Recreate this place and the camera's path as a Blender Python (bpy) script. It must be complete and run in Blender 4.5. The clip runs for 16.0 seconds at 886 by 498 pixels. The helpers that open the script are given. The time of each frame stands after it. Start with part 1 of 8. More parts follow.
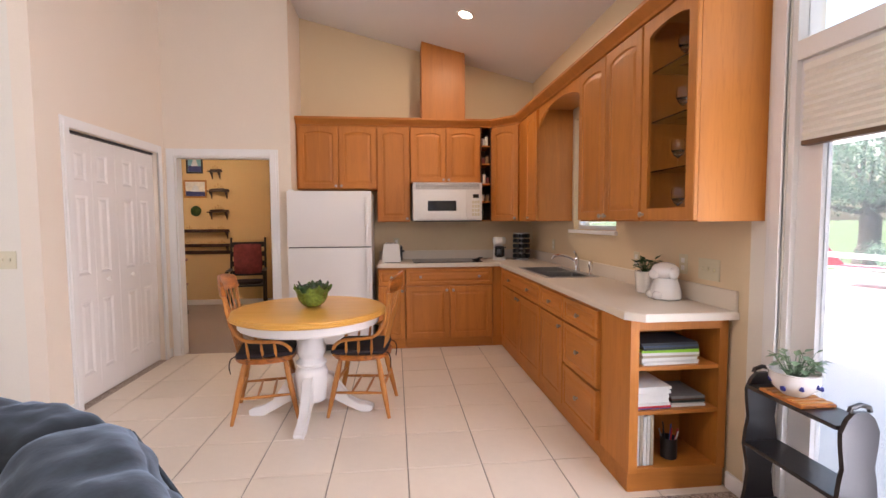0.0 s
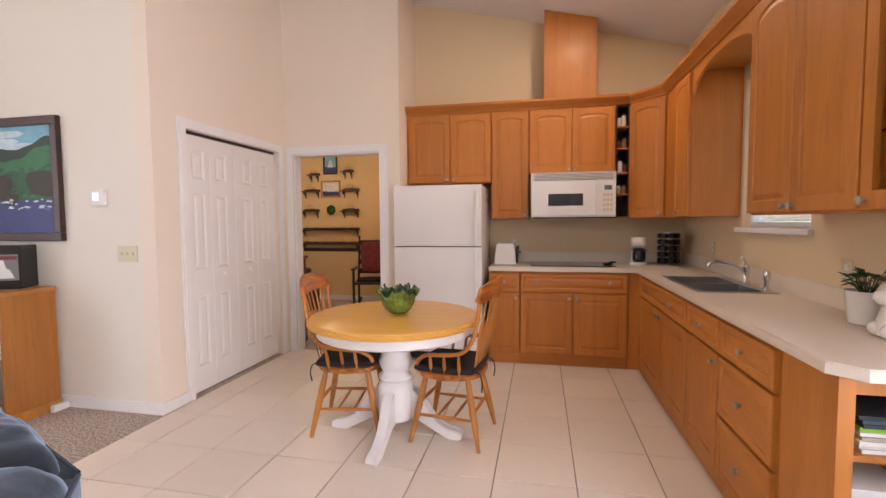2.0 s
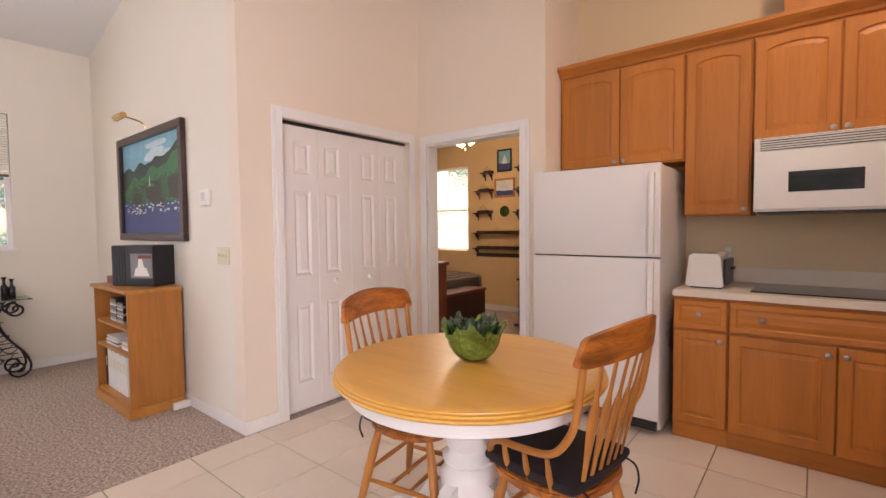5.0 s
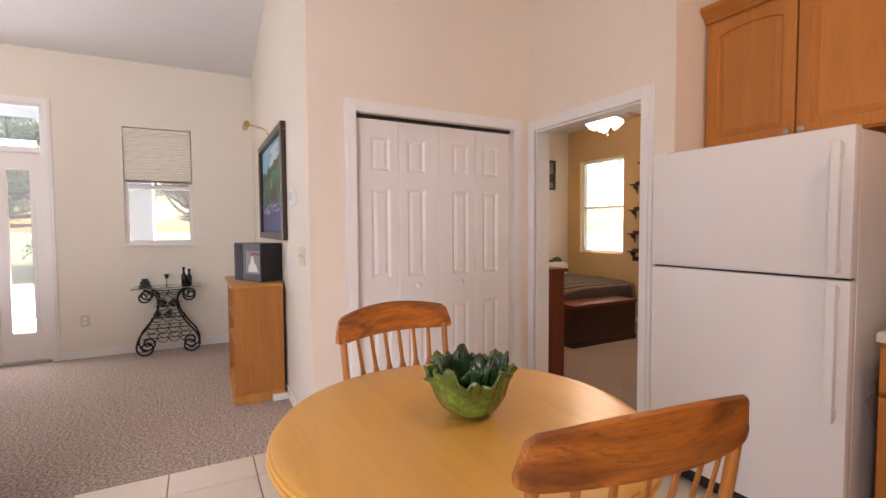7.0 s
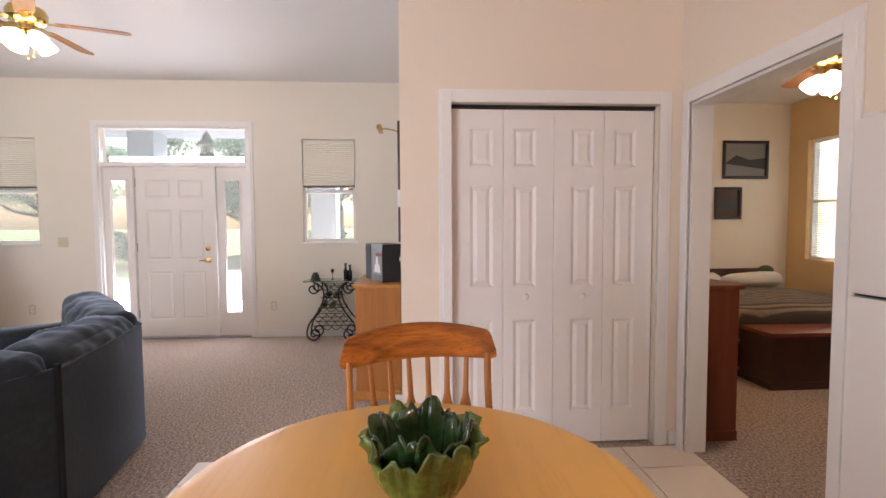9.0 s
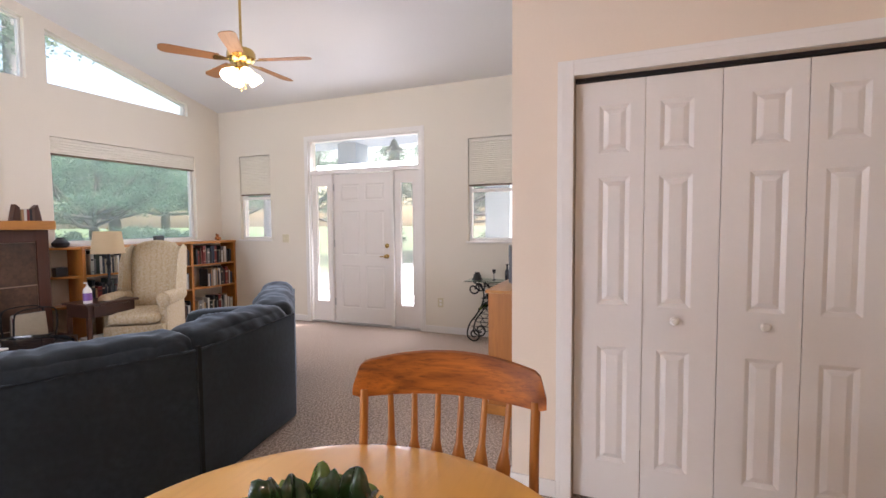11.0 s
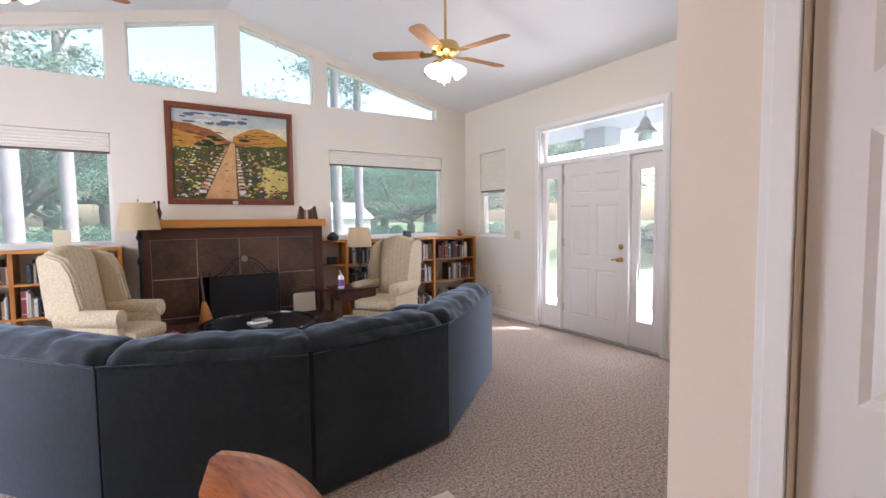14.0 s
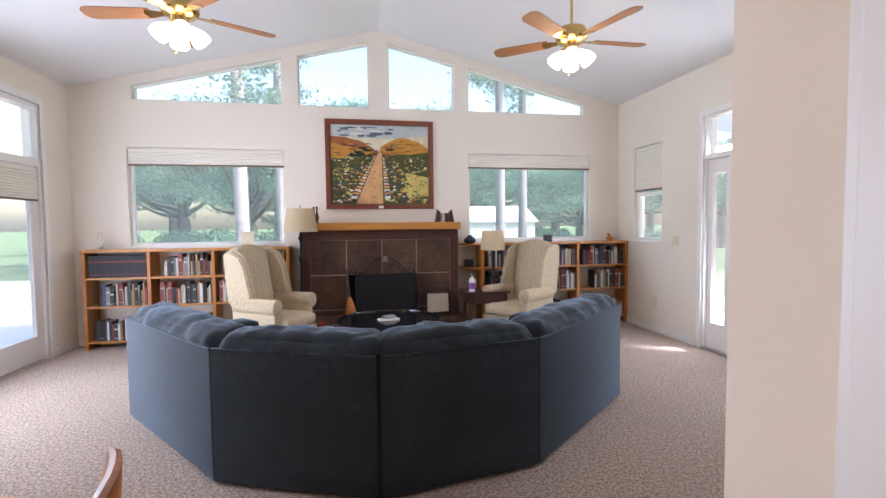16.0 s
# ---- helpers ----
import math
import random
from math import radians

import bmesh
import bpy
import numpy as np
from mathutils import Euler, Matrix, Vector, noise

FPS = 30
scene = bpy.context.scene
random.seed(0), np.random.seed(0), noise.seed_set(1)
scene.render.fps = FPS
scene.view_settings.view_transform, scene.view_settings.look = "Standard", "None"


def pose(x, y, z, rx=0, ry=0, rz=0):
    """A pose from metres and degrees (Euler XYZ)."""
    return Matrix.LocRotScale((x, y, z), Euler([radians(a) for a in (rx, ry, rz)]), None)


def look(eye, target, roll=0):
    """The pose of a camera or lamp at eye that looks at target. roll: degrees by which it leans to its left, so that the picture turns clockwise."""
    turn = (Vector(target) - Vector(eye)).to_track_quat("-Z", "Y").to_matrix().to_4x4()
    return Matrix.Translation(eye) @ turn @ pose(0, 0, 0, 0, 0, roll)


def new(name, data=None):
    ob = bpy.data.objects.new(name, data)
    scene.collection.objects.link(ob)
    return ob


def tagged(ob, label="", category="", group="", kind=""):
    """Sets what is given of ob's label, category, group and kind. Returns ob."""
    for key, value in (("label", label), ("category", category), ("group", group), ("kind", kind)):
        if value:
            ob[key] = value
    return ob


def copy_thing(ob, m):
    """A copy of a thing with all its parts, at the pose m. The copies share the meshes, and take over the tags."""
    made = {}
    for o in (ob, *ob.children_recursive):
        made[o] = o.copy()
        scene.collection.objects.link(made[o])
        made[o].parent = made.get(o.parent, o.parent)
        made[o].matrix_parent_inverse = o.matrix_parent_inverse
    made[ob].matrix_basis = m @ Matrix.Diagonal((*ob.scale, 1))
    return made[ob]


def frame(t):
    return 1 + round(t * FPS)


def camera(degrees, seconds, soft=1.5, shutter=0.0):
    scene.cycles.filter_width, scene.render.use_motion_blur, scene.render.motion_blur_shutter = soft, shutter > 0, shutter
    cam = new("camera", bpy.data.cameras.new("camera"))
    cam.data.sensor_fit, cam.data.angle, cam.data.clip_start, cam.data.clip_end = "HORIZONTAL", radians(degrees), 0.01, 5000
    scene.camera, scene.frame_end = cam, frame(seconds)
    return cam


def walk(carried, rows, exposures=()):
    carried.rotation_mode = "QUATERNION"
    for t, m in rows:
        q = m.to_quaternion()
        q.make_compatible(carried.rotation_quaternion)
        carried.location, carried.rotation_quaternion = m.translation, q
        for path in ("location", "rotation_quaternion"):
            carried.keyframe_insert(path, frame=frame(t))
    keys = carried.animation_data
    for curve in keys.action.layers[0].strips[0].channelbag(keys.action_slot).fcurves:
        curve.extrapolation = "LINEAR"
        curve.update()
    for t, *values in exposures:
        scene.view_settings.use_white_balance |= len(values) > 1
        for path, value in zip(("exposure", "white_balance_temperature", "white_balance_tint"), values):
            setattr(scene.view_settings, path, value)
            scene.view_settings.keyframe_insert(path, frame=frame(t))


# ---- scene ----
cam = camera(88.2, 16.0)
PATH = [
    (0, (0.4, 1.598, 1.369), (0.609, 3.583, 1.246), -0.31),
    (0.5, (0.445, 1.668, 1.345), (0.488, 3.664, 1.223), -0.33),
    (1, (0.582, 1.828, 1.33), (0.466, 3.821, 1.207), -0.32),
    (1.5, (0.628, 1.989, 1.337), (0.379, 3.97, 1.221), -0.38),
    (2, (0.686, 2.173, 1.337), (0.271, 4.126, 1.218), -0.42),
    (2.5, (0.729, 2.361, 1.334), (0.114, 4.26, 1.216), -0.5),
    (3, (0.713, 2.55, 1.317), (-0.054, 4.393, 1.204), -0.57),
    (5.5, (0.917, 3.633, 1.295), (-0.475, 5.067, 1.2), -0.52),
    (6, (0.94, 3.852, 1.313), (-0.591, 5.135, 1.211), -0.48),
    (6.5, (0.945, 4.054, 1.309), (-0.715, 5.165, 1.216), -0.4),
    (7, (0.929, 4.223, 1.306), (-0.83, 5.17, 1.214), -0.32),
    (7.5, (0.904, 4.401, 1.324), (-0.94, 5.171, 1.234), -0.32),
    (8, (0.882, 4.592, 1.34), (-1.036, 5.151, 1.241), -0.37),
    (8.5, (0.848, 4.762, 1.33), (-1.122, 5.089, 1.23), -0.32),
    (9, (0.753, 4.903, 1.337), (-1.24, 5.028, 1.236), -0.3),
    (9.5, (0.655, 5.021, 1.341), (-1.341, 4.947, 1.239), -0.3),
    (10, (0.571, 5.157, 1.345), (-1.403, 4.852, 1.241), -0.33),
    (11.2, (0.315, 5.405, 1.362), (-1.495, 4.57, 1.252), -0.43),
    (12.5, (-0.065, 5.574, 1.385), (-1.577, 4.27, 1.265), -0.49),
    (13, (-0.275, 5.558, 1.381), (-1.654, 4.114, 1.264), -0.5),
    (13.5, (-0.445, 5.548, 1.384), (-1.696, 3.993, 1.264), -0.52),
    (14, (-0.644, 5.573, 1.386), (-1.71, 3.886, 1.261), -0.57),
    (14.5, (-0.802, 5.583, 1.386), (-1.665, 3.783, 1.257), -0.53),
    (15, (-0.956, 5.561, 1.381), (-1.63, 3.681, 1.265), -0.58),
    (15.5, (-1.059, 5.575, 1.38), (-1.568, 3.644, 1.272), -0.6),
    (16, (-1.174, 5.599, 1.377), (-1.541, 3.635, 1.274), -0.6),
]
EXPOSURES = [(0, 1.88, 6450, 23), (5, 1.80, 6750, 25), (9, 1.72, 6500, 22), (12.5, 1.64, 6200, 20), (16, 1.70, 5850, 18)]
walk(cam, [(t, look(eye, target, roll)) for t, eye, target, roll in PATH], EXPOSURES)
# ---- light ----
world = bpy.data.worlds.new("sky")
scene.world = world
world.use_nodes = True
wn = world.node_tree
sky = wn.nodes.new("ShaderNodeTexSky")
sky.sky_type = 'NISHITA'
sky.sun_disc = False
sky.sun_elevation = radians(43)
sky.sun_rotation = radians(-60)
sky.air_density = 1.6
sky.dust_density = 3.0
wn.nodes["Background"].inputs["Strength"].default_value = 0.15
wn.links.new(sky.outputs[0], wn.nodes["Background"].inputs["Color"])

sun_data = bpy.data.lights.new("sun", 'SUN')
sun_data.energy = 5.0
sun_data.angle = radians(7)
sun_data.color = (1.0, 0.95, 0.88)
sun = new("sun", sun_data)
sun.matrix_world = look((-16, 9, 17.5), (0, 0, 0))


def area(name, place, target, w, h, power, col):
    d = bpy.data.lights.new(name, 'AREA')
    d.shape = 'RECTANGLE'
    d.size, d.size_y, d.energy, d.color = w, h, power, col
    o = new(name, d)
    o.matrix_world = look(place, target)
    return o


def bulb(name, place, power, col, size=0.05):
    d = bpy.data.lights.new(name, 'POINT')
    d.energy, d.color, d.shadow_soft_size = power, col, size
    o = new(name, d)
    o.location = place
    return o


DAY = (0.88, 0.925, 1.0)
WARM = (1.0, 0.80, 0.58)
area("sky_light_sidelight_a", (-4.905, 1.416, 1.1), (0, 1.416, 0.9), 0.17, 1.55, 3.6, DAY)
area("sky_light_sidelight_b", (-4.905, 2.72, 1.1), (0, 2.72, 0.9), 0.17, 1.55, 3.6, DAY)
area("sky_light_transom", (-4.905, 2.09, 2.28), (0, 2.09, 1.0), 1.55, 0.33, 5, DAY)
area("sky_light_patio", (2.14, 1.85, 1.35), (0, 1.85, 1.1), 1.8, 2.3, 36, DAY)


# ---- materials ----
def nodes_of(name):
    m = bpy.data.materials.new(name)
    m.use_nodes = True
    nt = m.node_tree
    return m, nt, nt.nodes["Principled BSDF"]


def add(nt, kind, **values):
    n = nt.nodes.new(kind)
    for k, v in values.items():
        n.inputs[k.replace("_", " ")].default_value = v
    return n


def mixcol(nt, fac, a, b, blend='MIX'):
    n = nt.nodes.new("ShaderNodeMix")
    n.data_type = 'RGBA'
    n.blend_type = blend
    for i, v in ((0, fac), (6, a), (7, b)):
        if isinstance(v, (float, int)):
            n.inputs[i].default_value = v
        elif isinstance(v, tuple):
            n.inputs[i].default_value = (*v, 1)
        else:
            nt.links.new(v, n.inputs[i])
    return n.outputs[2]


def ramp(nt, src, lo, hi):
    n = nt.nodes.new("ShaderNodeMapRange")
    n.inputs[1].default_value, n.inputs[2].default_value = lo, hi
    nt.links.new(src, n.inputs[0])
    return n.outputs[0]


def bump(nt, bsdf, src, strength, dist=0.002):
    b = add(nt, "ShaderNodeBump", Strength=strength, Distance=dist)
    nt.links.new(src, b.inputs["Height"])
    nt.links.new(b.outputs[0], bsdf.inputs["Normal"])


def coords(nt, scale=(1, 1, 1)):
    c = nt.nodes.new("ShaderNodeTexCoord")
    m = nt.nodes.new("ShaderNodeMapping")
    m.inputs["Scale"].default_value = scale
    nt.links.new(c.outputs["Object"], m.inputs["Vector"])
    return m.outputs[0]


def noise_tex(nt, vec, scale, detail=4.0, rough=0.55, distort=0.0):
    n = add(nt, "ShaderNodeTexNoise", Scale=scale, Detail=detail, Roughness=rough, Distortion=distort)
    nt.links.new(vec, n.inputs["Vector"])
    return n.outputs[0]


def shade(c, k):
    return tuple(min(1.0, v * k) for v in c)


def plain(name, col, rough=0.5, metal=0.0, vary=0.12, big=1.5, fine=40.0, relief=0.1, dist=0.002, coat=0.0, rand=0.0, sheen=0.0):
    """Paint, plastic, stone, metal: two scales of variation and a fine relief."""
    m, nt, b = nodes_of(name)
    v = coords(nt)
    n1, n2 = noise_tex(nt, v, big), noise_tex(nt, v, fine)
    c = mixcol(nt, ramp(nt, n1, 0.3, 0.7), shade(col, 1 - vary), shade(col, 1 + vary))
    c = mixcol(nt, ramp(nt, n2, 0.35, 0.65), c, mixcol(nt, 0.5, c, shade(col, 1 - 1.5 * vary)))
    if rand:
        oi = nt.nodes.new("ShaderNodeObjectInfo")
        hs = add(nt, "ShaderNodeHueSaturation")
        nt.links.new(c, hs.inputs["Color"])
        mr = nt.nodes.new("ShaderNodeMapRange")
        mr.inputs[3].default_value, mr.inputs[4].default_value = 1 - rand, 1 + rand
        nt.links.new(oi.outputs["Random"], mr.inputs[0])
        nt.links.new(mr.outputs[0], hs.inputs["Value"])
        c = hs.outputs[0]
    nt.links.new(c, b.inputs["Base Color"])
    r = nt.nodes.new("ShaderNodeMapRange")
    r.inputs[3].default_value, r.inputs[4].default_value = max(0.02, rough - 0.08), min(1, rough + 0.08)
    nt.links.new(n1, r.inputs[0])
    nt.links.new(r.outputs[0], b.inputs["Roughness"])
    b.inputs["Metallic"].default_value = metal
    b.inputs["Coat Weight"].default_value = coat
    b.inputs["Sheen Weight"].default_value = sheen
    if relief:
        bump(nt, b, n2, relief, dist)
    return m


def wood(name, col, dark, axis="z", rough=0.38, grain=26.0, rand=0.08, coat=0.15, bands=0.35, pores=0.45, cut=0.5):
    """Wood with long grain along one axis."""
    m, nt, b = nodes_of(name)
    s = {"x": (0.09, 1, 1), "y": (1, 0.09, 1), "z": (1, 1, 0.09)}[axis]
    v = coords(nt, s)
    oi = nt.nodes.new("ShaderNodeObjectInfo")
    off = nt.nodes.new("ShaderNodeVectorMath")
    sc = nt.nodes.new("ShaderNodeMath")
    sc.operation = 'MULTIPLY'
    sc.inputs[1].default_value = 7.0
    nt.links.new(oi.outputs["Random"], sc.inputs[0])
    nt.links.new(v, off.inputs[0])
    nt.links.new(sc.outputs[0], off.inputs[1])
    v = off.outputs[0]
    n1 = noise_tex(nt, v, grain * 0.28, 3.0, 0.5, 1.2)
    n2 = noise_tex(nt, v, grain * 2.6, 5.0, 0.65, 0.4)
    c = mixcol(nt, ramp(nt, n1, 0.35, 0.68), shade(col, 1.06), mixcol(nt, bands, col, dark))
    c = mixcol(nt, ramp(nt, n2, cut, cut + 0.25), c, mixcol(nt, pores, c, dark))
    hs = add(nt, "ShaderNodeHueSaturation")
    mr = nt.nodes.new("ShaderNodeMapRange")
    mr.inputs[3].default_value, mr.inputs[4].default_value = 1 - rand, 1 + rand
    nt.links.new(oi.outputs["Random"], mr.inputs[0])
    nt.links.new(mr.outputs[0], hs.inputs["Value"])
    nt.links.new(c, hs.inputs["Color"])
    nt.links.new(hs.outputs[0], b.inputs["Base Color"])
    r = nt.nodes.new("ShaderNodeMapRange")
    r.inputs[3].default_value, r.inputs[4].default_value = rough - 0.06, rough + 0.1
    nt.links.new(n2, r.inputs[0])
    nt.links.new(r.outputs[0], b.inputs["Roughness"])
    b.inputs["Coat Weight"].default_value = coat
    b.inputs["Coat Roughness"].default_value = 0.25
    bump(nt, b, n2, 0.12, 0.001)
    return m


def emitter(name, col, strength):
    m, nt, b = nodes_of(name)
    b.inputs["Base Color"].default_value = (*col, 1)
    b.inputs["Emission Color"].default_value = (*col, 1)
    b.inputs["Emission Strength"].default_value = strength
    return m


def clear(name, tint=(1, 1, 1), rough=0.0, ior=1.45):
    m, nt, b = nodes_of(name)
    b.inputs["Base Color"].default_value = (*tint, 1)
    b.inputs["Transmission Weight"].default_value = 1.0
    b.inputs["Roughness"].default_value = rough
    b.inputs["IOR"].default_value = ior
    return m


WALL = plain("cream_wall_paint", (0.79, 0.738, 0.642), 0.75, vary=0.02, big=0.8, fine=90, relief=0.25, dist=0.0015)
PEACH = plain("peach_wall_paint", (0.82, 0.715, 0.595), 0.75, vary=0.02, big=0.8, fine=90, relief=0.25, dist=0.0015)
KWALL = plain("beige_kitchen_wall_paint", (0.73, 0.58, 0.37), 0.75, vary=0.02, big=0.8, fine=90, relief=0.25, dist=0.0015)
OCHRE = plain("ochre_wall_paint", (0.70, 0.49, 0.235), 0.8, vary=0.025, big=0.9, fine=90, relief=0.2, dist=0.0015)
CEIL = plain("white_ceiling_paint", (0.78, 0.78, 0.78), 0.85, vary=0.015, big=0.7, fine=70, relief=0.3)
TRIM = plain("white_trim_paint", (0.83, 0.81, 0.78), 0.4, vary=0.015, fine=60, relief=0.05)
DOORW = plain("white_door_paint", (0.82, 0.79, 0.76), 0.42, vary=0.015, fine=80, relief=0.08)
MAPLE_Z = wood("honey_maple_upright", (0.51, 0.182, 0.026), (0.34, 0.112, 0.015), "z", rough=0.46, coat=0.05)
MAPLE_X = wood("honey_maple_level", (0.51, 0.182, 0.026), (0.34, 0.112, 0.015), "x", rough=0.46, coat=0.05)
OAK_X = wood("golden_oak_level", (0.51, 0.22, 0.042), (0.32, 0.12, 0.02), "x", bands=0.5)
OAK_Z = wood("golden_oak_upright", (0.46, 0.175, 0.028), (0.28, 0.095, 0.016), "z", bands=0.5)
OAK_Y = wood("chair_oak_level", (0.53, 0.165, 0.022), (0.10, 0.026, 0.006), "y", bands=0.8, grain=60, pores=0.7, cut=0.49)
TABLE = wood("table_top_maple", (0.70, 0.38, 0.075), (0.54, 0.26, 0.045), "x", rough=0.33, grain=9, coat=0.2, bands=0.3)
DARKWOOD = wood("dark_stained_wood", (0.055, 0.022, 0.014), (0.02, 0.009, 0.006), "x", rough=0.35)
DARKWOOD_Z = wood("dark_stained_wood_upright", (0.075, 0.028, 0.016), (0.025, 0.01, 0.007), "z", rough=0.35)
STANDWOOD = wood("black_brown_stand_wood", (0.014, 0.010, 0.010), (0.006, 0.005, 0.005), "z", rough=0.3)
CHERRY = wood("red_brown_wood_upright", (0.20, 0.05, 0.022), (0.09, 0.02, 0.01), "z", rough=0.35)
MAHOG = wood("mahogany_surround", (0.095, 0.032, 0.018), (0.045, 0.015, 0.01), "z", rough=0.4)
WHITE_ENAMEL = plain("white_enamel", (0.80, 0.77, 0.74), 0.3, vary=0.01, fine=220, relief=0.12, dist=0.0006)
WHITE_PLASTIC = plain("white_plastic", (0.8, 0.78, 0.74), 0.35, vary=0.015)
BONE = plain("bone_plastic", (0.66, 0.60, 0.42), 0.4, vary=0.02)
BLACK = plain("black_plastic", (0.015, 0.015, 0.017), 0.35, vary=0.2)
BLACKGLASS = plain("black_ceramic_glass", (0.012, 0.012, 0.014), 0.08, vary=0.1, relief=0.0)
IRON = plain("black_wrought_iron", (0.025, 0.026, 0.028), 0.45, metal=0.6, vary=0.2)
CHROME = plain("chrome", (0.75, 0.75, 0.77), 0.14, metal=1.0, vary=0.03, relief=0.0)
STEEL = plain("brushed_steel", (0.50, 0.50, 0.51), 0.32, metal=1.0, vary=0.06)
PEWTER = plain("pewter_knob", (0.45, 0.42, 0.38), 0.35, metal=1.0, vary=0.1)
BRASS = plain("polished_brass", (0.62, 0.43, 0.16), 0.22, metal=1.0, vary=0.08)
COUNTER = plain("cream_laminate", (0.74, 0.655, 0.54), 0.35, vary=0.03, big=5, fine=160, relief=0.03)
TILE = plain("cream_floor_tile", (0.78, 0.68, 0.565), 0.34, vary=0.035, big=2.2, fine=24, relief=0.12, rand=0.035)
GROUT = plain("grey_grout", (0.36, 0.31, 0.255), 0.9, vary=0.1, fine=70, relief=0.4)
FABRIC = plain("blue_grey_suede", (0.0130, 0.0210, 0.0285), 0.85, vary=0.4, big=3.6, fine=30, relief=0.4, dist=0.003, sheen=0.52)
# near black for the shade inside the sofa's open joint
JOINT = plain("black_gap_shade", (0.0025, 0.0025, 0.003), 0.95, vary=0.2)
CUSHION = plain("dark_plum_cushion_cloth", (0.022, 0.014, 0.017), 0.9, vary=0.2, fine=120, relief=0.4)
SHADE = plain("pleated_cellular_shade", (0.89, 0.85, 0.76), 0.8, vary=0.03, fine=60, relief=0.1)
LAMPSHADE = plain("cream_lampshade_cloth", (0.76, 0.62, 0.40), 0.8, vary=0.04, fine=150, relief=0.2)
SLATE = plain("rust_brown_slate_tile", (0.105, 0.056, 0.034), 0.45, vary=0.5, big=4.0, fine=26, relief=0.5, dist=0.004, rand=0.2)
SLATE_GROUT = plain("tan_slate_grout", (0.42, 0.31, 0.24), 0.9, vary=0.15)
GREENGLAZE = plain("green_glaze", (0.13, 0.20, 0.03), 0.2, vary=0.5, big=14, fine=60, relief=0.3, dist=0.004, coat=0.5)
GREENDARK = plain("dark_green_glaze", (0.03, 0.075, 0.02), 0.2, vary=0.5, big=18, fine=70, relief=0.4, dist=0.004, coat=0.5)
PORCELAIN = plain("white_porcelain", (0.80, 0.77, 0.72), 0.16, vary=0.015, relief=0.02, coat=0.4)
LEAF = plain("plant_leaf", (0.035, 0.10, 0.025), 0.45, vary=0.35, big=20, relief=0.2)
SUCCULENT = plain("grey_green_leaf", (0.17, 0.26, 0.15), 0.45, vary=0.3, big=20, relief=0.2)
SOIL = plain("potting_soil", (0.03, 0.02, 0.015), 0.95, vary=0.4, fine=120, relief=0.6)
BLUE = plain("cobalt_glaze", (0.05, 0.06, 0.30), 0.2, vary=0.2)
GLASS = clear("window_glass", ior=1.05)
def screened(m, share):
    """Screens the pane with a white veil that stands in for bright outdoor haze."""
    nt = m.node_tree
    b, out = nt.nodes["Principled BSDF"], nt.nodes["Material Output"]
    tr = nt.nodes.new("ShaderNodeBsdfTranslucent")
    tr.inputs["Color"].default_value = (0.8, 0.8, 0.8, 1)
    mx = nt.nodes.new("ShaderNodeMixShader")
    mx.inputs[0].default_value = share
    nt.links.new(b.outputs[0], mx.inputs[1])
    nt.links.new(tr.outputs[0], mx.inputs[2])
    nt.links.new(mx.outputs[0], out.inputs["Surface"])


b_ = FABRIC.node_tree.nodes["Principled BSDF"]
b_.inputs["Sheen Tint"].default_value = (0.62, 0.78, 1.0, 1)
b_.inputs["Sheen Roughness"].default_value = 0.35
CABGLASS = clear("cabinet_glass", ior=1.05)
# pale haze of the bright outdoors, mixed into every window pane
screened(GLASS, 0.14)
TABLEGLASS = clear("green_edged_glass", (0.75, 0.95, 0.88))
WHITECLOTH = plain("paper_white", (0.75, 0.74, 0.70), 0.7, vary=0.04)
GLOBE = emitter("lit_frosted_glass", (1.0, 0.86, 0.62), 2.6)
SPOT = emitter("lit_downlight", (1.0, 0.88, 0.66), 7.0)


def carpet_material():
    m, nt, b = nodes_of("flecked_beige_carpet")
    v = coords(nt)
    n1, n2, n3 = noise_tex(nt, v, 1.1, 3), noise_tex(nt, v, 62, 5, 0.8), noise_tex(nt, v, 260, 2, 0.6)
    c = mixcol(nt, ramp(nt, n2, 0.41, 0.59), (0.125, 0.075, 0.05), (0.76, 0.60, 0.475))
    c = mixcol(nt, ramp(nt, n1, 0.3, 0.7), c, mixcol(nt, 0.12, c, (0.62, 0.52, 0.44)))
    c = mixcol(nt, ramp(nt, n3, 0.3, 0.7), c, mixcol(nt, 0.35, c, (0.20, 0.155, 0.125)))
    nt.links.new(c, b.inputs["Base Color"])
    b.inputs["Roughness"].default_value = 1.0
    b.inputs["Sheen Weight"].default_value = 0.2
    bump(nt, b, n3, 0.8, 0.006)
    return m


def stripe_cloth():
    m, nt, b = nodes_of("cream_striped_brocade")
    v = coords(nt)
    w = add(nt, "ShaderNodeTexWave", Scale=4.5, Distortion=2.5, Detail=3.0)
    w.bands_direction = 'X'
    nt.links.new(v, w.inputs["Vector"])
    n2 = noise_tex(nt, v, 45)
    c = mixcol(nt, ramp(nt, w.outputs["Fac"], 0.25, 0.8), (0.52, 0.42, 0.27), (0.47, 0.365, 0.22))
    c = mixcol(nt, ramp(nt, n2, 0.4, 0.65), c, (0.58, 0.50, 0.37))
    nt.links.new(c, b.inputs["Base Color"])
    b.inputs["Roughness"].default_value = 0.9
    bump(nt, b, n2, 0.4, 0.003)
    return m


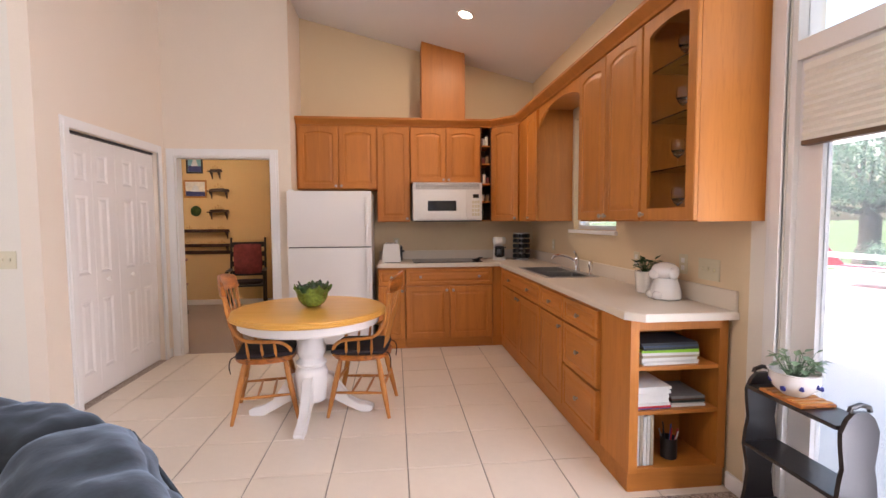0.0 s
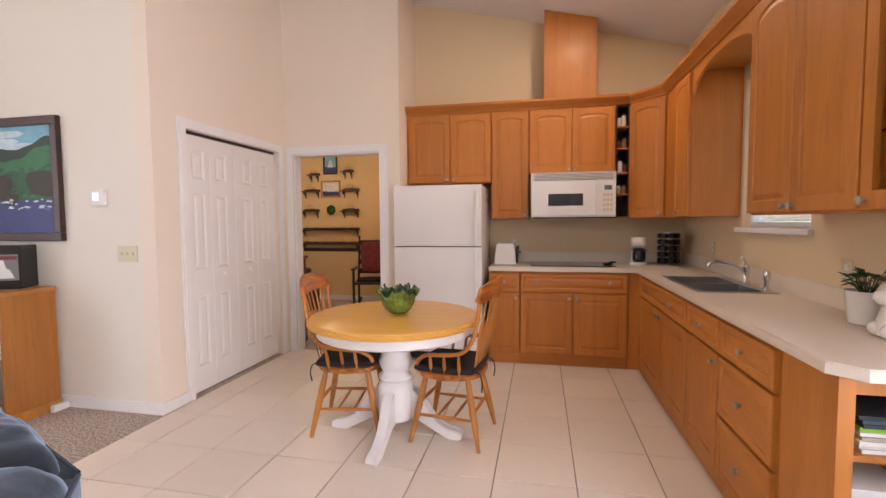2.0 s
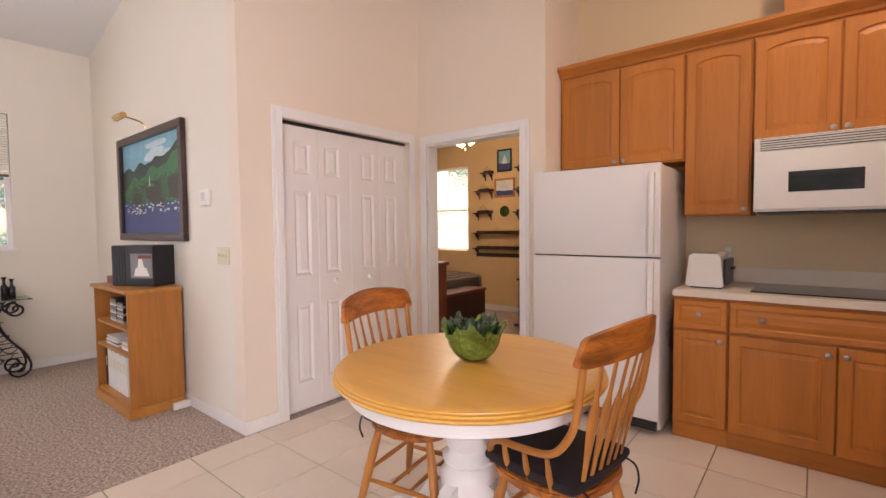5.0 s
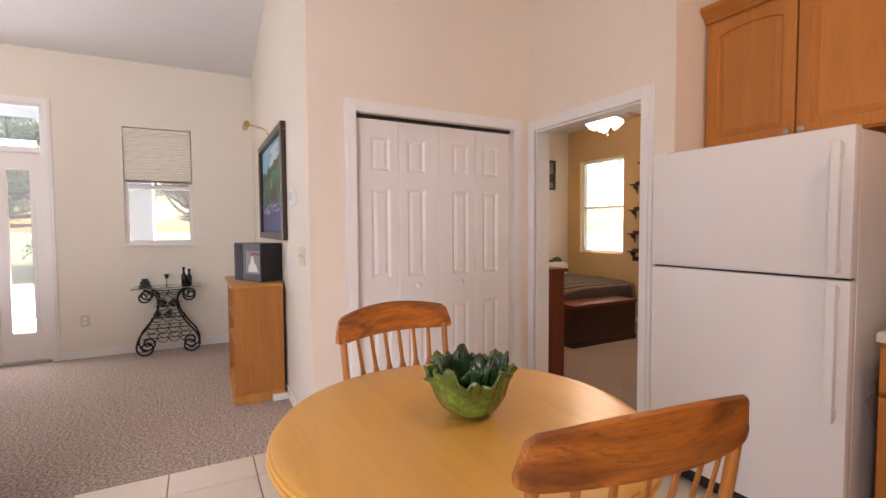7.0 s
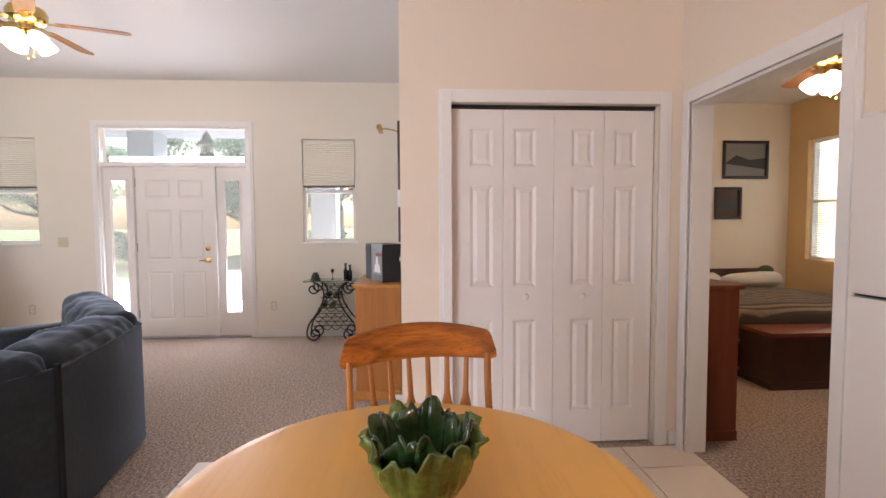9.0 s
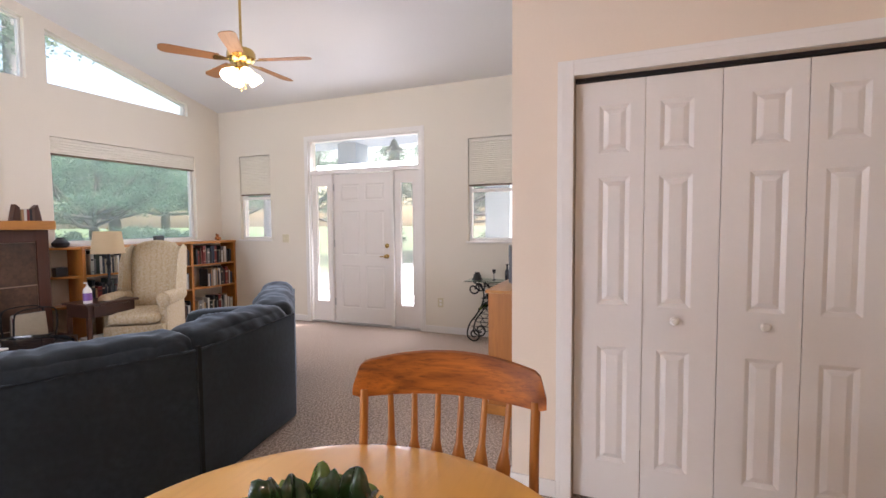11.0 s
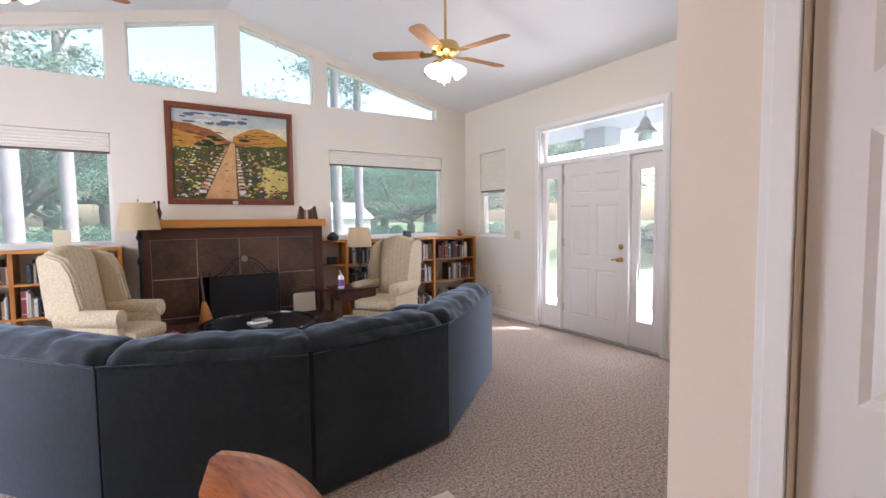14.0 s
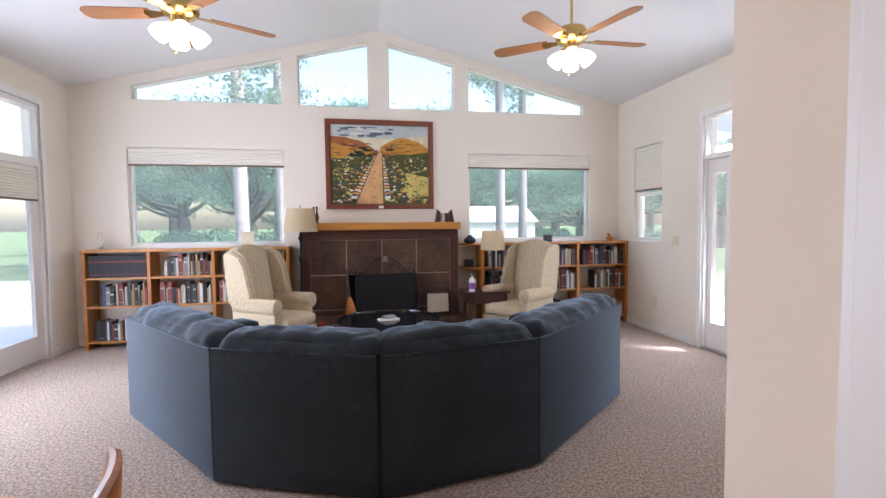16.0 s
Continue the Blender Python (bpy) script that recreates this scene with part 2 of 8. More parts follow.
def let_light_through(m, share):
    """Thin cloth, paper and leaves pass some light."""
    nt = m.node_tree
    b, out = nt.nodes["Principled BSDF"], nt.nodes["Material Output"]
    tr = nt.nodes.new("ShaderNodeBsdfTranslucent")
    mx = nt.nodes.new("ShaderNodeMixShader")
    mx.inputs[0].default_value = share
    nt.links.new(b.inputs["Base Color"].links[0].from_socket, tr.inputs["Color"])
    nt.links.new(b.outputs[0], mx.inputs[1])
    nt.links.new(tr.outputs[0], mx.inputs[2])
    nt.links.new(mx.outputs[0], out.inputs["Surface"])
    return m


let_light_through(SHADE, 0.14)
let_light_through(LAMPSHADE, 0.35)
CARPET = carpet_material()
BROCADE = stripe_cloth()

BOOKS = [plain("book_cloth", c, 0.6, vary=0.12, fine=60) for c in (
    (0.03, 0.035, 0.045), (0.22, 0.04, 0.035), (0.45, 0.39, 0.29), (0.05, 0.075, 0.12), (0.62, 0.60, 0.55), (0.12, 0.065, 0.04),
    (0.035, 0.05, 0.04), (0.36, 0.22, 0.11), (0.02, 0.02, 0.022), (0.22, 0.22, 0.22))]


# ---- building helpers ----
def mesh_of(name, bm, material, smooth=False):
    me = bpy.data.meshes.new(name)
    bmesh.ops.recalc_face_normals(bm, faces=bm.faces)
    bm.to_mesh(me)
    bm.free()
    for k in (material if isinstance(material, (list, tuple)) else [material]):
        me.materials.append(k)
    if smooth:
        me.shade_smooth()
        me.set_sharp_from_angle(angle=radians(38))
    return me


def part(name, bm, material, parent=None, label="", smooth=False, m=None):
    ob = new(name, mesh_of(name, bm, material, smooth))
    if m is not None:
        ob.matrix_basis = m
    if parent is not None:
        ob.parent = parent
    if label:
        ob["label"] = label
    return ob


def thing(name, m, label, category, group="", kind=""):
    ob = new(name)
    ob.empty_display_size = 0.1
    ob.matrix_basis = m
    return tagged(ob, label, category, group, kind)


def solid(name, bm, material, label, category="", kind="", group="", smooth=False, m=None):
    return tagged(part(name, bm, material, None, "", smooth, m), label, category, group, kind)


def box(bm, x0, x1, y0, y1, z0, z1, bev=0.0, m=None):
    vs = [bm.verts.new((x, y, z)) for z in (z0, z1) for y in (y0, y1) for x in (x0, x1)]
    fs = [bm.faces.new([vs[i] for i in f]) for f in ((0, 2, 3, 1), (4, 5, 7, 6), (0, 1, 5, 4), (2, 6, 7, 3), (0, 4, 6, 2), (1, 3, 7, 5))]
    if m is not None:
        bmesh.ops.transform(bm, matrix=m, verts=vs)
    if bev > 0:
        es = list({e for f in fs for e in f.edges})
        bmesh.ops.bevel(bm, geom=es, offset=bev, segments=2, profile=0.6, affect='EDGES')
    return vs


def boxes(*args, bev=0.0):
    bm = bmesh.new()
    for a in args:
        box(bm, *a, bev=bev)
    return bm


def lathe(bm, profile, c=(0, 0, 0), seg=24, m=None):
    """Turn (radius, height) pairs round the upright axis."""
    rings, made = [], []
    for r, z in profile:
        if r < 1e-5:
            v = bm.verts.new((c[0], c[1], c[2] + z))
            rings.append([v])
        else:
            rings.append([bm.verts.new((c[0] + r * math.cos(a), c[1] + r * math.sin(a), c[2] + z)) for a in (2 * math.pi * i / seg for i in range(seg))])
        made += rings[-1]
    for a, b in zip(rings, rings[1:]):
        for i in range(seg):
            j = (i + 1) % seg
            if len(a) == 1 and len(b) == 1:
                continue
            if len(a) == 1:
                bm.faces.new((a[0], b[i], b[j]))
            elif len(b) == 1:
                bm.faces.new((a[i], a[j], b[0]))
            else:
                bm.faces.new((a[i], a[j], b[j], b[i]))
    for r in (rings[0], rings[-1]):
        if len(r) > 2:
            bm.faces.new(r)
    if m is not None:
        bmesh.ops.transform(bm, matrix=m, verts=made)
    return made


def tube(bm, pts, radii, seg=10, flat=1.0):
    """A rod along points, with its own radius at each."""
    pts = [Vector(p) for p in pts]
    if isinstance(radii, (int, float)):
        radii = [radii] * len(pts)
    up = Vector((0, 0, 1))
    rings, last = [], None
    for i, p in enumerate(pts):
        d = (pts[min(i + 1, len(pts) - 1)] - pts[max(i - 1, 0)]).normalized()
        side = d.cross(up) if last is None else last - d * last.dot(d)
        if side.length < 1e-4:
            side = d.cross(Vector((0, 1, 0)))
        side.normalize()
        last = side
        other = d.cross(side)
        rings.append([bm.verts.new(p + radii[i] * (side * math.cos(a) + flat * other * math.sin(a))) for a in (2 * math.pi * k / seg for k in range(seg))])
    for a, b in zip(rings, rings[1:]):
        for i in range(seg):
            j = (i + 1) % seg
            bm.faces.new((a[i], a[j], b[j], b[i]))
    bm.faces.new(rings[0])
    bm.faces.new(rings[-1])


def curve(pts, n=6):
    """A smooth line through points (Catmull-Rom)."""
    p = [Vector(q) for q in pts]
    p = [2 * p[0] - p[1]] + p + [2 * p[-1] - p[-2]]
    out = []
    for i in range(1, len(p) - 2):
        for k in range(n):
            t = k / n
            out.append(0.5 * (2 * p[i] + (p[i + 1] - p[i - 1]) * t + (2 * p[i - 1] - 5 * p[i] + 4 * p[i + 1] - p[i + 2]) * t * t + (3 * p[i] - p[i - 1] - 3 * p[i + 1] + p[i + 2]) * t ** 3))
    return out + [p[-2]]


def prism(bm, outline, z0, z1, m=None):
    """An outline in x and y raised from z0 to z1."""
    lo = [bm.verts.new((x, y, z0)) for x, y in outline]
    hi = [bm.verts.new((x, y, z1)) for x, y in outline]
    n = len(lo)
    bm.faces.new(lo)
    bm.faces.new(hi)
    for i in range(n):
        bm.faces.new((lo[i], lo[(i + 1) % n], hi[(i + 1) % n], hi[i]))
    if m is not None:
        bmesh.ops.transform(bm, matrix=m, verts=lo + hi)
    return lo + hi


def soft_box(x0, x1, y0, y1, z0, z1, r=0.05, n=7, puff=0.0, wob=0.0, seed=0.0):
    """A padded block: rounded, bulging, with folds."""
    bm = bmesh.new()
    bmesh.ops.create_cube(bm, size=2.0)
    bmesh.ops.subdivide_edges(bm, edges=bm.edges[:], cuts=n, use_grid_fill=True)
    hx, hy, hz = (x1 - x0) / 2, (y1 - y0) / 2, (z1 - z0) / 2
    cx, cy, cz = (x1 + x0) / 2, (y1 + y0) / 2, (z1 + z0) / 2
    r = min(r, hx, hy, hz)
    for v in bm.verts:
        q = Vector((v.co.x * hx, v.co.y * hy, v.co.z * hz))
        core = Vector((max(-hx + r, min(hx - r, q.x)), max(-hy + r, min(hy - r, q.y)), max(-hz + r, min(hz - r, q.z))))
        d = q - core
        if d.length > 1e-6:
            q = core + d.normalized() * r
        e = (1 - v.co.x ** 2) * (1 - v.co.y ** 2) + (1 - v.co.x ** 2) * (1 - v.co.z ** 2) + (1 - v.co.y ** 2) * (1 - v.co.z ** 2)
        nrm = Vector((q.x / hx ** 2, q.y / hy ** 2, q.z / hz ** 2))
        if nrm.length > 0:
            nrm.normalize()
        k = puff * e
        if wob:
            k += wob * (noise.noise((q.x * 5 + seed, q.y * 5, q.z * 5)) + 0.5 * noise.noise((q.x * 14 + seed, q.y * 14, q.z * 14)))
        q += nrm * k
        v.co = q + Vector((cx, cy, cz))
    return bm


def wall_bm(axis, at, thick, u0, u1, top, holes=(), breaks=()):
    """A wall in the plane axis = at, thickened away from the room, with openings (ua, ub, bottom, top); tops may be functions of u."""
    bm = bmesh.new()
    f = lambda z, u: z(u) if callable(z) else z
    us = sorted({u0, u1, *breaks, *(h[0] for h in holes), *(h[1] for h in holes)})
    us = [u for u in us if u0 <= u <= u1]

    def cell(a, b, za, zb):
        vs = []
        for d in (0, thick):
            for u in (a, b):
                for z in (za, zb):
                    p = (at + d, u, f(z, u)) if axis == "x" else (u, at + d, f(z, u))
                    vs.append(bm.verts.new(p))
        for q in ((0, 1, 3, 2), (4, 6, 7, 5), (0, 2, 6, 4), (1, 5, 7, 3), (0, 4, 5, 1), (2, 3, 7, 6)):
            bm.faces.new([vs[i] for i in q])
    for a, b in zip(us, us[1:]):
        mid = (a + b) / 2
        hs = sorted((h for h in holes if h[0] < mid < h[1]), key=lambda h: f(h[2], mid))
        z = 0.0
        for h in hs:
            if f(h[2], mid) > f(z, mid) + 1e-4:
                cell(a, b, z, h[2])
            z = h[3]
        cell(a, b, z, top)
    return bm


# ---- the shell of the rooms ----
RIDGE, PEAK, SLOPE = -1.48, 3.875, 0.241
FRONT, EAST, HEARTH, BACK = -4.87, 2.08, -0.43, 7.08
ENTRY, CLOSET, BEDWALL, ALCOVE = 4.825, -1.888, 6.485, -0.655
BX0, BY1, BTOP = -4.62, 9.50, 2.80


def roof(u):
    return PEAK - SLOPE * abs(u - RIDGE)


def under(gap):
    return lambda u: roof(u) - gap


eave_w, eave_e = roof(FRONT), roof(EAST)
PATIO = (0.07, 3.42)

CLERE = [(-4.35, -2.662), (-2.479, -1.598), (-1.362, -0.474), (-0.291, 1.405)]
solid("wall_hearth", wall_bm("y", HEARTH, -0.16, FRONT - 0.16, EAST + 0.16, roof,
      [(a, b, 2.895, under(0.118)) for a, b in CLERE] + [(-4.435, -2.657, 1.162, 2.34), (-0.292, 1.486, 1.166, 2.34)], [RIDGE]),
      WALL, "cream painted gable wall with clerestory windows", "wall", "structure")
solid("wall_front", wall_bm("x", FRONT, -0.16, HEARTH, ENTRY, eave_w,
      [(-0.04, 0.538, 1.153, 2.38), (1.222, 2.932, 0.0, 2.52), (3.566, 4.194, 1.153, 2.38)]),
      WALL, "cream painted wall round the front door", "wall", "structure")
solid("wall_patio", wall_bm("x", EAST, 0.16, HEARTH, 3.60, eave_e, [(PATIO[0], PATIO[1], 0.0, 2.68)]),
      WALL, "cream painted wall with glazed patio doors", "wall", "structure")
solid("wall_sink", wall_bm("x", EAST, 0.16, 3.60, BACK + 0.16, eave_e, [(4.93, 5.765, 1.285, 2.30)]),
      KWALL, "beige painted kitchen wall behind the sink", "wall", "structure")
solid("wall_kitchen", wall_bm("y", BACK, 0.16, ALCOVE - 0.12, EAST, roof), KWALL, "beige painted kitchen back wall", "wall", "structure")
solid("wall_entry", wall_bm("y", ENTRY, 0.12, FRONT, CLOSET - 0.12, roof), WALL, "cream painted wall beside the entry", "wall", "structure")
solid("wall_closet", wall_bm("x", CLOSET, -0.12, ENTRY, BEDWALL, roof(CLOSET), [(5.12, 6.345, 0.0, 2.04)]),
      PEACH, "pale peach painted wall round the closet", "wall", "structure")
solid("wall_bedroom_door", wall_bm("y", BEDWALL, 0.12, CLOSET - 0.12, ALCOVE, roof, [(-1.79, -0.855, 0.0, 2.03)], [RIDGE]),
      PEACH, "pale peach painted wall round the bedroom doorway", "wall", "structure")
solid("wall_alcove", wall_bm("x", ALCOVE, -0.12, BEDWALL + 0.12, BACK, roof(ALCOVE)), PEACH, "pale peach painted return wall beside the fridge", "wall", "structure")
# closet and bedroom
solid("wall_closet_back", wall_bm("x", -2.55, -0.1, ENTRY + 0.12, BEDWALL, 2.6), WALL, "plain wall inside the closet", "wall", "structure")
solid("wall_bedroom_window", wall_bm("y", BY1, 0.15, BX0 - 0.15, 0.2, BTOP, [(-4.352, -3.532, 0.925, 2.31)]), OCHRE, "ochre painted bedroom wall with a window", "wall", "structure")
solid("wall_bedroom_side", wall_bm("x", BX0, -0.15, BEDWALL, BY1, BTOP, [(7.98, 8.15, 1.90, 2.22)]), WALL, "pale bedroom wall with hung pictures", "wall", "structure")
solid("wall_bedroom_inner", wall_bm("y", BEDWALL + 0.12, -0.11, BX0, CLOSET - 0.12, BTOP), OCHRE, "ochre bedroom wall beside the doorway", "wall", "structure")
solid("wall_bedroom_end", wall_bm("x", 0.1, 0.1, BACK + 0.16, BY1, BTOP), OCHRE, "ochre bedroom end wall", "wall", "structure")
bm = boxes((ALCOVE - 0.12, 0.2, BACK + 0.165, BACK + 0.26, 0, BTOP))
solid("wall_bedroom_kitchen", bm, OCHRE, "ochre bedroom wall behind the kitchen", "wall", "structure")

# ceilings
bm = bmesh.new()
for xa, xb in ((FRONT - 0.5, RIDGE), (RIDGE, EAST + 0.5)):
    vs = [bm.verts.new((x, y, roof(x) + d)) for d in (0, 0.2) for y in (HEARTH - 0.17, BACK + 0.17) for x in (xa, xb)]
    for q in ((0, 2, 3, 1), (4, 5, 7, 6), (0, 1, 5, 4), (2, 6, 7, 3), (0, 4, 6, 2), (1, 3, 7, 5)):
        bm.faces.new([vs[i] for i in q])
solid("ceiling", bm, CEIL, "white vaulted ceiling with a central ridge", "ceiling", "structure")
solid("ceiling_bedroom", boxes((BX0 - 0.15, ALCOVE - 0.122, BEDWALL + 0.122, BY1 + 0.15, BTOP, BTOP + 0.12), (ALCOVE - 0.122, 0.2, BACK + 0.165, BY1 + 0.15, BTOP, BTOP + 0.12)), CEIL, "flat white bedroom ceiling", "ceiling", "structure")

# floors
bm = boxes((FRONT - 0.16, CLOSET + 0.02, HEARTH - 0.16, ENTRY + 0.1, -0.12, 0.0), (CLOSET + 0.02, EAST + 0.16, HEARTH - 0.16, 3.66, -0.12, 0.0))
solid("floor_carpet", bm, CARPET, "flecked beige loop carpet in the living room", "carpet", "structure")
solid("floor_bedroom", boxes((BX0 - 0.15, 0.2, BEDWALL + 0.05, BY1 + 0.15, -0.12, 0.0)), CARPET, "flecked beige carpet in the bedroom", "carpet", "structure")
solid("floor_closet", boxes((-2.66, CLOSET + 0.019, ENTRY + 0.101, BEDWALL + 0.049, -0.12, -0.001)), CARPET, "beige carpet in the closet", "carpet", "structure")
tile_floor = solid("floor_kitchen", boxes((CLOSET + 0.02, EAST + 0.16, 3.66, BACK + 0.16, -0.12, -0.006)), GROUT, "cream ceramic tile floor with grey grout", "tile floor", "structure")


def baseboard(name, x0, x1, y0, y1):
    bm = bmesh.new()
    box(bm, x0, x1, y0, y1, 0.0, 0.085, bev=0.004)
    solid(name, bm, TRIM, "white painted baseboard", "baseboard", "structure")


baseboard("baseboard_entry", FRONT + 0.014, CLOSET + 0.0, ENTRY - 0.014, ENTRY - 0.001)
baseboard("baseboard_front_a", FRONT + 0.001, FRONT + 0.014, HEARTH, 1.155)
baseboard("baseboard_front_b", FRONT + 0.001, FRONT + 0.014, 2.998, ENTRY - 0.014)
baseboard("baseboard_closet_a", CLOSET + 0.001, CLOSET + 0.014, ENTRY - 0.014, 5.05)
baseboard("baseboard_closet_b", CLOSET + 0.001, CLOSET + 0.014, 6.435, BEDWALL)
baseboard("baseboard_bed_a", -0.779, ALCOVE, BEDWALL - 0.014, BEDWALL - 0.001)
baseboard("baseboard_hearth_a", 1.877, EAST, HEARTH + 0.001, HEARTH + 0.014)
baseboard("baseboard_patio_a", EAST - 0.014, EAST - 0.001, HEARTH + 0.014, PATIO[0] - 0.07)
baseboard("baseboard_patio_b", EAST - 0.014, EAST - 0.001, PATIO[1] + 0.08, 3.70)
baseboard("baseboard_bedroom", BX0, 0.1, BY1 - 0.014, BY1 - 0.001)


def casing(name, axis, at, out, u0, u1, ztop, w=0.075, label="white painted door casing"):
    """Moulded casing round an opening, on the room side (out = +1 or -1)."""
    t = thing(name, pose(0, 0, 0), label, "door casing", kind="structure")
    for nm, (a, b, c, d) in (("jamb_casing", (u0 - w, u0, 0, ztop + w)), ("jamb_casing", (u1, u1 + w, 0, ztop + w)), ("head_casing", (u0, u1, ztop, ztop + w))):
        bm = bmesh.new()
        for k, dep in ((0.0, 0.012), (0.022, 0.019)):
            lo, hi = sorted((at + out * 0.001, at + out * dep))
            ua, ub = (a + k * (a < u0), b - k * (a >= u1)) if nm == "jamb_casing" else (a, b)
            za, zb = (c, d - k) if nm == "jamb_casing" else (c, d - k)
            if axis == "x":
                box(bm, lo, hi, ua, ub, za, zb, bev=0.003)
            else:
                box(bm, ua, ub, lo, hi, za, zb, bev=0.003)
        part(nm, bm, TRIM, t)
    return t


casing("trim_closet", "x", CLOSET, 1, 5.12, 6.345, 2.04)
casing("trim_bedroom_door", "y", BEDWALL, -1, -1.79, -0.855, 2.03)
# lining of the bedroom doorway
solid("trim_bedroom_jamb", boxes((-1.79, -1.775, BEDWALL + 0.001, BEDWALL + 0.119, 0, 2.015), (-0.870, -0.855, BEDWALL + 0.001, BEDWALL + 0.119, 0, 2.015),
      (-1.79, -0.855, BEDWALL + 0.001, BEDWALL + 0.119, 2.015, 2.03)), TRIM, "white painted door lining", "door lining", "structure")
casing("trim_front_door", "x", FRONT, 1, 1.222, 2.932, 2.52, 0.062)


def panel_leaf(bm, w, h, thick, rows, margins, cols, sink=0.0095):
    """A moulded panel door, standing at x 0..w, front at y = 0 towards -y. rows: (z0, z1); cols: (x0, x1)."""
    box(bm, 0, w, 0.0045, thick, 0, h)
    xs, zs = sorted({0, w, *(c for q in cols for c in q)}), sorted({0, h, *(c for q in rows for c in q)})
    for a, b in zip(xs, xs[1:]):
        for c, d in zip(zs, zs[1:]):
            hole = any(abs(a - q[0]) < 1e-6 for q in cols) and any(abs(c - q[0]) < 1e-6 for q in rows)
            if not hole:
                box(bm, a, b, -0.006, 0.0045, c, d)
            else:
                for k, y in ((0.0, -0.006), ):
                    g = margins
                    o = [(a, c), (b, c), (b, d), (a, d)]
                    i1 = [(a + g * 0.45, c + g * 0.45), (b - g * 0.45, c + g * 0.45), (b - g * 0.45, d - g * 0.45), (a + g * 0.45, d - g * 0.45)]
                    i2 = [(a + g, c + g), (b - g, c + g), (b - g, d - g), (a + g, d - g)]
                    loops = [[bm.verts.new((x, yy, z)) for x, z in L] for L, yy in ((o, -0.006), (i1, sink - 0.006), (i2, -0.0045))]
                    for p, q in zip(loops, loops[1:]):
                        for i in range(4):
                            bm.faces.new((p[i], p[(i + 1) % 4], q[(i + 1) % 4], q[i]))
                    bm.faces.new(loops[-1])


# bifold closet doors: two pairs of leaves
LEAFW = (6.345 - 5.12 - 0.012) / 4
for pair in range(2):
    t = thing("door_bifold", pose(0, 0, 0), "white six panel bifold closet door, closed", "closet door", "bifold doors of the closet", "structure")
    for k in range(2):
        bm = bmesh.new()
        w = LEAFW - 0.003
        panel_leaf(bm, w, 2.002, 0.03, [(0.195, 0.76), (0.96, 1.56), (1.67, 1.893)], 0.042, [(w * 0.35, w * 0.80) if k == 0 else (w * 0.20, w * 0.65)], 0.010)
        i = pair * 2 + k
        part("leaf", bm, DOORW, t, m=pose(CLOSET - 0.045, 5.126 + i * LEAFW, 0.012, 0, 0, 90))
        if k != pair:
            kb = bmesh.new()
            lathe(kb, [(0.010, 0), (0.009, 0.008), (0.017, 0.013), (0.0195, 0.021), (0.013, 0.028), (0, 0.030)], seg=14, m=pose(CLOSET - 0.039, 5.126 + (i + 0.5) * LEAFW + (0.02 if pair else -0.02), 0.915, 0, 90, 0))
            part("knob", kb, WHITE_PLASTIC, t, smooth=True)
# track over the doors
solid("trim_closet_track", boxes((CLOSET - 0.075, CLOSET - 0.035, 5.122, 6.343, 2.021, 2.039)), BLACK, "dark closet door track", "door track", "structure")



def glazing(name, axis, at, u0, u1, z0, z1, top=None, label="white framed window", rails=(), bar=0.035, depth=0.06, glass=GLASS, sill=True):
    """A framed pane in an opening; at is the frame's middle plane. top may follow the roof."""
    t = thing(name, pose(0, 0, 0), label, "window", kind="structure")
    f = top or (lambda u: z1)

    def put(nm, a, b, lo, hi, d, mat):
        bm = bmesh.new()
        vs = []
        for s in (-d, d):
            for u in (a, b):
                for z in (lo, hi):
                    zz = z(u) if callable(z) else z
                    vs.append(bm.verts.new((at + s, u, zz) if axis == "x" else (u, at + s, zz)))
        for q in ((0, 1, 3, 2), (4, 6, 7, 5), (0, 2, 6, 4), (1, 5, 7, 3), (0, 4, 5, 1), (2, 3, 7, 6)):
            bm.faces.new([vs[i] for i in q])
        return part(nm, bm, mat, t)
    put("window_frame", u0, u0 + bar, z0, f, depth / 2, TRIM)
    put("window_frame", u1 - bar, u1, z0, f, depth / 2, TRIM)
    put("window_frame", u0 + bar, u1 - bar, z0, z0 + bar, depth / 2, TRIM)
    put("window_frame", u0 + bar, u1 - bar, lambda u: f(u) - bar, f, depth / 2, TRIM)
    for r in rails:
        put("rail", u0 + bar, u1 - bar, r - 0.018, r + 0.018, depth / 2 + 0.004, TRIM)
    p = put("pane", u0 + bar, u1 - bar, z0 + bar, lambda u: f(u) - bar, 0.003, glass)
    p.visible_shadow = False
    return t


for i, (a, b) in enumerate(CLERE):
    glazing("window_clerestory_%d" % (i + 1), "y", HEARTH - 0.09, a, b, 2.895, 3, under(0.118), "white framed sloping clerestory window", bar=0.02)
glazing("window_right", "y", HEARTH - 0.09, -4.435, -2.657, 1.162, 2.34, label="white framed picture window")
glazing("window_left", "y", HEARTH - 0.09, -0.292, 1.486, 1.166, 2.34, label="white framed picture window")
glazing("window_front_1", "x", FRONT - 0.08, -0.04, 0.538, 1.153, 2.38, label="narrow white sash window", rails=(1.76,))
glazing("window_front_2", "x", FRONT - 0.08, 3.566, 4.194, 1.153, 2.38, label="narrow white sash window", rails=(1.76,))
glazing("window_sink", "x", EAST + 0.08, 4.93, 5.765, 1.285, 2.30, label="white framed window over the sink", rails=(1.75,))
glazing("window_bedroom", "y", BY1 + 0.08, -4.352, -3.532, 0.925, 2.31, label="white bedroom sash window with blind", rails=(1.60,))
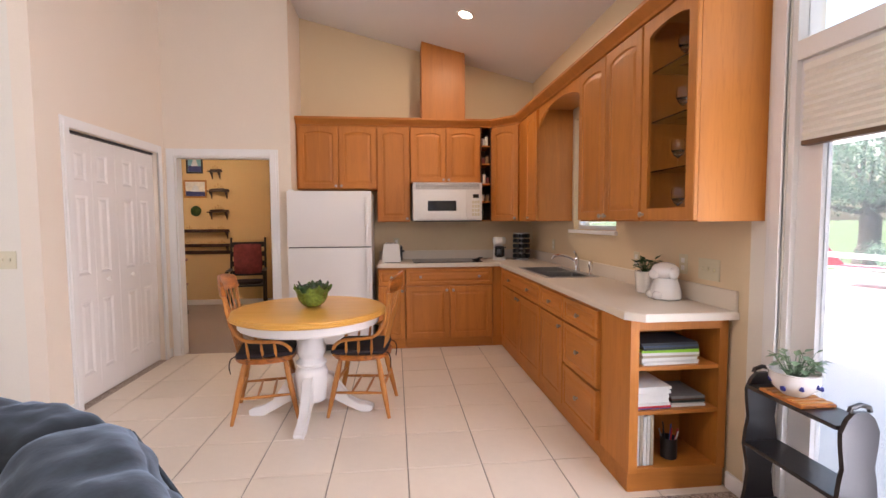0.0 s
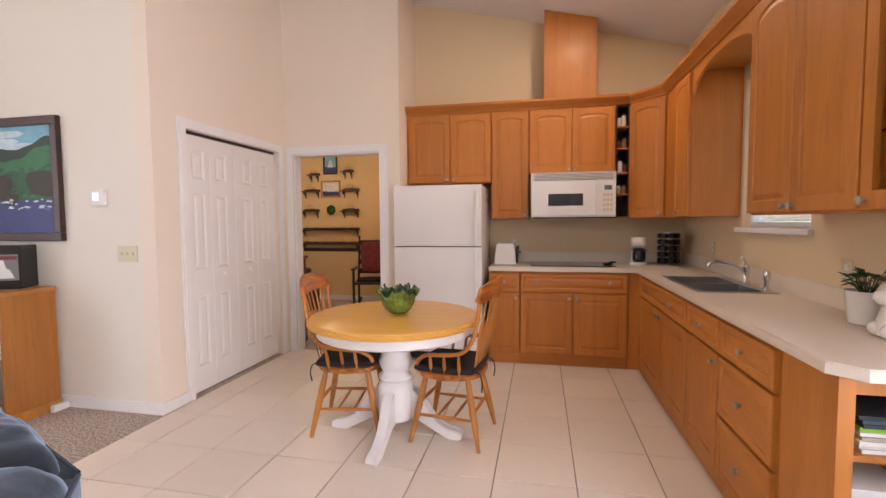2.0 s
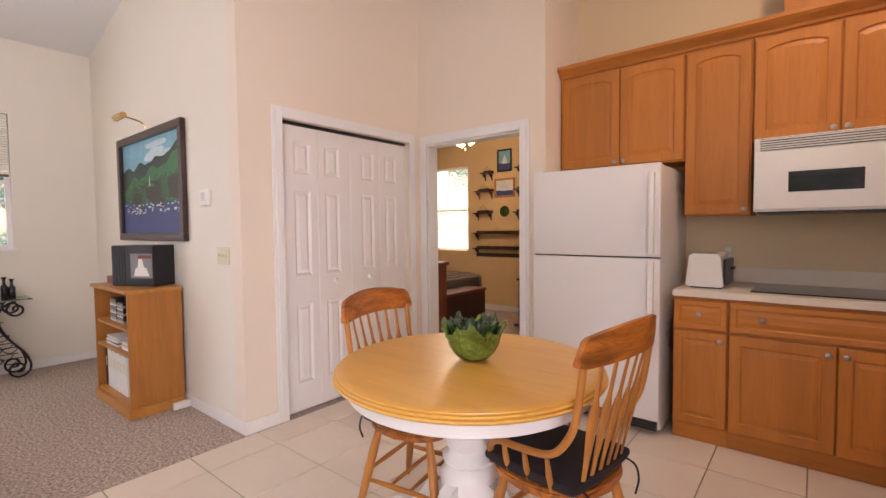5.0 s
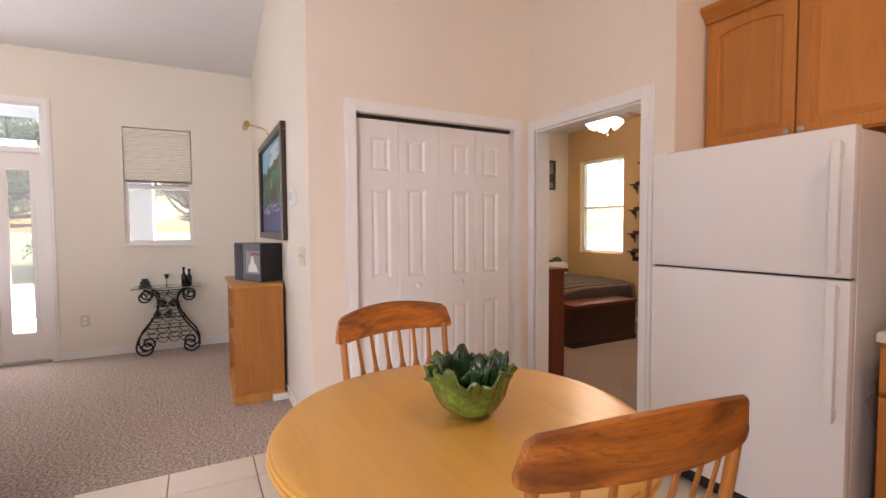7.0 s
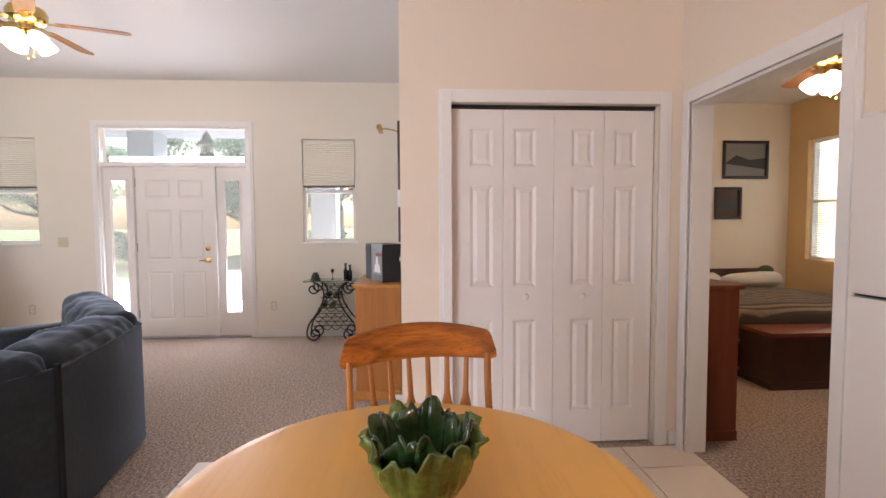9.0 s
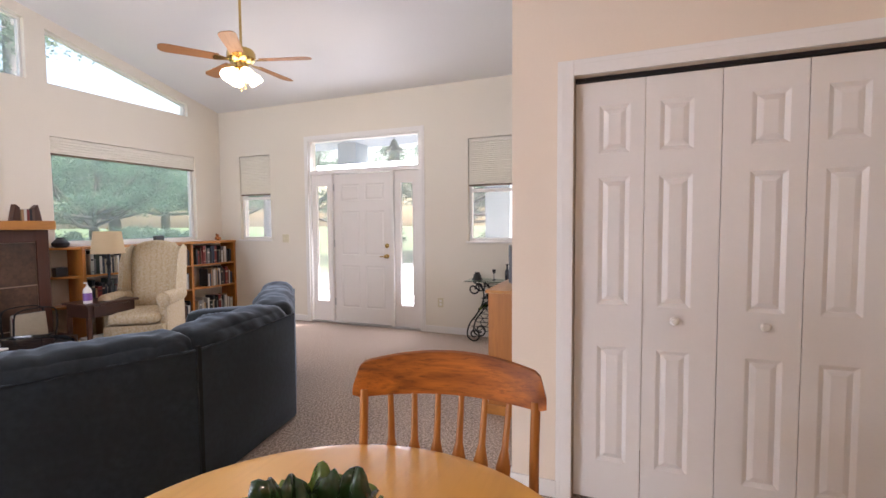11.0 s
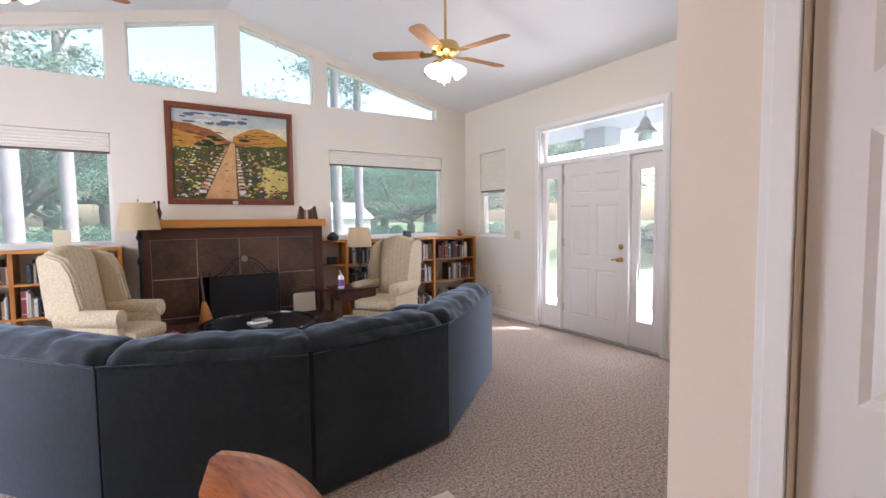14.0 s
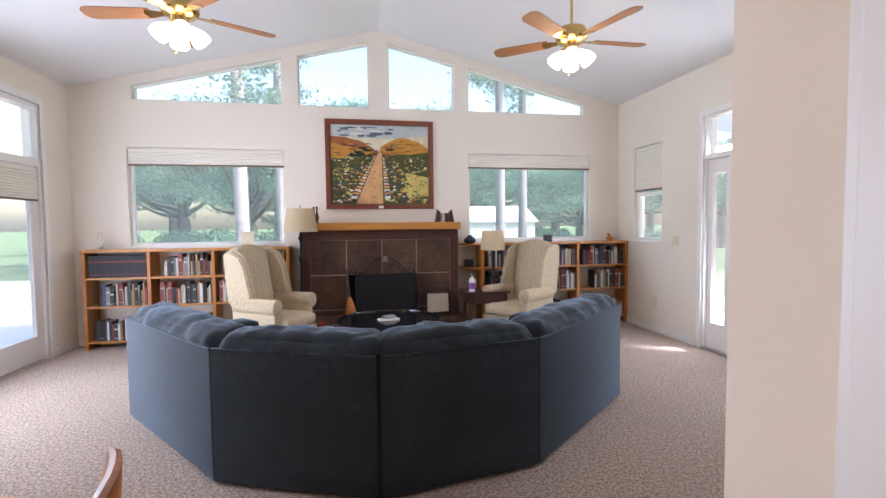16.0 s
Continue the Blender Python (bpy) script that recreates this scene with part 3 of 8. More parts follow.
for nm, x0, x1, z in (("sill_right", -4.475, -2.617, 1.162), ("sill_left", -0.332, 1.526, 1.166)):
    solid("trim_" + nm, boxes((x0, x1, HEARTH + 0.001, HEARTH + 0.03, z - 0.03, z - 0.002), bev=0.004), TRIM, "white painted window sill", "window sill", "structure")
for nm, y0, y1 in (("sill_front_a", -0.06, 0.558), ("sill_front_b", 3.546, 4.214)):
    solid("trim_" + nm, boxes((FRONT + 0.001, FRONT + 0.03, y0, y1, 1.128, 1.151), bev=0.004), TRIM, "white painted window sill", "window sill", "structure")
solid("trim_sill_sink", boxes((EAST - 0.03, EAST - 0.001, 4.90, 5.83, 1.25, 1.283), bev=0.004), TRIM, "white painted window sill", "window sill", "structure")

# ---- front door with sidelights and transom ----
fd = thing("door_front", pose(0, 0, 0), "white six panel entry door, closed", "front door", kind="structure")
bm = bmesh.new()
W = 0.893
panel_leaf(bm, W, 2.02, 0.04, [(0.20, 0.78), (0.92, 1.52), (1.66, 1.88)], 0.034, [(0.11, 0.405), (0.488, 0.783)])
part("leaf", bm, DOORW, fd, m=pose(FRONT - 0.052, 1.605, 0.025, 0, 0, 90))
for z, nm, r in ((1.08, "deadbolt", 0.022), (0.94, "door_handle", 0.024)):
    kb = bmesh.new()
    m = pose(FRONT - 0.046, 2.427, z, 0, 90, 0)
    lathe(kb, [(0.03, 0), (0.03, 0.008), (0.012, 0.012), (0.012, 0.03), (r, 0.04), (r, 0.055), (0, 0.06)] if nm == "door_handle" else [(0.03, 0), (0.03, 0.012), (0.02, 0.02), (0, 0.021)], seg=18, m=m)
    if nm == "door_handle":
        tube(kb, [(FRONT + 0.005, 2.427, z), (FRONT + 0.008, 2.39, z), (FRONT + 0.005, 2.34, z - 0.004)], [0.01, 0.009, 0.008])
    part(nm, kb, BRASS, fd, "brass " + nm.replace("_", " "), smooth=True)
for z in (0.25, 1.05, 1.82):
    part("hinge", boxes((FRONT - 0.047, FRONT - 0.036, 1.599, 1.611, z, z + 0.1)), STEEL, fd)
part("threshold", boxes((FRONT - 0.13, FRONT + 0.01, 1.232, 2.92, 0.0, 0.022), bev=0.004), STEEL, fd)
fr = thing("window_door_surround", pose(0, 0, 0), "white frame with sidelights and transom", "door frame", kind="structure")
XF = (FRONT - 0.11, FRONT - 0.005)
for a, b, c, d in ((1.222, 1.245, 0.022, 2.52), (2.905, 2.932, 0.022, 2.52), (1.564, 1.601, 0.022, 2.055), (2.505, 2.545, 0.022, 2.055), (1.245, 2.905, 2.055, 2.105), (1.245, 2.905, 2.50, 2.52)):
    part("post" if d - c > 1 else "rail", boxes((*XF, a, b, c, d), bev=0.003), TRIM, fr)
for a, b, g0, g1 in ((1.245, 1.564, 1.318, 1.498), (2.545, 2.905, 2.632, 2.806)):
    part("sidelight", boxes((FRONT - 0.085, FRONT - 0.045, a, g0, 0.022, 2.05), (FRONT - 0.085, FRONT - 0.045, g1, b, 0.022, 2.05),
         (FRONT - 0.085, FRONT - 0.045, g0, g1, 0.022, 0.30), (FRONT - 0.085, FRONT - 0.045, g0, g1, 1.895, 2.05),
         (FRONT - 0.047, FRONT - 0.038, g0 - 0.03, g0, 0.27, 1.925), (FRONT - 0.047, FRONT - 0.038, g1, g1 + 0.03, 0.27, 1.925),
         (FRONT - 0.047, FRONT - 0.038, g0, g1, 0.27, 0.30), (FRONT - 0.047, FRONT - 0.038, g0, g1, 1.895, 1.925)), DOORW, fr)
    p = part("pane", boxes((FRONT - 0.068, FRONT - 0.062, g0, g1, 0.30, 1.895)), GLASS, fr)
    p.visible_shadow = False
p = part("pane", boxes((FRONT - 0.068, FRONT - 0.062, 1.245, 2.905, 2.105, 2.50)), GLASS, fr)
p.visible_shadow = False

# ---- patio doors: three glazed units under transoms ----
pd = thing("door_patio", pose(0, 0, 0), "white glazed patio doors under transom windows", "patio door", kind="structure")
edges = [PATIO[0], 1.16, 2.25, PATIO[1]]
XP = (EAST + 0.004, EAST + 0.11)
for y in edges:
    part("post", boxes((*XP, max(y - 0.03, PATIO[0] + 0.001), min(y + 0.03, PATIO[1] - 0.001), 0, 2.679), bev=0.003), TRIM, pd)
for a, b in zip(edges, edges[1:]):
    part("transom_rail", boxes((*XP, a + 0.03, b - 0.03, 2.03, 2.11), bev=0.003), TRIM, pd)
    part("head_rail", boxes((*XP, a + 0.03, b - 0.03, 2.62, 2.68), bev=0.003), TRIM, pd)
    part("leaf", boxes((EAST + 0.03, EAST + 0.075, a + 0.03, a + 0.14, 0.02, 2.03), (EAST + 0.03, EAST + 0.075, b - 0.14, b - 0.03, 0.02, 2.03),
         (EAST + 0.03, EAST + 0.075, a + 0.14, b - 0.14, 0.02, 0.27), (EAST + 0.03, EAST + 0.075, a + 0.14, b - 0.14, 1.92, 2.03)), DOORW, pd)
    for c, d in ((0.27, 1.92), (2.11, 2.62)):
        g = 0.14 if c < 1 else 0.03
        p = part("pane", boxes((EAST + 0.05, EAST + 0.056, a + g, b - g, c, d)), GLASS, pd)
        p.visible_shadow = False
casing("trim_patio", "x", EAST, -1, PATIO[0] - 0.005, PATIO[1] + 0.005, 2.68, 0.075)


def cellular_shade(name, axis, at, u0, u1, z0, z1, pleats, label):
    """A pleated shade with its head rail and dark bottom rail; at is its middle plane."""
    t = thing(name, pose(0, 0, 0), label, "window shade")
    prof, n = [], pleats * 2
    for i in range(n + 1):
        prof.append((0.011 if i % 2 else 0.020, z0 + 0.02 + (z1 - z0 - 0.05) * i / n))
    bm = bmesh.new()
    left, right = [], []
    outline = [(d, z) for d, z in prof] + [(-d, z) for d, z in reversed(prof)]
    for u, L in ((u0, left), (u1, right)):
        for d, z in outline:
            L.append(bm.verts.new((at + d, u, z) if axis == "x" else (u, at + d, z)))
    k = len(outline)
    for i in range(k):
        bm.faces.new((left[i], left[(i + 1) % k], right[(i + 1) % k], right[i]))
    bm.faces.new(left)
    bm.faces.new(right)
    part("pleats", bm, SHADE, t)
    for nm, za, zb, mt in (("bottom_rail", z0, z0 + 0.02, BRASSY), ("head_rail", z1 - 0.03, z1, SHADE)):
        b = (at - 0.022, at + 0.022, u0, u1, za, zb) if axis == "x" else (u0, u1, at - 0.022, at + 0.022, za, zb)
        part(nm, boxes(b, bev=0.003), mt, t)
    return t


BRASSY = plain("dark_bronze_rail", (0.13, 0.08, 0.045), 0.5, vary=0.1)
cellular_shade("cellular_shade", "y", HEARTH - 0.035, -4.425, -2.667, 2.14, 2.335, 5, "cream cellular shade drawn up on a picture window")
cellular_shade("cellular_shade", "y", HEARTH - 0.035, -0.282, 1.476, 2.125, 2.335, 5, "cream cellular shade drawn up on a picture window")
cellular_shade("cellular_shade", "x", FRONT - 0.03, -0.03, 0.528, 1.80, 2.37, 22, "cream cellular shade half lowered on a sash window")
cellular_shade("cellular_shade", "x", FRONT - 0.03, 3.576, 4.184, 1.81, 2.37, 22, "cream cellular shade half lowered on a sash window")
for a, b in zip(edges, edges[1:]):
    cellular_shade("cellular_shade", "x", EAST + 0.01, a + 0.08, b - 0.08, 1.67, 2.0, 10, "cream cellular shade gathered on a patio door")


# ---- kitchen cabinets ----
def front_bm(w, h, arch=0.0, rim=0.055, thick=0.02, raised=True):
    """A raised panel front, x 0..w, z 0..h, its back at y = 0."""
    bm = bmesh.new()
    n = 9
    xs = [rim + (w - 2 * rim) * i / (n - 1) for i in range(n)]
    half = w / 2 - rim
    inner = [(rim, rim), (w - rim, rim)] + [(x, h - rim - arch + arch * math.sqrt(max(0, 1 - ((x - w / 2) / half * 0.96) ** 2))) for x in reversed(xs)]
    outer = [(0, 0), (w, 0)] + [(w * i / (n - 1), h) for i in reversed(range(n))]
    e = 0.004
    soft = [(min(max(x, e), w - e), min(max(z, e), h - e)) for x, z in outer]

    def inset(d):
        cx, cz = w / 2, h / 2
        return [(cx + (x - cx) * (1 - d / max(half, 0.01)), cz + (z - cz) * (1 - d / (h / 2 - rim))) for x, z in inner]
    L = [(outer, 0.0), (outer, -thick + 0.004), (soft, -thick), (inner, -thick)]
    if raised:
        L += [(inset(0.006), -thick + 0.007), (inset(0.012), -thick + 0.007), (inset(0.034), -thick + 0.001)]
    loops = [[bm.verts.new((x, y, z)) for x, z in pts] for pts, y in L]
    for p, q in zip(loops, loops[1:]):
        k = len(p)
        for i in range(k):
            bm.faces.new((p[i], p[(i + 1) % k], q[(i + 1) % k], q[i]))
    if raised:
        bm.faces.new(loops[-1])
        bm.faces.new(list(reversed(loops[0])))
    else:
        back = [bm.verts.new((x, 0.0, z)) for x, z in inner]
        k = len(back)
        for i in range(k):
            j = (i + 1) % k
            bm.faces.new((loops[-1][i], loops[-1][j], back[j], back[i]))
            bm.faces.new((loops[0][j], loops[0][i], back[i], back[j]))
    return bm


def knob(parent, x, z, y=-0.02):
    bm = bmesh.new()
    lathe(bm, [(0.008, 0), (0.006, 0.010), (0.015, 0.016), (0.016, 0.021), (0.010, 0.026), (0, 0.027)], seg=12, m=pose(x, y, z, 90, 0, 0))
    part("knob", bm, PEWTER, parent, "round pewter knob", smooth=True)


def cabinet(m, w, d, z0, z1, fronts, label, group, toe=False, name="wall_cabinet", inside=None):
    """fronts: kind, x0, x1, z0, z1, knob x, knob z."""
    t = thing(name, m, label, "cabinet", group)
    bm = bmesh.new()
    box(bm, 0.001, w - 0.001, 0, d, z0, inside or z1, bev=0.002)
    if inside:
        box(bm, 0.001, w - 0.001, 0, 0.04, inside, z1)
    part("body", bm, MAPLE_Z, t)
    if toe:
        part("toe_kick", boxes((0.001, w - 0.001, 0.014, d - 0.02, 0.0, z0 - 0.001)), MAPLE_X, t)
    for kind, a, b, c, e, *kn in fronts:
        arch = 0.035 if kind == "arched" else 0.0
        rim = 0.055 if kind != "drawer" else 0.03
        if b - a < 0.3 and kind != "drawer":
            rim = 0.045
        ob = part("drawer_front" if kind == "drawer" else "door", front_bm(b - a - 0.007, e - c - 0.007, arch, rim, 0.023), MAPLE_X if kind == "drawer" else MAPLE_Z, t, m=pose(a + 0.0035, -0.001, c + 0.0035))
        for kx, kz in zip(kn[::2], kn[1::2]):
            knob(ob, kx - a - 0.0035, kz - c - 0.0035, -0.023)
    return t


UPD = BACK - 6.74 - 0.002
G1 = "wall cabinets"
P = lambda x: pose(x, 6.74, 0)
cabinet(P(ALCOVE + 0.004), 0.866, UPD, 1.72, 2.43, [("arched", 0.02, 0.45, 1.725, 2.40, 0.42, 1.755), ("arched", 0.45, 0.86, 1.725, 2.40, 0.48, 1.755)], "honey maple wall cabinet above the refrigerator", G1)
cabinet(P(0.211), 0.364, UPD, 1.36, 2.43, [("arched", 0.004, 0.36, 1.365, 2.40, 0.33, 1.395)], "tall single door honey maple wall cabinet", G1)
cabinet(P(0.576), 0.797, UPD, 1.79, 2.43, [("arched", 0.006, 0.40, 1.795, 2.40, 0.37, 1.825), ("arched", 0.40, 0.79, 1.795, 2.40, 0.43, 1.825)], "two door honey maple cabinet above the microwave", G1)
# open spice column
t = thing("spice_shelf", P(1.374), "narrow open maple shelf column holding small jars", "shelf")
bm = boxes((0, 0.012, 0, UPD, 1.36, 2.43), (0.114, 0.126, 0, UPD, 1.36, 2.43), (0.012, 0.114, UPD - 0.01, UPD, 1.36, 2.43))
part("body", bm, DARKWOOD_Z, t)
for z in (1.36, 1.575, 1.775, 2.0, 2.20, 2.415):
    part("shelf", boxes((0.012, 0.114, -0.003, UPD - 0.011, z, z + 0.014), bev=0.002), MAPLE_X, t)
jar_cols = [WHITECLOTH, BOOKS[1], WHITE_PLASTIC, BOOKS[7]]
for z, items in ((2.215, [(0.035, 0.10, 4), (0.078, 0.12, 0)]), (2.015, [(0.04, 0.075, 1), (0.085, 0.10, 3)]), (1.79, [(0.05, 0.12, 2), (0.09, 0.08, 1)]), (1.59, [(0.035, 0.09, 2), (0.085, 0.085, 3)])):
    for x, h, c in items:
        j = thing("spice_jar", pose(1.374 + x, 6.80, z), "small spice jar on an open shelf", "jar", "spice jars")
        bm = bmesh.new()
        lathe(bm, [(0.020, 0), (0.021, 0.004), (0.021, h - 0.02), (0.016, h - 0.014)], seg=14)
        part("jar", bm, jar_cols[c % 4], j, smooth=True)
        bm = bmesh.new()
        lathe(bm, [(0.018, h - 0.014), (0.018, h), (0, h)], seg=14)
        part("lid", bm, BLACK, j, smooth=True)
# diagonal corner cabinet
cx0, cy0, cx1, cy1 = 1.502, 6.74, 1.75, 6.47
L = math.hypot(cx1 - cx0, cy1 - cy0)
ang = math.degrees(math.atan2(cy1 - cy0, cx1 - cx0))
t = thing("wall_cabinet", pose(0, 0, 0), "honey maple diagonal corner wall cabinet", "cabinet", G1)
bm = bmesh.new()
prism(bm, [(cx0, cy0 + 0.001), (cx1, cy1 + 0.001), (EAST - 0.002, cy1 + 0.001), (EAST - 0.002, BACK - 0.002), (cx0, BACK - 0.002)], 1.36, 2.43)
part("body", bm, MAPLE_Z, t)
d = part("door", front_bm(L - 0.012, 1.03, 0.035), MAPLE_Z, t, m=pose(cx0, cy0, 1.365, 0, 0, ang) @ pose(0.006, -0.001, 0))
knob(d, L - 0.045, 0.03)
XU, UXD = 1.75, EAST - 1.75 - 0.002
PE = lambda y: pose(XU, y, 0, 0, 0, -90)
cabinet(PE(6.468), 0.668, UXD, 1.36, 2.43, [("arched", 0.30, 0.664, 1.365, 2.40, 0.43, 1.395)], "honey maple wall cabinet beside the sink window", G1)
cabinet(PE(4.82), 0.85, UXD, 1.36, 2.43, [("arched", 0.004, 0.42, 1.365, 2.40, 0.39, 1.395), ("arched", 0.42, 0.846, 1.365, 2.40, 0.45, 1.395)], "two door honey maple wall cabinet by the window", G1)
# glass fronted cabinet with glassware
gc = thing("glass_cabinet", PE(3.969), "honey maple wall cabinet with a glass door", "cabinet")
for nm, b in (("side_panel", (0, 0.018, 0, UXD, 1.36, 2.43)), ("side_panel", (0.431, 0.449, 0, UXD, 1.36, 2.43)), ("base_panel", (0.018, 0.431, 0, UXD, 1.36, 1.378)), ("top_panel", (0.018, 0.431, 0, UXD, 2.412, 2.43)), ("back_panel", (0.018, 0.431, UXD - 0.008, UXD, 1.378, 2.412))):
    part(nm, boxes(b), MAPLE_Z, gc)
for z in (1.62, 1.88, 2.14):
    part("shelf", boxes((0.02, 0.43, 0.02, UXD - 0.012, z, z + 0.006)), TABLEGLASS, gc)
d = part("door", front_bm(0.445, 1.03, 0.035, 0.06, raised=False), MAPLE_Z, gc, m=pose(0.002, -0.001, 1.367))
p = part("pane", boxes((0.055, 0.39, -0.012, -0.009, 0.055, 0.99)), CABGLASS, d)
p.visible_shadow = False
knob(d, 0.03, 0.03)
DRINK = clear("drinking_glass", (0.97, 0.99, 1.0), ior=1.4)
for z, xs in ((1.38, (0.12, 0.22, 0.33)), (1.628, (0.11, 0.2, 0.3, 0.37)), (1.888, (0.14, 0.27, 0.36)), (2.148, (0.15, 0.3))):
    for k, x in enumerate(xs):
        g = thing("wine_glass", PE(3.969) @ pose(x, 0.12 + 0.05 * (k % 2), z), "clear stemmed glass on a cabinet shelf", "glass", "glassware")
        bm = bmesh.new()
        lathe(bm, [(0.028, 0), (0.028, 0.003), (0.005, 0.008), (0.004, 0.06), (0.02, 0.075), (0.033, 0.10), (0.035, 0.13), (0.030, 0.155), (0.028, 0.155), (0.032, 0.13), (0.03, 0.10), (0, 0.08)], seg=14)
        part("bowl", bm, DRINK, g, smooth=True)
for x, z in ((0.22, 1.888), (0.33, 1.890)):
    bm = bmesh.new()
    lathe(bm, [(0.02, 0), (0.035, 0.02), (0.04, 0.07), (0.036, 0.07), (0.03, 0.02), (0, 0.01)], seg=18)
    solid("teacup", bm, PORCELAIN, "white porcelain cup on a cabinet shelf", "cup", smooth=True, m=PE(3.969) @ pose(x, 0.2, z))
# arched valance over the window
bm = bmesh.new()
n = 16
lo, hi = [], []
for i in range(n + 1):
    u = i / n
    y = 4.822 + (5.798 - 4.824) * u
    z = 2.23 + 0.14 * math.sqrt(max(0, 1 - (2 * u - 1) ** 2))
    for x, L2 in ((XU, lo), (XU + 0.02, hi)):
        L2.append((bm.verts.new((x, y, z)), bm.verts.new((x, y, 2.43))))
for a, b in zip(lo, lo[1:]):
    bm.faces.new((a[0], b[0], b[1], a[1]))
for a, b in zip(hi, hi[1:]):
    bm.faces.new((a[0], a[1], b[1], b[0]))
for i in range(n):
    bm.faces.new((lo[i][0], hi[i][0], hi[i + 1][0], lo[i + 1][0]))
    bm.faces.new((lo[i][1], lo[i + 1][1], hi[i + 1][1], hi[i][1]))
bm.faces.new((lo[0][0], lo[0][1], hi[0][1], hi[0][0]))
bm.faces.new((lo[-1][0], hi[-1][0], hi[-1][1], lo[-1][1]))
solid("window_valance", bm, MAPLE_X, "arched maple valance over the sink window", "valance")
solid("valance_soffit", boxes((XU + 0.021, EAST - 0.002, 4.822, 5.798, 2.40, 2.418)), MAPLE_X, "maple board closing the top of the window bay", "soffit board")

# crown moulding along the cabinet tops
path = [(ALCOVE + 0.004, 6.74), (1.502, 6.74), (1.75, 6.47), (1.75, 3.52), (EAST - 0.003, 3.52)]
profile = [(0.0, 2.415), (-0.012, 2.415), (-0.018, 2.43), (-0.05, 2.46), (-0.062, 2.475), (-0.062, 2.495), (0.0, 2.495)]
norm = []
for i, p in enumerate(path):
    ns = []
    for a, b in ((i - 1, i), (i, i + 1)):
        if a >= 0 and b < len(path):
            dx, dy = path[b][0] - path[a][0], path[b][1] - path[a][1]
            l = math.hypot(dx, dy)
            ns.append(Vector((-dy / l, dx / l)))
    v = sum(ns, Vector((0, 0)))
    v.normalize()
    norm.append(v / max(0.4, v.dot(ns[0])))
bm = bmesh.new()
rings = [[bm.verts.new((p[0] + nv.x * off, p[1] + nv.y * off, z)) for off, z in profile] for p, nv in zip(path, norm)]
for a, b in zip(rings, rings[1:]):
    for i in range(len(profile)):
        j = (i + 1) % len(profile)
        bm.faces.new((a[i], a[j], b[j], b[i]))
bm.faces.new(rings[0])
bm.faces.new(rings[-1])
solid("crown_moulding", bm, MAPLE_X, "maple crown moulding along the wall cabinets", "moulding")

# range hood duct cover, cut to the roof slope
bm = bmesh.new()
vs = []
for x in (0.715, 1.2):
    for y in (6.76, BACK - 0.002):
        vs.append((bm.verts.new((x, y, 2.432)), bm.verts.new((x, y, roof(x) - 0.002))))
for a, b in ((0, 1), (1, 3), (3, 2), (2, 0)):
    bm.faces.new((vs[a][0], vs[b][0], vs[b][1], vs[a][1]))
bm.faces.new([v[0] for v in (vs[0], vs[1], vs[3], vs[2])])
bm.faces.new([v[1] for v in (vs[0], vs[1], vs[3], vs[2])])
solid("duct_cover", bm, MAPLE_Z, "maple duct chase rising to the ceiling", "duct cover")

# base cabinets
G2 = "base cabinets"
LD = BACK - 6.455 - 0.002
PB = lambda x: pose(x, 6.455, 0)
cabinet(PB(0.216), 0.289, LD, 0.10, 0.874, [("drawer", 0.004, 0.287, 0.685, 0.86, 0.145, 0.775), ("door", 0.004, 0.287, 0.11, 0.675, 0.255, 0.63)], "honey maple base cabinet with one drawer", G2, True, "base_cabinet")
cabinet(PB(0.506), 0.946, LD, 0.10, 0.874, [("drawer", 0.004, 0.944, 0.685, 0.86, 0.16, 0.775, 0.79, 0.775), ("door", 0.004, 0.475, 0.11, 0.675, 0.44, 0.63), ("door", 0.475, 0.944, 0.11, 0.675, 0.51, 0.63)], "wide honey maple base cabinet under the cooktop", G2, True, "base_cabinet")
XL = 1.545
LXD = EAST - XL - 0.002
PL = lambda y: pose(XL, y, 0, 0, 0, -90)
bm = boxes((1.453, EAST - 0.002, 6.455, BACK - 0.002, 0.10, 0.874), (1.546, EAST - 0.002, 6.31, 6.4545, 0.10, 0.874))
solid("corner_cabinet", bm, MAPLE_Z, "plain maple corner base cabinet filler", "cabinet")
solid("corner_toe_kick", boxes((1.4535, 1.62, 6.469, 6.6, 0, 0.099), (1.559, 1.62, 6.31, 6.469, 0, 0.099)), MAPLE_X, "maple toe kick in the corner", "toe kick")
cabinet(PL(6.308), 1.262, LXD, 0.10, 0.874, [("drawer", 0.004, 1.258, 0.70, 0.86, 0.33, 0.78, 0.95, 0.78), ("door", 0.004, 0.64, 0.11, 0.69, 0.60, 0.645), ("door", 0.64, 1.258, 0.11, 0.69, 0.68, 0.645)], "honey maple sink base cabinet", G2, True, "base_cabinet", 0.745)
cabinet(PL(5.045), 0.493, LXD, 0.10, 0.874, [("drawer", 0.004, 0.489, 0.70, 0.86, 0.245, 0.78), ("door", 0.004, 0.489, 0.11, 0.69, 0.45, 0.645)], "single door honey maple base cabinet", G2, True, "base_cabinet")
cabinet(PL(4.551), 0.53, LXD, 0.10, 0.874, [("drawer", 0.004, 0.526, 0.70, 0.86, 0.265, 0.78), ("drawer", 0.004, 0.526, 0.41, 0.69, 0.265, 0.55), ("drawer", 0.004, 0.526, 0.11, 0.40, 0.265, 0.26)], "honey maple base cabinet of three drawers", G2, True, "base_cabinet")
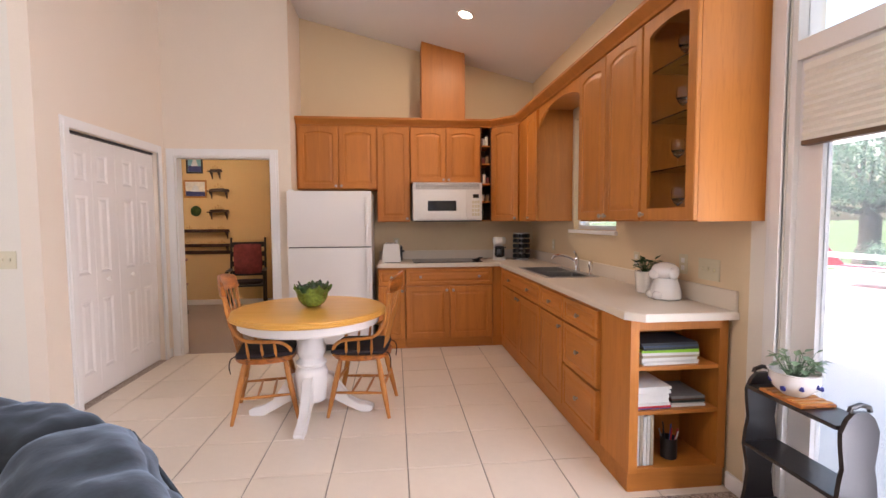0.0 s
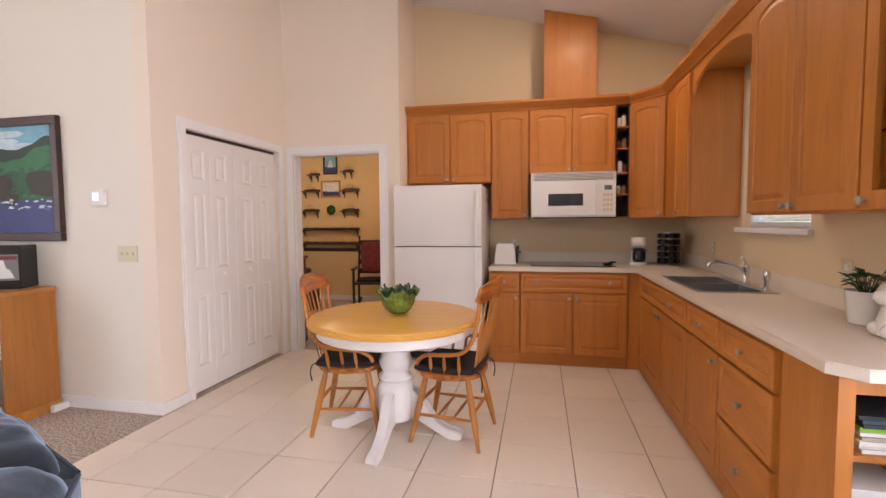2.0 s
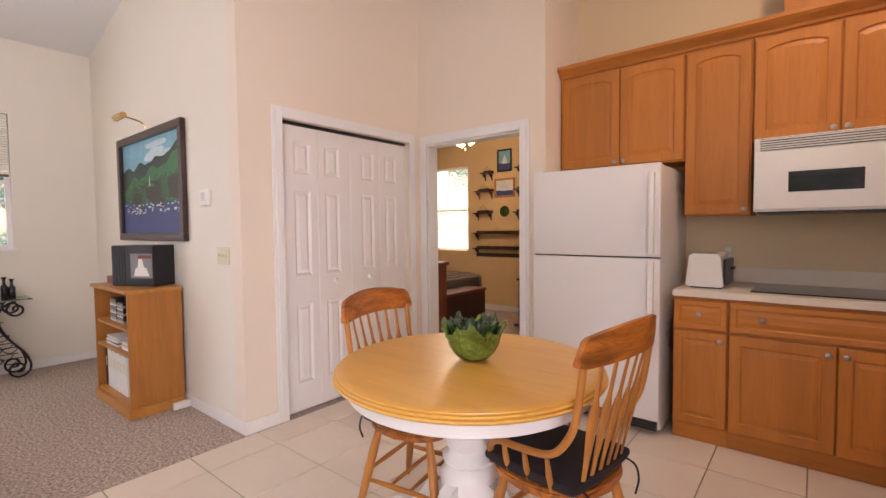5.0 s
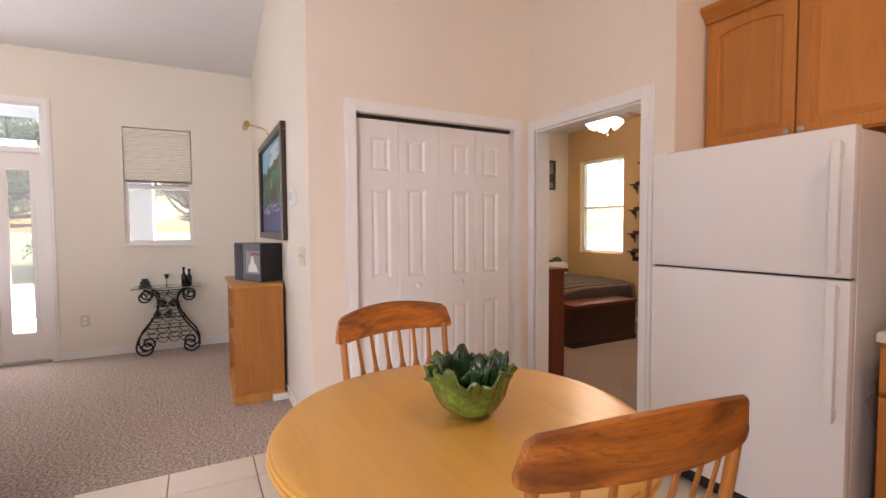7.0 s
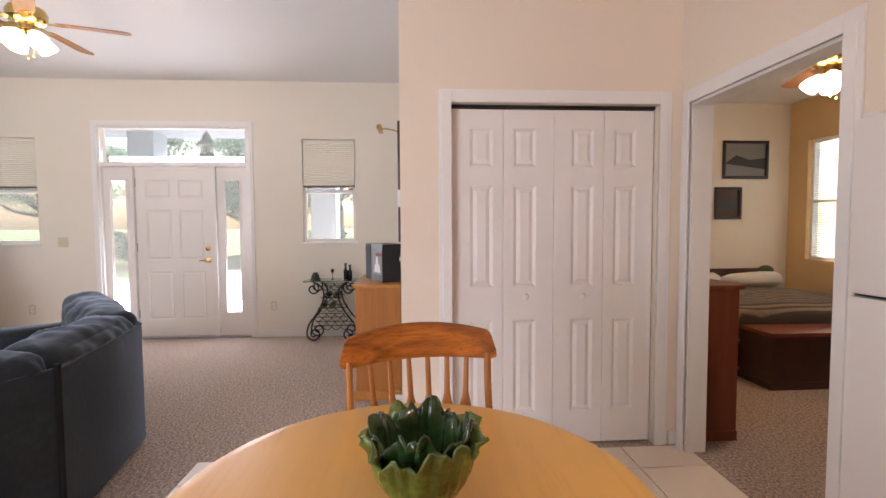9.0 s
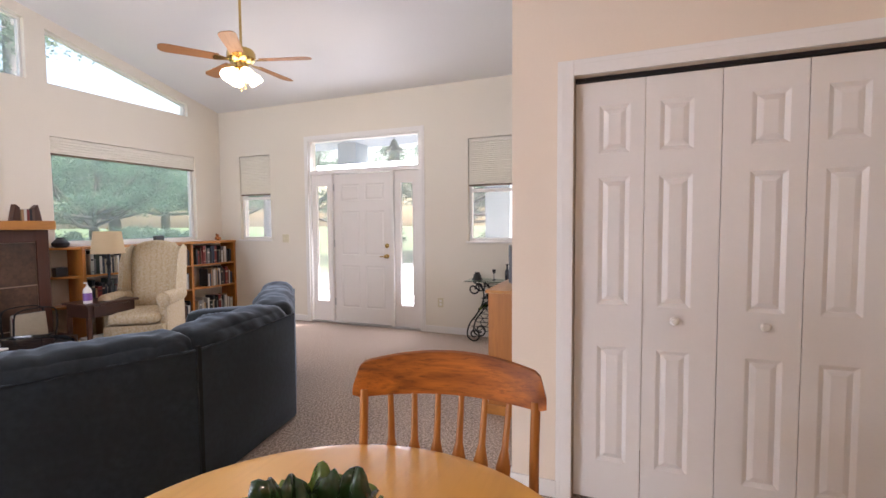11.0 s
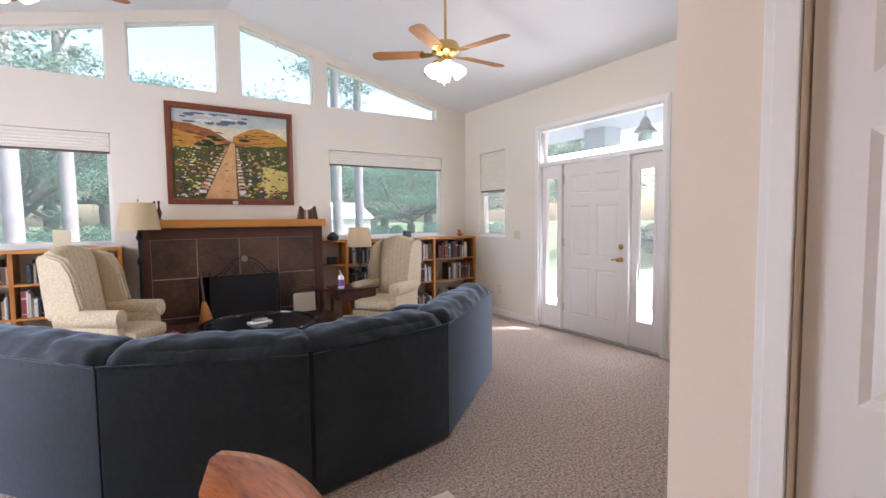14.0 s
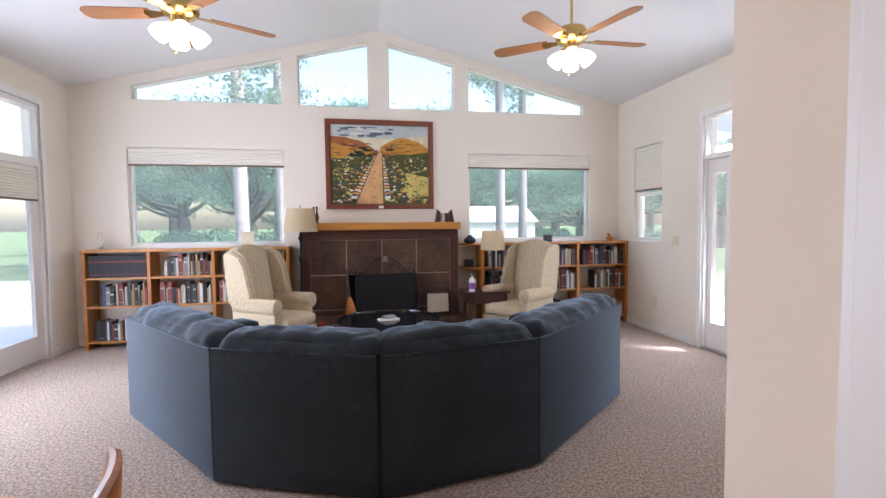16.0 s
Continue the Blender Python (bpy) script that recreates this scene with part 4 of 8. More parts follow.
# open end shelf unit, its openings towards the living room
es = thing("end_shelf", pose(1.546, 3.70, 0), "open maple shelf unit at the counter end", "shelf unit")
ew, ed = EAST - 1.546 - 0.02, 4.018 - 3.70
for nm, b in (("side_panel", (0, 0.045, 0, ed, 0.10, 0.874)), ("side_panel", (ew - 0.045, ew, 0, ed, 0.10, 0.874)), ("back_panel", (0.045, ew - 0.045, ed - 0.012, ed, 0.10, 0.874)), ("top_rail", (0.045, ew - 0.045, 0, ed - 0.013, 0.825, 0.874))):
    part(nm, boxes(b), MAPLE_Z, es)
part("toe_kick", boxes((0.0, ew, 0.012, ed, 0.0, 0.099)), MAPLE_X, es)
for z in (0.10, 0.395, 0.62):
    part("shelf", boxes((0.0452, ew - 0.0452, 0.004, ed - 0.0125, z, z + 0.02), bev=0.002), MAPLE_X, es)


def paper_stack(name, m, w, d, sheets, label, category="magazines"):
    """A pile of thin booklets, each a little out of line."""
    t = thing(name, m, label, category)
    z = 0.0
    for h, mt in sheets:
        bm = bmesh.new()
        a = random.uniform(-3, 3)
        box(bm, -w / 2, w / 2, 0, d, z, z + h - 0.0006, m=pose(random.uniform(-0.006, 0.006), random.uniform(0, 0.01), 0, 0, 0, a))
        part("booklet", bm, mt, t)
        z += h
    return t


LIME = plain("lime_cover", (0.28, 0.62, 0.03), 0.4)
REDC = plain("red_cover", (0.60, 0.03, 0.04), 0.4)
BLUEC = plain("blue_cover", (0.03, 0.13, 0.45), 0.4)
paper_stack("magazine_stack", pose(1.77, 3.72, 0.641), 0.30, 0.22, [(0.012, WHITECLOTH), (0.010, BOOKS[4]), (0.014, WHITECLOTH), (0.012, BOOKS[2]), (0.012, WHITECLOTH), (0.016, LIME), (0.012, BOOKS[6]), (0.012, BOOKS[3]), (0.012, BOOKS[0])], "stack of magazines and folders on a shelf")
paper_stack("magazine_stack", pose(1.675, 3.715, 0.416), 0.19, 0.24, [(0.008, BLUEC), (0.012, REDC)] + [(0.012, WHITECLOTH)] * 8, "stack of white papers on red and blue folders")
paper_stack("magazine_stack", pose(1.88, 3.73, 0.416), 0.18, 0.22, [(0.012, WHITECLOTH), (0.01, BOOKS[4]), (0.012, BOOKS[6]), (0.01, BOOKS[5]), (0.012, BOOKS[9])], "short stack of magazines")
for k in range(6):
    solid("binder", boxes((1.582 + k * 0.019, 1.582 + k * 0.019 + 0.017, 3.73, 3.95, 0.1205, 0.375 + 0.006 * (k % 3)), bev=0.002), [WHITECLOTH, BOOKS[4], BOOKS[2]][k % 3], "pale upright booklet on a shelf", "booklet", group="upright booklets")
pc = thing("pen_cup", pose(1.82, 3.80, 0.1205), "black cup full of pens", "pen cup")
bm = bmesh.new()
lathe(bm, [(0.034, 0), (0.04, 0.004), (0.042, 0.11), (0.038, 0.11), (0.036, 0.01), (0, 0.008)], seg=20)
part("cup", bm, BLACK, pc, smooth=True)
for k, mt in enumerate((REDC, BLUEC, BLACK, STEEL, BLACK, REDC, WHITE_PLASTIC)):
    bm = bmesh.new()
    a = k * 0.9
    tube(bm, [(0.012 * math.cos(a), 0.012 * math.sin(a), 0.012), (0.05 * math.cos(a), 0.04 * math.sin(a), 0.15 + 0.012 * (k % 3))], 0.004, 6)
    part("pen", bm, mt, pc)

# worktop in one piece, front corner cut off, with the sink opening
wt = thing("countertop", pose(0, 0, 0), "cream laminate worktop with low upstand", "countertop")
SX0, SX1, SY0, SY1 = 1.60, 2.0, 5.09, 5.86
xs_, ys_ = [0.215, 1.522, 1.592, SX0 + 0.01, SX1, EAST - 0.003], [3.65, 3.725, SY0, SY1, 6.425, BACK - 0.003]
bm = bmesh.new()
grid = {(x, y): bm.verts.new((x, y, 0.914)) for x in xs_ for y in ys_}
for a, b in zip(xs_, xs_[1:]):
    for c, d in zip(ys_, ys_[1:]):
        if (a < 1.5 and c < 6.4) or (a > SX0 and b <= SX1 and c == SY0):
            continue
        ring = [(a, c), (b, c), (b, d), (a, d)]
        if a == 1.522 and c == 3.65:
            ring = [(b, c), (b, d), (a, d)]
        bm.faces.new([grid[q] for q in ring])
bmesh.ops.delete(bm, geom=[v for v in bm.verts if not v.link_faces], context='VERTS')
up = bmesh.ops.extrude_face_region(bm, geom=bm.faces[:])
bmesh.ops.translate(bm, vec=(0, 0, -0.038), verts=[g for g in up["geom"] if isinstance(g, bmesh.types.BMVert)])
bmesh.ops.recalc_face_normals(bm, faces=bm.faces)
rim_edges = [e for e in bm.edges if len(e.link_faces) == 2 and e.calc_face_angle(0) > 1.0 and e.verts[0].co.z > 0.9 and e.verts[1].co.z > 0.9]
bmesh.ops.bevel(bm, geom=rim_edges, offset=0.005, segments=2, affect='EDGES')
part("top", bm, COUNTER, wt)
part("upstand", boxes((0.215, EAST - 0.022, BACK - 0.021, BACK - 0.003, 0.9145, 1.015), (EAST - 0.021, EAST - 0.003, 3.66, BACK - 0.003, 0.9145, 1.015), bev=0.003), COUNTER, wt)

# ---- refrigerator ----
fz = thing("refrigerator", pose(-0.678, 6.343, 0), "white top freezer refrigerator with textured doors", "refrigerator")
fw = 0.842
bm = bmesh.new()
box(bm, 0.004, fw - 0.004, 0.062, 0.72, 0.03, 1.668, bev=0.006)
part("body", bm, WHITE_ENAMEL, fz)
for z0, z1 in ((0.10, 1.1), (1.108, 1.678)):
    bm = bmesh.new()
    box(bm, 0, fw, 0, 0.056, z0, z1, bev=0.012)
    part("door", bm, WHITE_ENAMEL, fz, smooth=True)
    bm = bmesh.new()
    za, zb = (0.56, 1.085) if z0 < 1 else (1.125, 1.62)
    box(bm, fw - 0.06, fw - 0.028, -0.045, -0.018, za, zb, bev=0.008)
    box(bm, fw - 0.057, fw - 0.031, -0.02, 0.002, za + 0.01, za + 0.05)
    box(bm, fw - 0.057, fw - 0.031, -0.02, 0.002, zb - 0.05, zb - 0.01)
    part("handle", bm, WHITE_PLASTIC, fz, smooth=True)
part("gasket", boxes((0.01, fw - 0.01, 0.02, 0.06, 1.1005, 1.1075)), BLACK, fz)
part("grille", boxes((0.02, fw - 0.02, 0.03, 0.06, 0.03, 0.092), (0.02, fw - 0.02, 0.024, 0.03, 0.04, 0.05), (0.02, fw - 0.02, 0.024, 0.03, 0.062, 0.072)), BLACK, fz)
for x in (0.06, fw - 0.1):
    part("foot", boxes((x, x + 0.04, 0.1, 0.14, 0, 0.031), (x, x + 0.04, 0.6, 0.64, 0, 0.031)), BLACK, fz)
part("hinge_cover", boxes((0.01, 0.07, 0.02, 0.09, 1.679, 1.693), bev=0.003), WHITE_PLASTIC, fz)

# ---- microwave over the cooktop ----
mw = thing("microwave", pose(0.60, 6.56, 1.372), "white over the range microwave with dark window", "microwave")
mwd = BACK - 6.56 - 0.002
bm = bmesh.new()
box(bm, 0, 0.76, 0.02, mwd, 0, 0.414, bev=0.005)
part("body", bm, WHITE_ENAMEL, mw)
bm = bmesh.new()
box(bm, 0.004, 0.585, 0, 0.0195, 0.012, 0.335, bev=0.008)
d = part("door", bm, WHITE_PLASTIC, mw, smooth=True)
part("window", boxes((0.16, 0.47, -0.003, 0.004, 0.105, 0.215), bev=0.001), BLACKGLASS, d, "dark glass window")
bm = bmesh.new()
box(bm, 0.588, 0.756, 0, 0.0195, 0.012, 0.335, bev=0.006)
cp = part("control_panel", bm, WHITE_PLASTIC, mw)
part("display", boxes((0.655, 0.72, -0.002, 0.004, 0.245, 0.285)), BLACKGLASS, cp)
for r in range(4):
    for c in range(3):
        part("button", boxes((0.645 + c * 0.03, 0.667 + c * 0.03, -0.0015, 0.004, 0.05 + r * 0.045, 0.08 + r * 0.045)), BONE, cp)
part("handle", boxes((0.578, 0.597, -0.03, -0.012, 0.04, 0.31), (0.58, 0.595, -0.014, 0.002, 0.05, 0.07), (0.58, 0.595, -0.014, 0.002, 0.28, 0.30), bev=0.003), WHITE_PLASTIC, mw)
# flat black panel on the body, painting the shade between the slats
part("vent_recess", boxes((0.03, 0.73, 0.016, 0.0198, 0.342, 0.408)), BLACK, mw)
for k in range(5):
    part("vent_slat", boxes((0.03, 0.73, 0.0, 0.0158, 0.345 + k * 0.013, 0.352 + k * 0.013)), WHITE_PLASTIC, mw)
part("base", boxes((0.02, 0.74, 0.03, mwd - 0.02, -0.012, -0.001)), BLACK, mw)

# ---- small things on the worktop ----
solid("cooktop", boxes((0.60, 1.36, 6.52, 6.99, 0.9145, 0.922), bev=0.002), BLACKGLASS, "black ceramic glass cooktop in the worktop", "cooktop")
t = thing("spoon_rest", pose(1.30, 6.62, 0.9225), "black spoon rest on the cooktop", "spoon rest")
bm = bmesh.new()
lathe(bm, [(0.0, 0.0), (0.035, 0.002), (0.05, 0.02), (0.046, 0.02), (0.03, 0.008), (0, 0.006)], seg=18)
part("dish", bm, BLACK, t, smooth=True)
bm = bmesh.new()
tube(bm, [(0.0, 0, 0.012), (0.03, -0.05, 0.035), (0.05, -0.1, 0.04)], [0.012, 0.01, 0.008])
part("handle", bm, BLACK, t, smooth=True)
to = thing("toaster", pose(0.235, 6.56, 0.9145) @ Matrix.Diagonal((1.2, 1.1, 1.12, 1)), "white two slot toaster with black end", "toaster")
bm = bmesh.new()
prism(bm, [(0, 0.01), (0.012, 0), (0.16, 0), (0.17, 0.01), (0.155, 0.165), (0.14, 0.18), (0.03, 0.18), (0.015, 0.165)], 0, 0.28, m=pose(0.02, 0.28, 0.008, 90, 0, 0))
part("body", bm, WHITE_PLASTIC, to, smooth=True)
part("end_panel", boxes((0.185, 0.205, 0.02, 0.26, 0.02, 0.16), bev=0.006), BLACK, to)
for y in (0.05, 0.13):
    part("slot", boxes((0.06, 0.15, y, y + 0.03, 0.1885, 0.1895)), BLACK, to)
part("foot", boxes((0.04, 0.18, 0.02, 0.04, 0, 0.008), (0.04, 0.18, 0.24, 0.26, 0, 0.008)), BLACK, to)
part("lever", boxes((0.205, 0.225, 0.12, 0.16, 0.10, 0.115), bev=0.003), BLACK, to)
cm = thing("coffee_maker", pose(1.60, 6.78, 0.9145), "white drip coffee maker with glass jug", "coffee maker")
bm = bmesh.new()
lathe(bm, [(0.07, 0), (0.075, 0.01), (0.075, 0.03), (0, 0.031)], seg=20)
part("base", bm, WHITE_PLASTIC, cm, smooth=True)
bm = bmesh.new()
lathe(bm, [(0.06, 0.18), (0.075, 0.2), (0.075, 0.25), (0.068, 0.262), (0, 0.263)], seg=20)
part("top", bm, WHITE_PLASTIC, cm, smooth=True)
part("column", boxes((-0.055, 0.055, 0.04, 0.085, 0.005, 0.25), bev=0.01), WHITE_PLASTIC, cm)
bm = bmesh.new()
lathe(bm, [(0.04, 0.034), (0.058, 0.05), (0.058, 0.12), (0.045, 0.16), (0, 0.165)], seg=20, c=(0, -0.015, 0))
part("jug", bm, BLACKGLASS, cm, smooth=True)
part("band", boxes((-0.061, 0.061, -0.078, 0.03, 0.14, 0.152), bev=0.004), BLACK, cm)
sc = thing("spice_carousel", pose(1.86, 6.78, 0.9145), "revolving rack of black capped spice jars", "spice rack")
bm = bmesh.new()
lathe(bm, [(0.09, 0), (0.09, 0.012), (0.02, 0.014), (0.02, 0.30), (0.09, 0.302), (0.09, 0.312), (0, 0.313)], seg=20)
part("frame", bm, STEEL, sc, smooth=True)
for tier in range(5):
    for k in range(8):
        a = 2 * math.pi * k / 8
        bm = bmesh.new()
        lathe(bm, [(0.023, 0), (0.023, 0.06), (0, 0.061)], seg=10, m=pose(0, 0, 0.045 + tier * 0.058, 0, 0, math.degrees(a)) @ pose(0.035, 0, 0, 0, 90, 0))
        part("jar", bm, BLACK, sc, smooth=True)
# sink and taps
sk = thing("sink", pose(0, 0, 0), "double bowl stainless steel sink", "sink")
ym = (SY0 + SY1) / 2
part("rim", boxes((SX0 - 0.015, SX1 + 0.015, SY0 - 0.015, SY0 + 0.02, 0.9146, 0.919), (SX0 - 0.015, SX1 + 0.015, SY1 - 0.02, SY1 + 0.015, 0.9146, 0.919), (SX0 - 0.015, SX0 + 0.02, SY0 + 0.02, SY1 - 0.02, 0.9146, 0.919), (SX1 - 0.05, SX1 + 0.015, SY0 + 0.02, SY1 - 0.02, 0.9146, 0.919), (SX0 + 0.02, SX1 - 0.05, ym - 0.015, ym + 0.015, 0.9146, 0.919)), STEEL, sk)
for a, b in ((SY0 + 0.02, ym - 0.015), (ym + 0.015, SY1 - 0.02)):
    x0, x1, zb = SX0 + 0.02, SX1 - 0.05, 0.76
    part("bowl", boxes((x0 - 0.002, x0, a, b, zb, 0.9145), (x1, x1 + 0.002, a, b, zb, 0.9145), (x0, x1, a - 0.002, a, zb, 0.9145), (x0, x1, b, b + 0.002, zb, 0.9145), (x0, x1, a, b, zb - 0.002, zb)), STEEL, sk)
fc = thing("faucet", pose(1.995, 5.47, 0.9195), "chrome single lever kitchen faucet", "faucet")
bm = bmesh.new()
lathe(bm, [(0.028, 0), (0.028, 0.01), (0.02, 0.02), (0.018, 0.09), (0.022, 0.10), (0.018, 0.12), (0, 0.125)], seg=18)
part("body", bm, CHROME, fc, smooth=True)
bm = bmesh.new()
tube(bm, curve([(0, 0, 0.075), (-0.06, 0.01, 0.12), (-0.14, 0.02, 0.14), (-0.20, 0.03, 0.135), (-0.215, 0.03, 0.11)]), 0.011, 10)
part("spout", bm, CHROME, fc, smooth=True)
bm = bmesh.new()
tube(bm, curve([(0, 0, 0.12), (-0.02, -0.03, 0.155), (-0.05, -0.06, 0.175)]), [0.01] * 7 + [0.008] * 6, 8)
part("lever", bm, CHROME, fc, smooth=True)
sp = bmesh.new()
lathe(sp, [(0.022, 0), (0.02, 0.012), (0.013, 0.02), (0.012, 0.05), (0.018, 0.065), (0.02, 0.10), (0.012, 0.115), (0, 0.116)], seg=14)
solid("sink_sprayer", sp, CHROME, "chrome side sprayer beside the faucet", "sprayer", smooth=True, m=pose(1.995, 5.19, 0.9195))

# plant in a white pot and the ceramic jar
pp = thing("potted_plant", pose(1.965, 4.30, 0.9145), "small leafy plant in a white pot", "plant")
bm = bmesh.new()
lathe(bm, [(0.05, 0), (0.056, 0.004), (0.068, 0.12), (0.068, 0.135), (0.060, 0.135), (0.058, 0.115), (0, 0.114)], seg=24)
part("pot", bm, PORCELAIN, pp, smooth=True)
part("soil", boxes((-0.035, 0.035, -0.035, 0.035, 0.1142, 0.12), bev=0.002), SOIL, pp)


def leaves(n, spread, rise, size, base, seed, droop=0.3):
    """Many small cupped leaves on short stems."""
    rnd = random.Random(seed)
    bm = bmesh.new()
    for _ in range(n):
        a, r, h = rnd.uniform(0, 6.283), spread * math.sqrt(rnd.random()), rise * rnd.uniform(0.3, 1.0)
        p = Vector((r * math.cos(a), r * math.sin(a), base + h))
        tube(bm, [(0.3 * p.x, 0.3 * p.y, base), p], [0.002, 0.0012], 4)
        d = Vector((math.cos(a + rnd.uniform(-0.6, 0.6)), math.sin(a + rnd.uniform(-0.6, 0.6)), rnd.uniform(-droop, 0.8))).normalized()
        s = d.cross(Vector((0, 0, 1))).normalized()
        l, w = size * rnd.uniform(0.7, 1.2), size * rnd.uniform(0.28, 0.42)
        up = s.cross(d)
        row = [p, p + d * l * 0.45 + s * w + up * 0.15 * w, p + d * l * 0.45 - s * w + up * 0.15 * w, p + d * l - up * 0.1 * l, p + d * l * 0.5 - up * 0.15 * w]
        v = [bm.verts.new(q) for q in row]
        for f in ((0, 1, 4), (0, 4, 2), (1, 3, 4), (4, 3, 2)):
            bm.faces.new([v[i] for i in f])
    return bm


part("leaves", leaves(46, 0.055, 0.09, 0.05, 0.118, 3), LEAF, pp)
cj = thing("ceramic_jar", pose(1.945, 3.97 + 0.09, 0.9145) @ Matrix.Diagonal((0.84, 0.84, 0.88, 1)) @ Matrix.Diagonal((1.16, 1.16, 1.0, 1)), "glossy white dog shaped ceramic jar", "ceramic jar")
bm = bmesh.new()
lathe(bm, [(0.075, 0), (0.088, 0.01), (0.085, 0.06), (0.07, 0.12), (0.062, 0.14), (0, 0.141)], seg=28)
for sx in (-1, 1):
    bmesh.ops.create_icosphere(bm, subdivisions=2, radius=0.03, matrix=pose(-0.07, 0.035 * sx, 0.03))
bmesh.ops.create_icosphere(bm, subdivisions=3, radius=0.075, matrix=pose(-0.005, 0, 0.185) @ Matrix.Diagonal((1.05, 1.0, 0.75, 1)))
bmesh.ops.create_icosphere(bm, subdivisions=2, radius=0.035, matrix=pose(-0.07, 0, 0.165))
for sy in (-1, 1):
    bmesh.ops.create_icosphere(bm, subdivisions=2, radius=0.04, matrix=pose(0.005, 0.072 * sy, 0.175) @ Matrix.Diagonal((0.8, 0.4, 1.0, 1)))
part("body", bm, PORCELAIN, cj, smooth=True)


def plate(name, m, w, h, kind, label, category="outlet"):
    """A wall plate in its own plane, facing -y."""
    t = thing(name, m, label, category)
    bm = bmesh.new()
    box(bm, -w / 2, w / 2, -0.006, -0.0005, -h / 2, h / 2, bev=0.002)
    part("plate", bm, BONE if kind != "white" else WHITE_PLASTIC, t)
    n = max(1, round(w / 0.06) - (w < 0.1))
    for i in range(n):
        x = (i - (n - 1) / 2) * 0.046
        if kind == "switch":
            part("toggle", boxes((x - 0.005, x + 0.005, -0.016, -0.006, -0.008, 0.012), bev=0.001), BONE, t)
        else:
            for z in (-0.022, 0.022):
                part("socket", boxes((x - 0.016, x + 0.016, -0.008, -0.006, z - 0.014, z + 0.014), bev=0.002), WHITE_PLASTIC, t)
    return t


OE = lambda y, z: pose(EAST, y, z, 0, 0, -90)
plate("wall_outlet", OE(4.62, 1.09), 0.075, 0.115, "outlet", "beige outlet above the worktop")
plate("wall_outlet", OE(4.10, 1.11), 0.075, 0.115, "outlet", "beige outlet above the worktop")
plate("light_switch", OE(3.88, 1.10), 0.165, 0.115, "switch", "beige triple light switch plate", "switch")
plate("wall_outlet", pose(0.42, BACK, 1.11), 0.075, 0.115, "outlet", "beige outlet above the worktop")
plate("wall_outlet", OE(6.3, 1.11), 0.075, 0.115, "outlet", "beige outlet in the corner")
# venetian blind on the sink window
vb = thing("venetian_blind", pose(0, 0, 0), "white slatted blind on the sink window", "blind")
for k in range(30):
    z = 1.30 + k * 0.032
    part("slat", boxes((EAST + 0.02, EAST + 0.045, 4.96, 5.73, z, z + 0.003)), WHITE_PLASTIC, vb)
# recessed downlight in the roof slope
slope_m = Matrix.Translation((1.07, 5.88, roof(1.07))) @ pose(0, 0, 0, 0, math.degrees(math.atan(SLOPE)), 0)
d_ = bpy.data.lights.new("downlight_beam", 'AREA')
d_.shape, d_.size, d_.energy, d_.color = 'DISK', 0.11, 4, (1.0, 0.80, 0.56)
new("downlight_beam", d_).matrix_world = slope_m @ pose(0, 0, -0.012)
dl = thing("downlight", slope_m, "round recessed ceiling light, lit", "ceiling light")
bm = bmesh.new()
lathe(bm, [(0.062, -0.003), (0.09, -0.006), (0.092, -0.001), (0.062, -0.0008)], seg=28)
part("trim_ring", bm, WHITE_PLASTIC, dl, smooth=True)
bm = bmesh.new()
lathe(bm, [(0, -0.004), (0.061, -0.004), (0.061, -0.001), (0, -0.001)], seg=24)
part("lens", bm, SPOT, dl)

# ---- dining table ----
TX, TY = -0.203, 4.892
dt = thing("dining_table", pose(TX, TY, 0), "round table with maple top and white pedestal", "table")
bm = bmesh.new()
lathe(bm, [(0.0, 0.716), (0.505, 0.716), (0.522, 0.718), (0.532, 0.724), (0.536, 0.730), (0.533, 0.735), (0.525, 0.737), (0.530, 0.7395), (0.532, 0.744), (0.529, 0.748), (0.520, 0.7495), (0.523, 0.752), (0.522, 0.756), (0.514, 0.759), (0.49, 0.76), (0, 0.76)], seg=112)
part("tabletop", bm, TABLE, dt, "honey maple top with a ridged edge", smooth=True)
bm = bmesh.new()
lathe(bm, [(0.452, 0.645), (0.46, 0.65), (0.48, 0.66), (0.48, 0.7158), (0.452, 0.7158), (0.45, 0.66)], seg=72)
part("apron", bm, WHITE_ENAMEL, dt, smooth=True)
bm = bmesh.new()
lathe(bm, [(0.10, 0.10), (0.115, 0.12), (0.115, 0.30), (0.105, 0.33), (0.085, 0.345), (0.105, 0.36), (0.108, 0.375), (0.09, 0.39), (0.082, 0.41), (0.10, 0.44), (0.105, 0.47), (0.09, 0.52), (0.082, 0.56), (0.088, 0.59), (0.10, 0.60), (0.10, 0.615), (0.14, 0.63), (0.16, 0.715), (0, 0.7155)], seg=40)
part("pedestal", bm, WHITE_ENAMEL, dt, smooth=True)
leg_out = [(0.09, 0.11), (0.16, 0.10), (0.26, 0.045), (0.32, 0.015), (0.345, 0.0), (0.405, 0.0), (0.428, 0.012), (0.43, 0.035), (0.40, 0.052), (0.34, 0.062), (0.27, 0.10), (0.20, 0.20), (0.15, 0.275), (0.10, 0.295), (0.09, 0.29)]
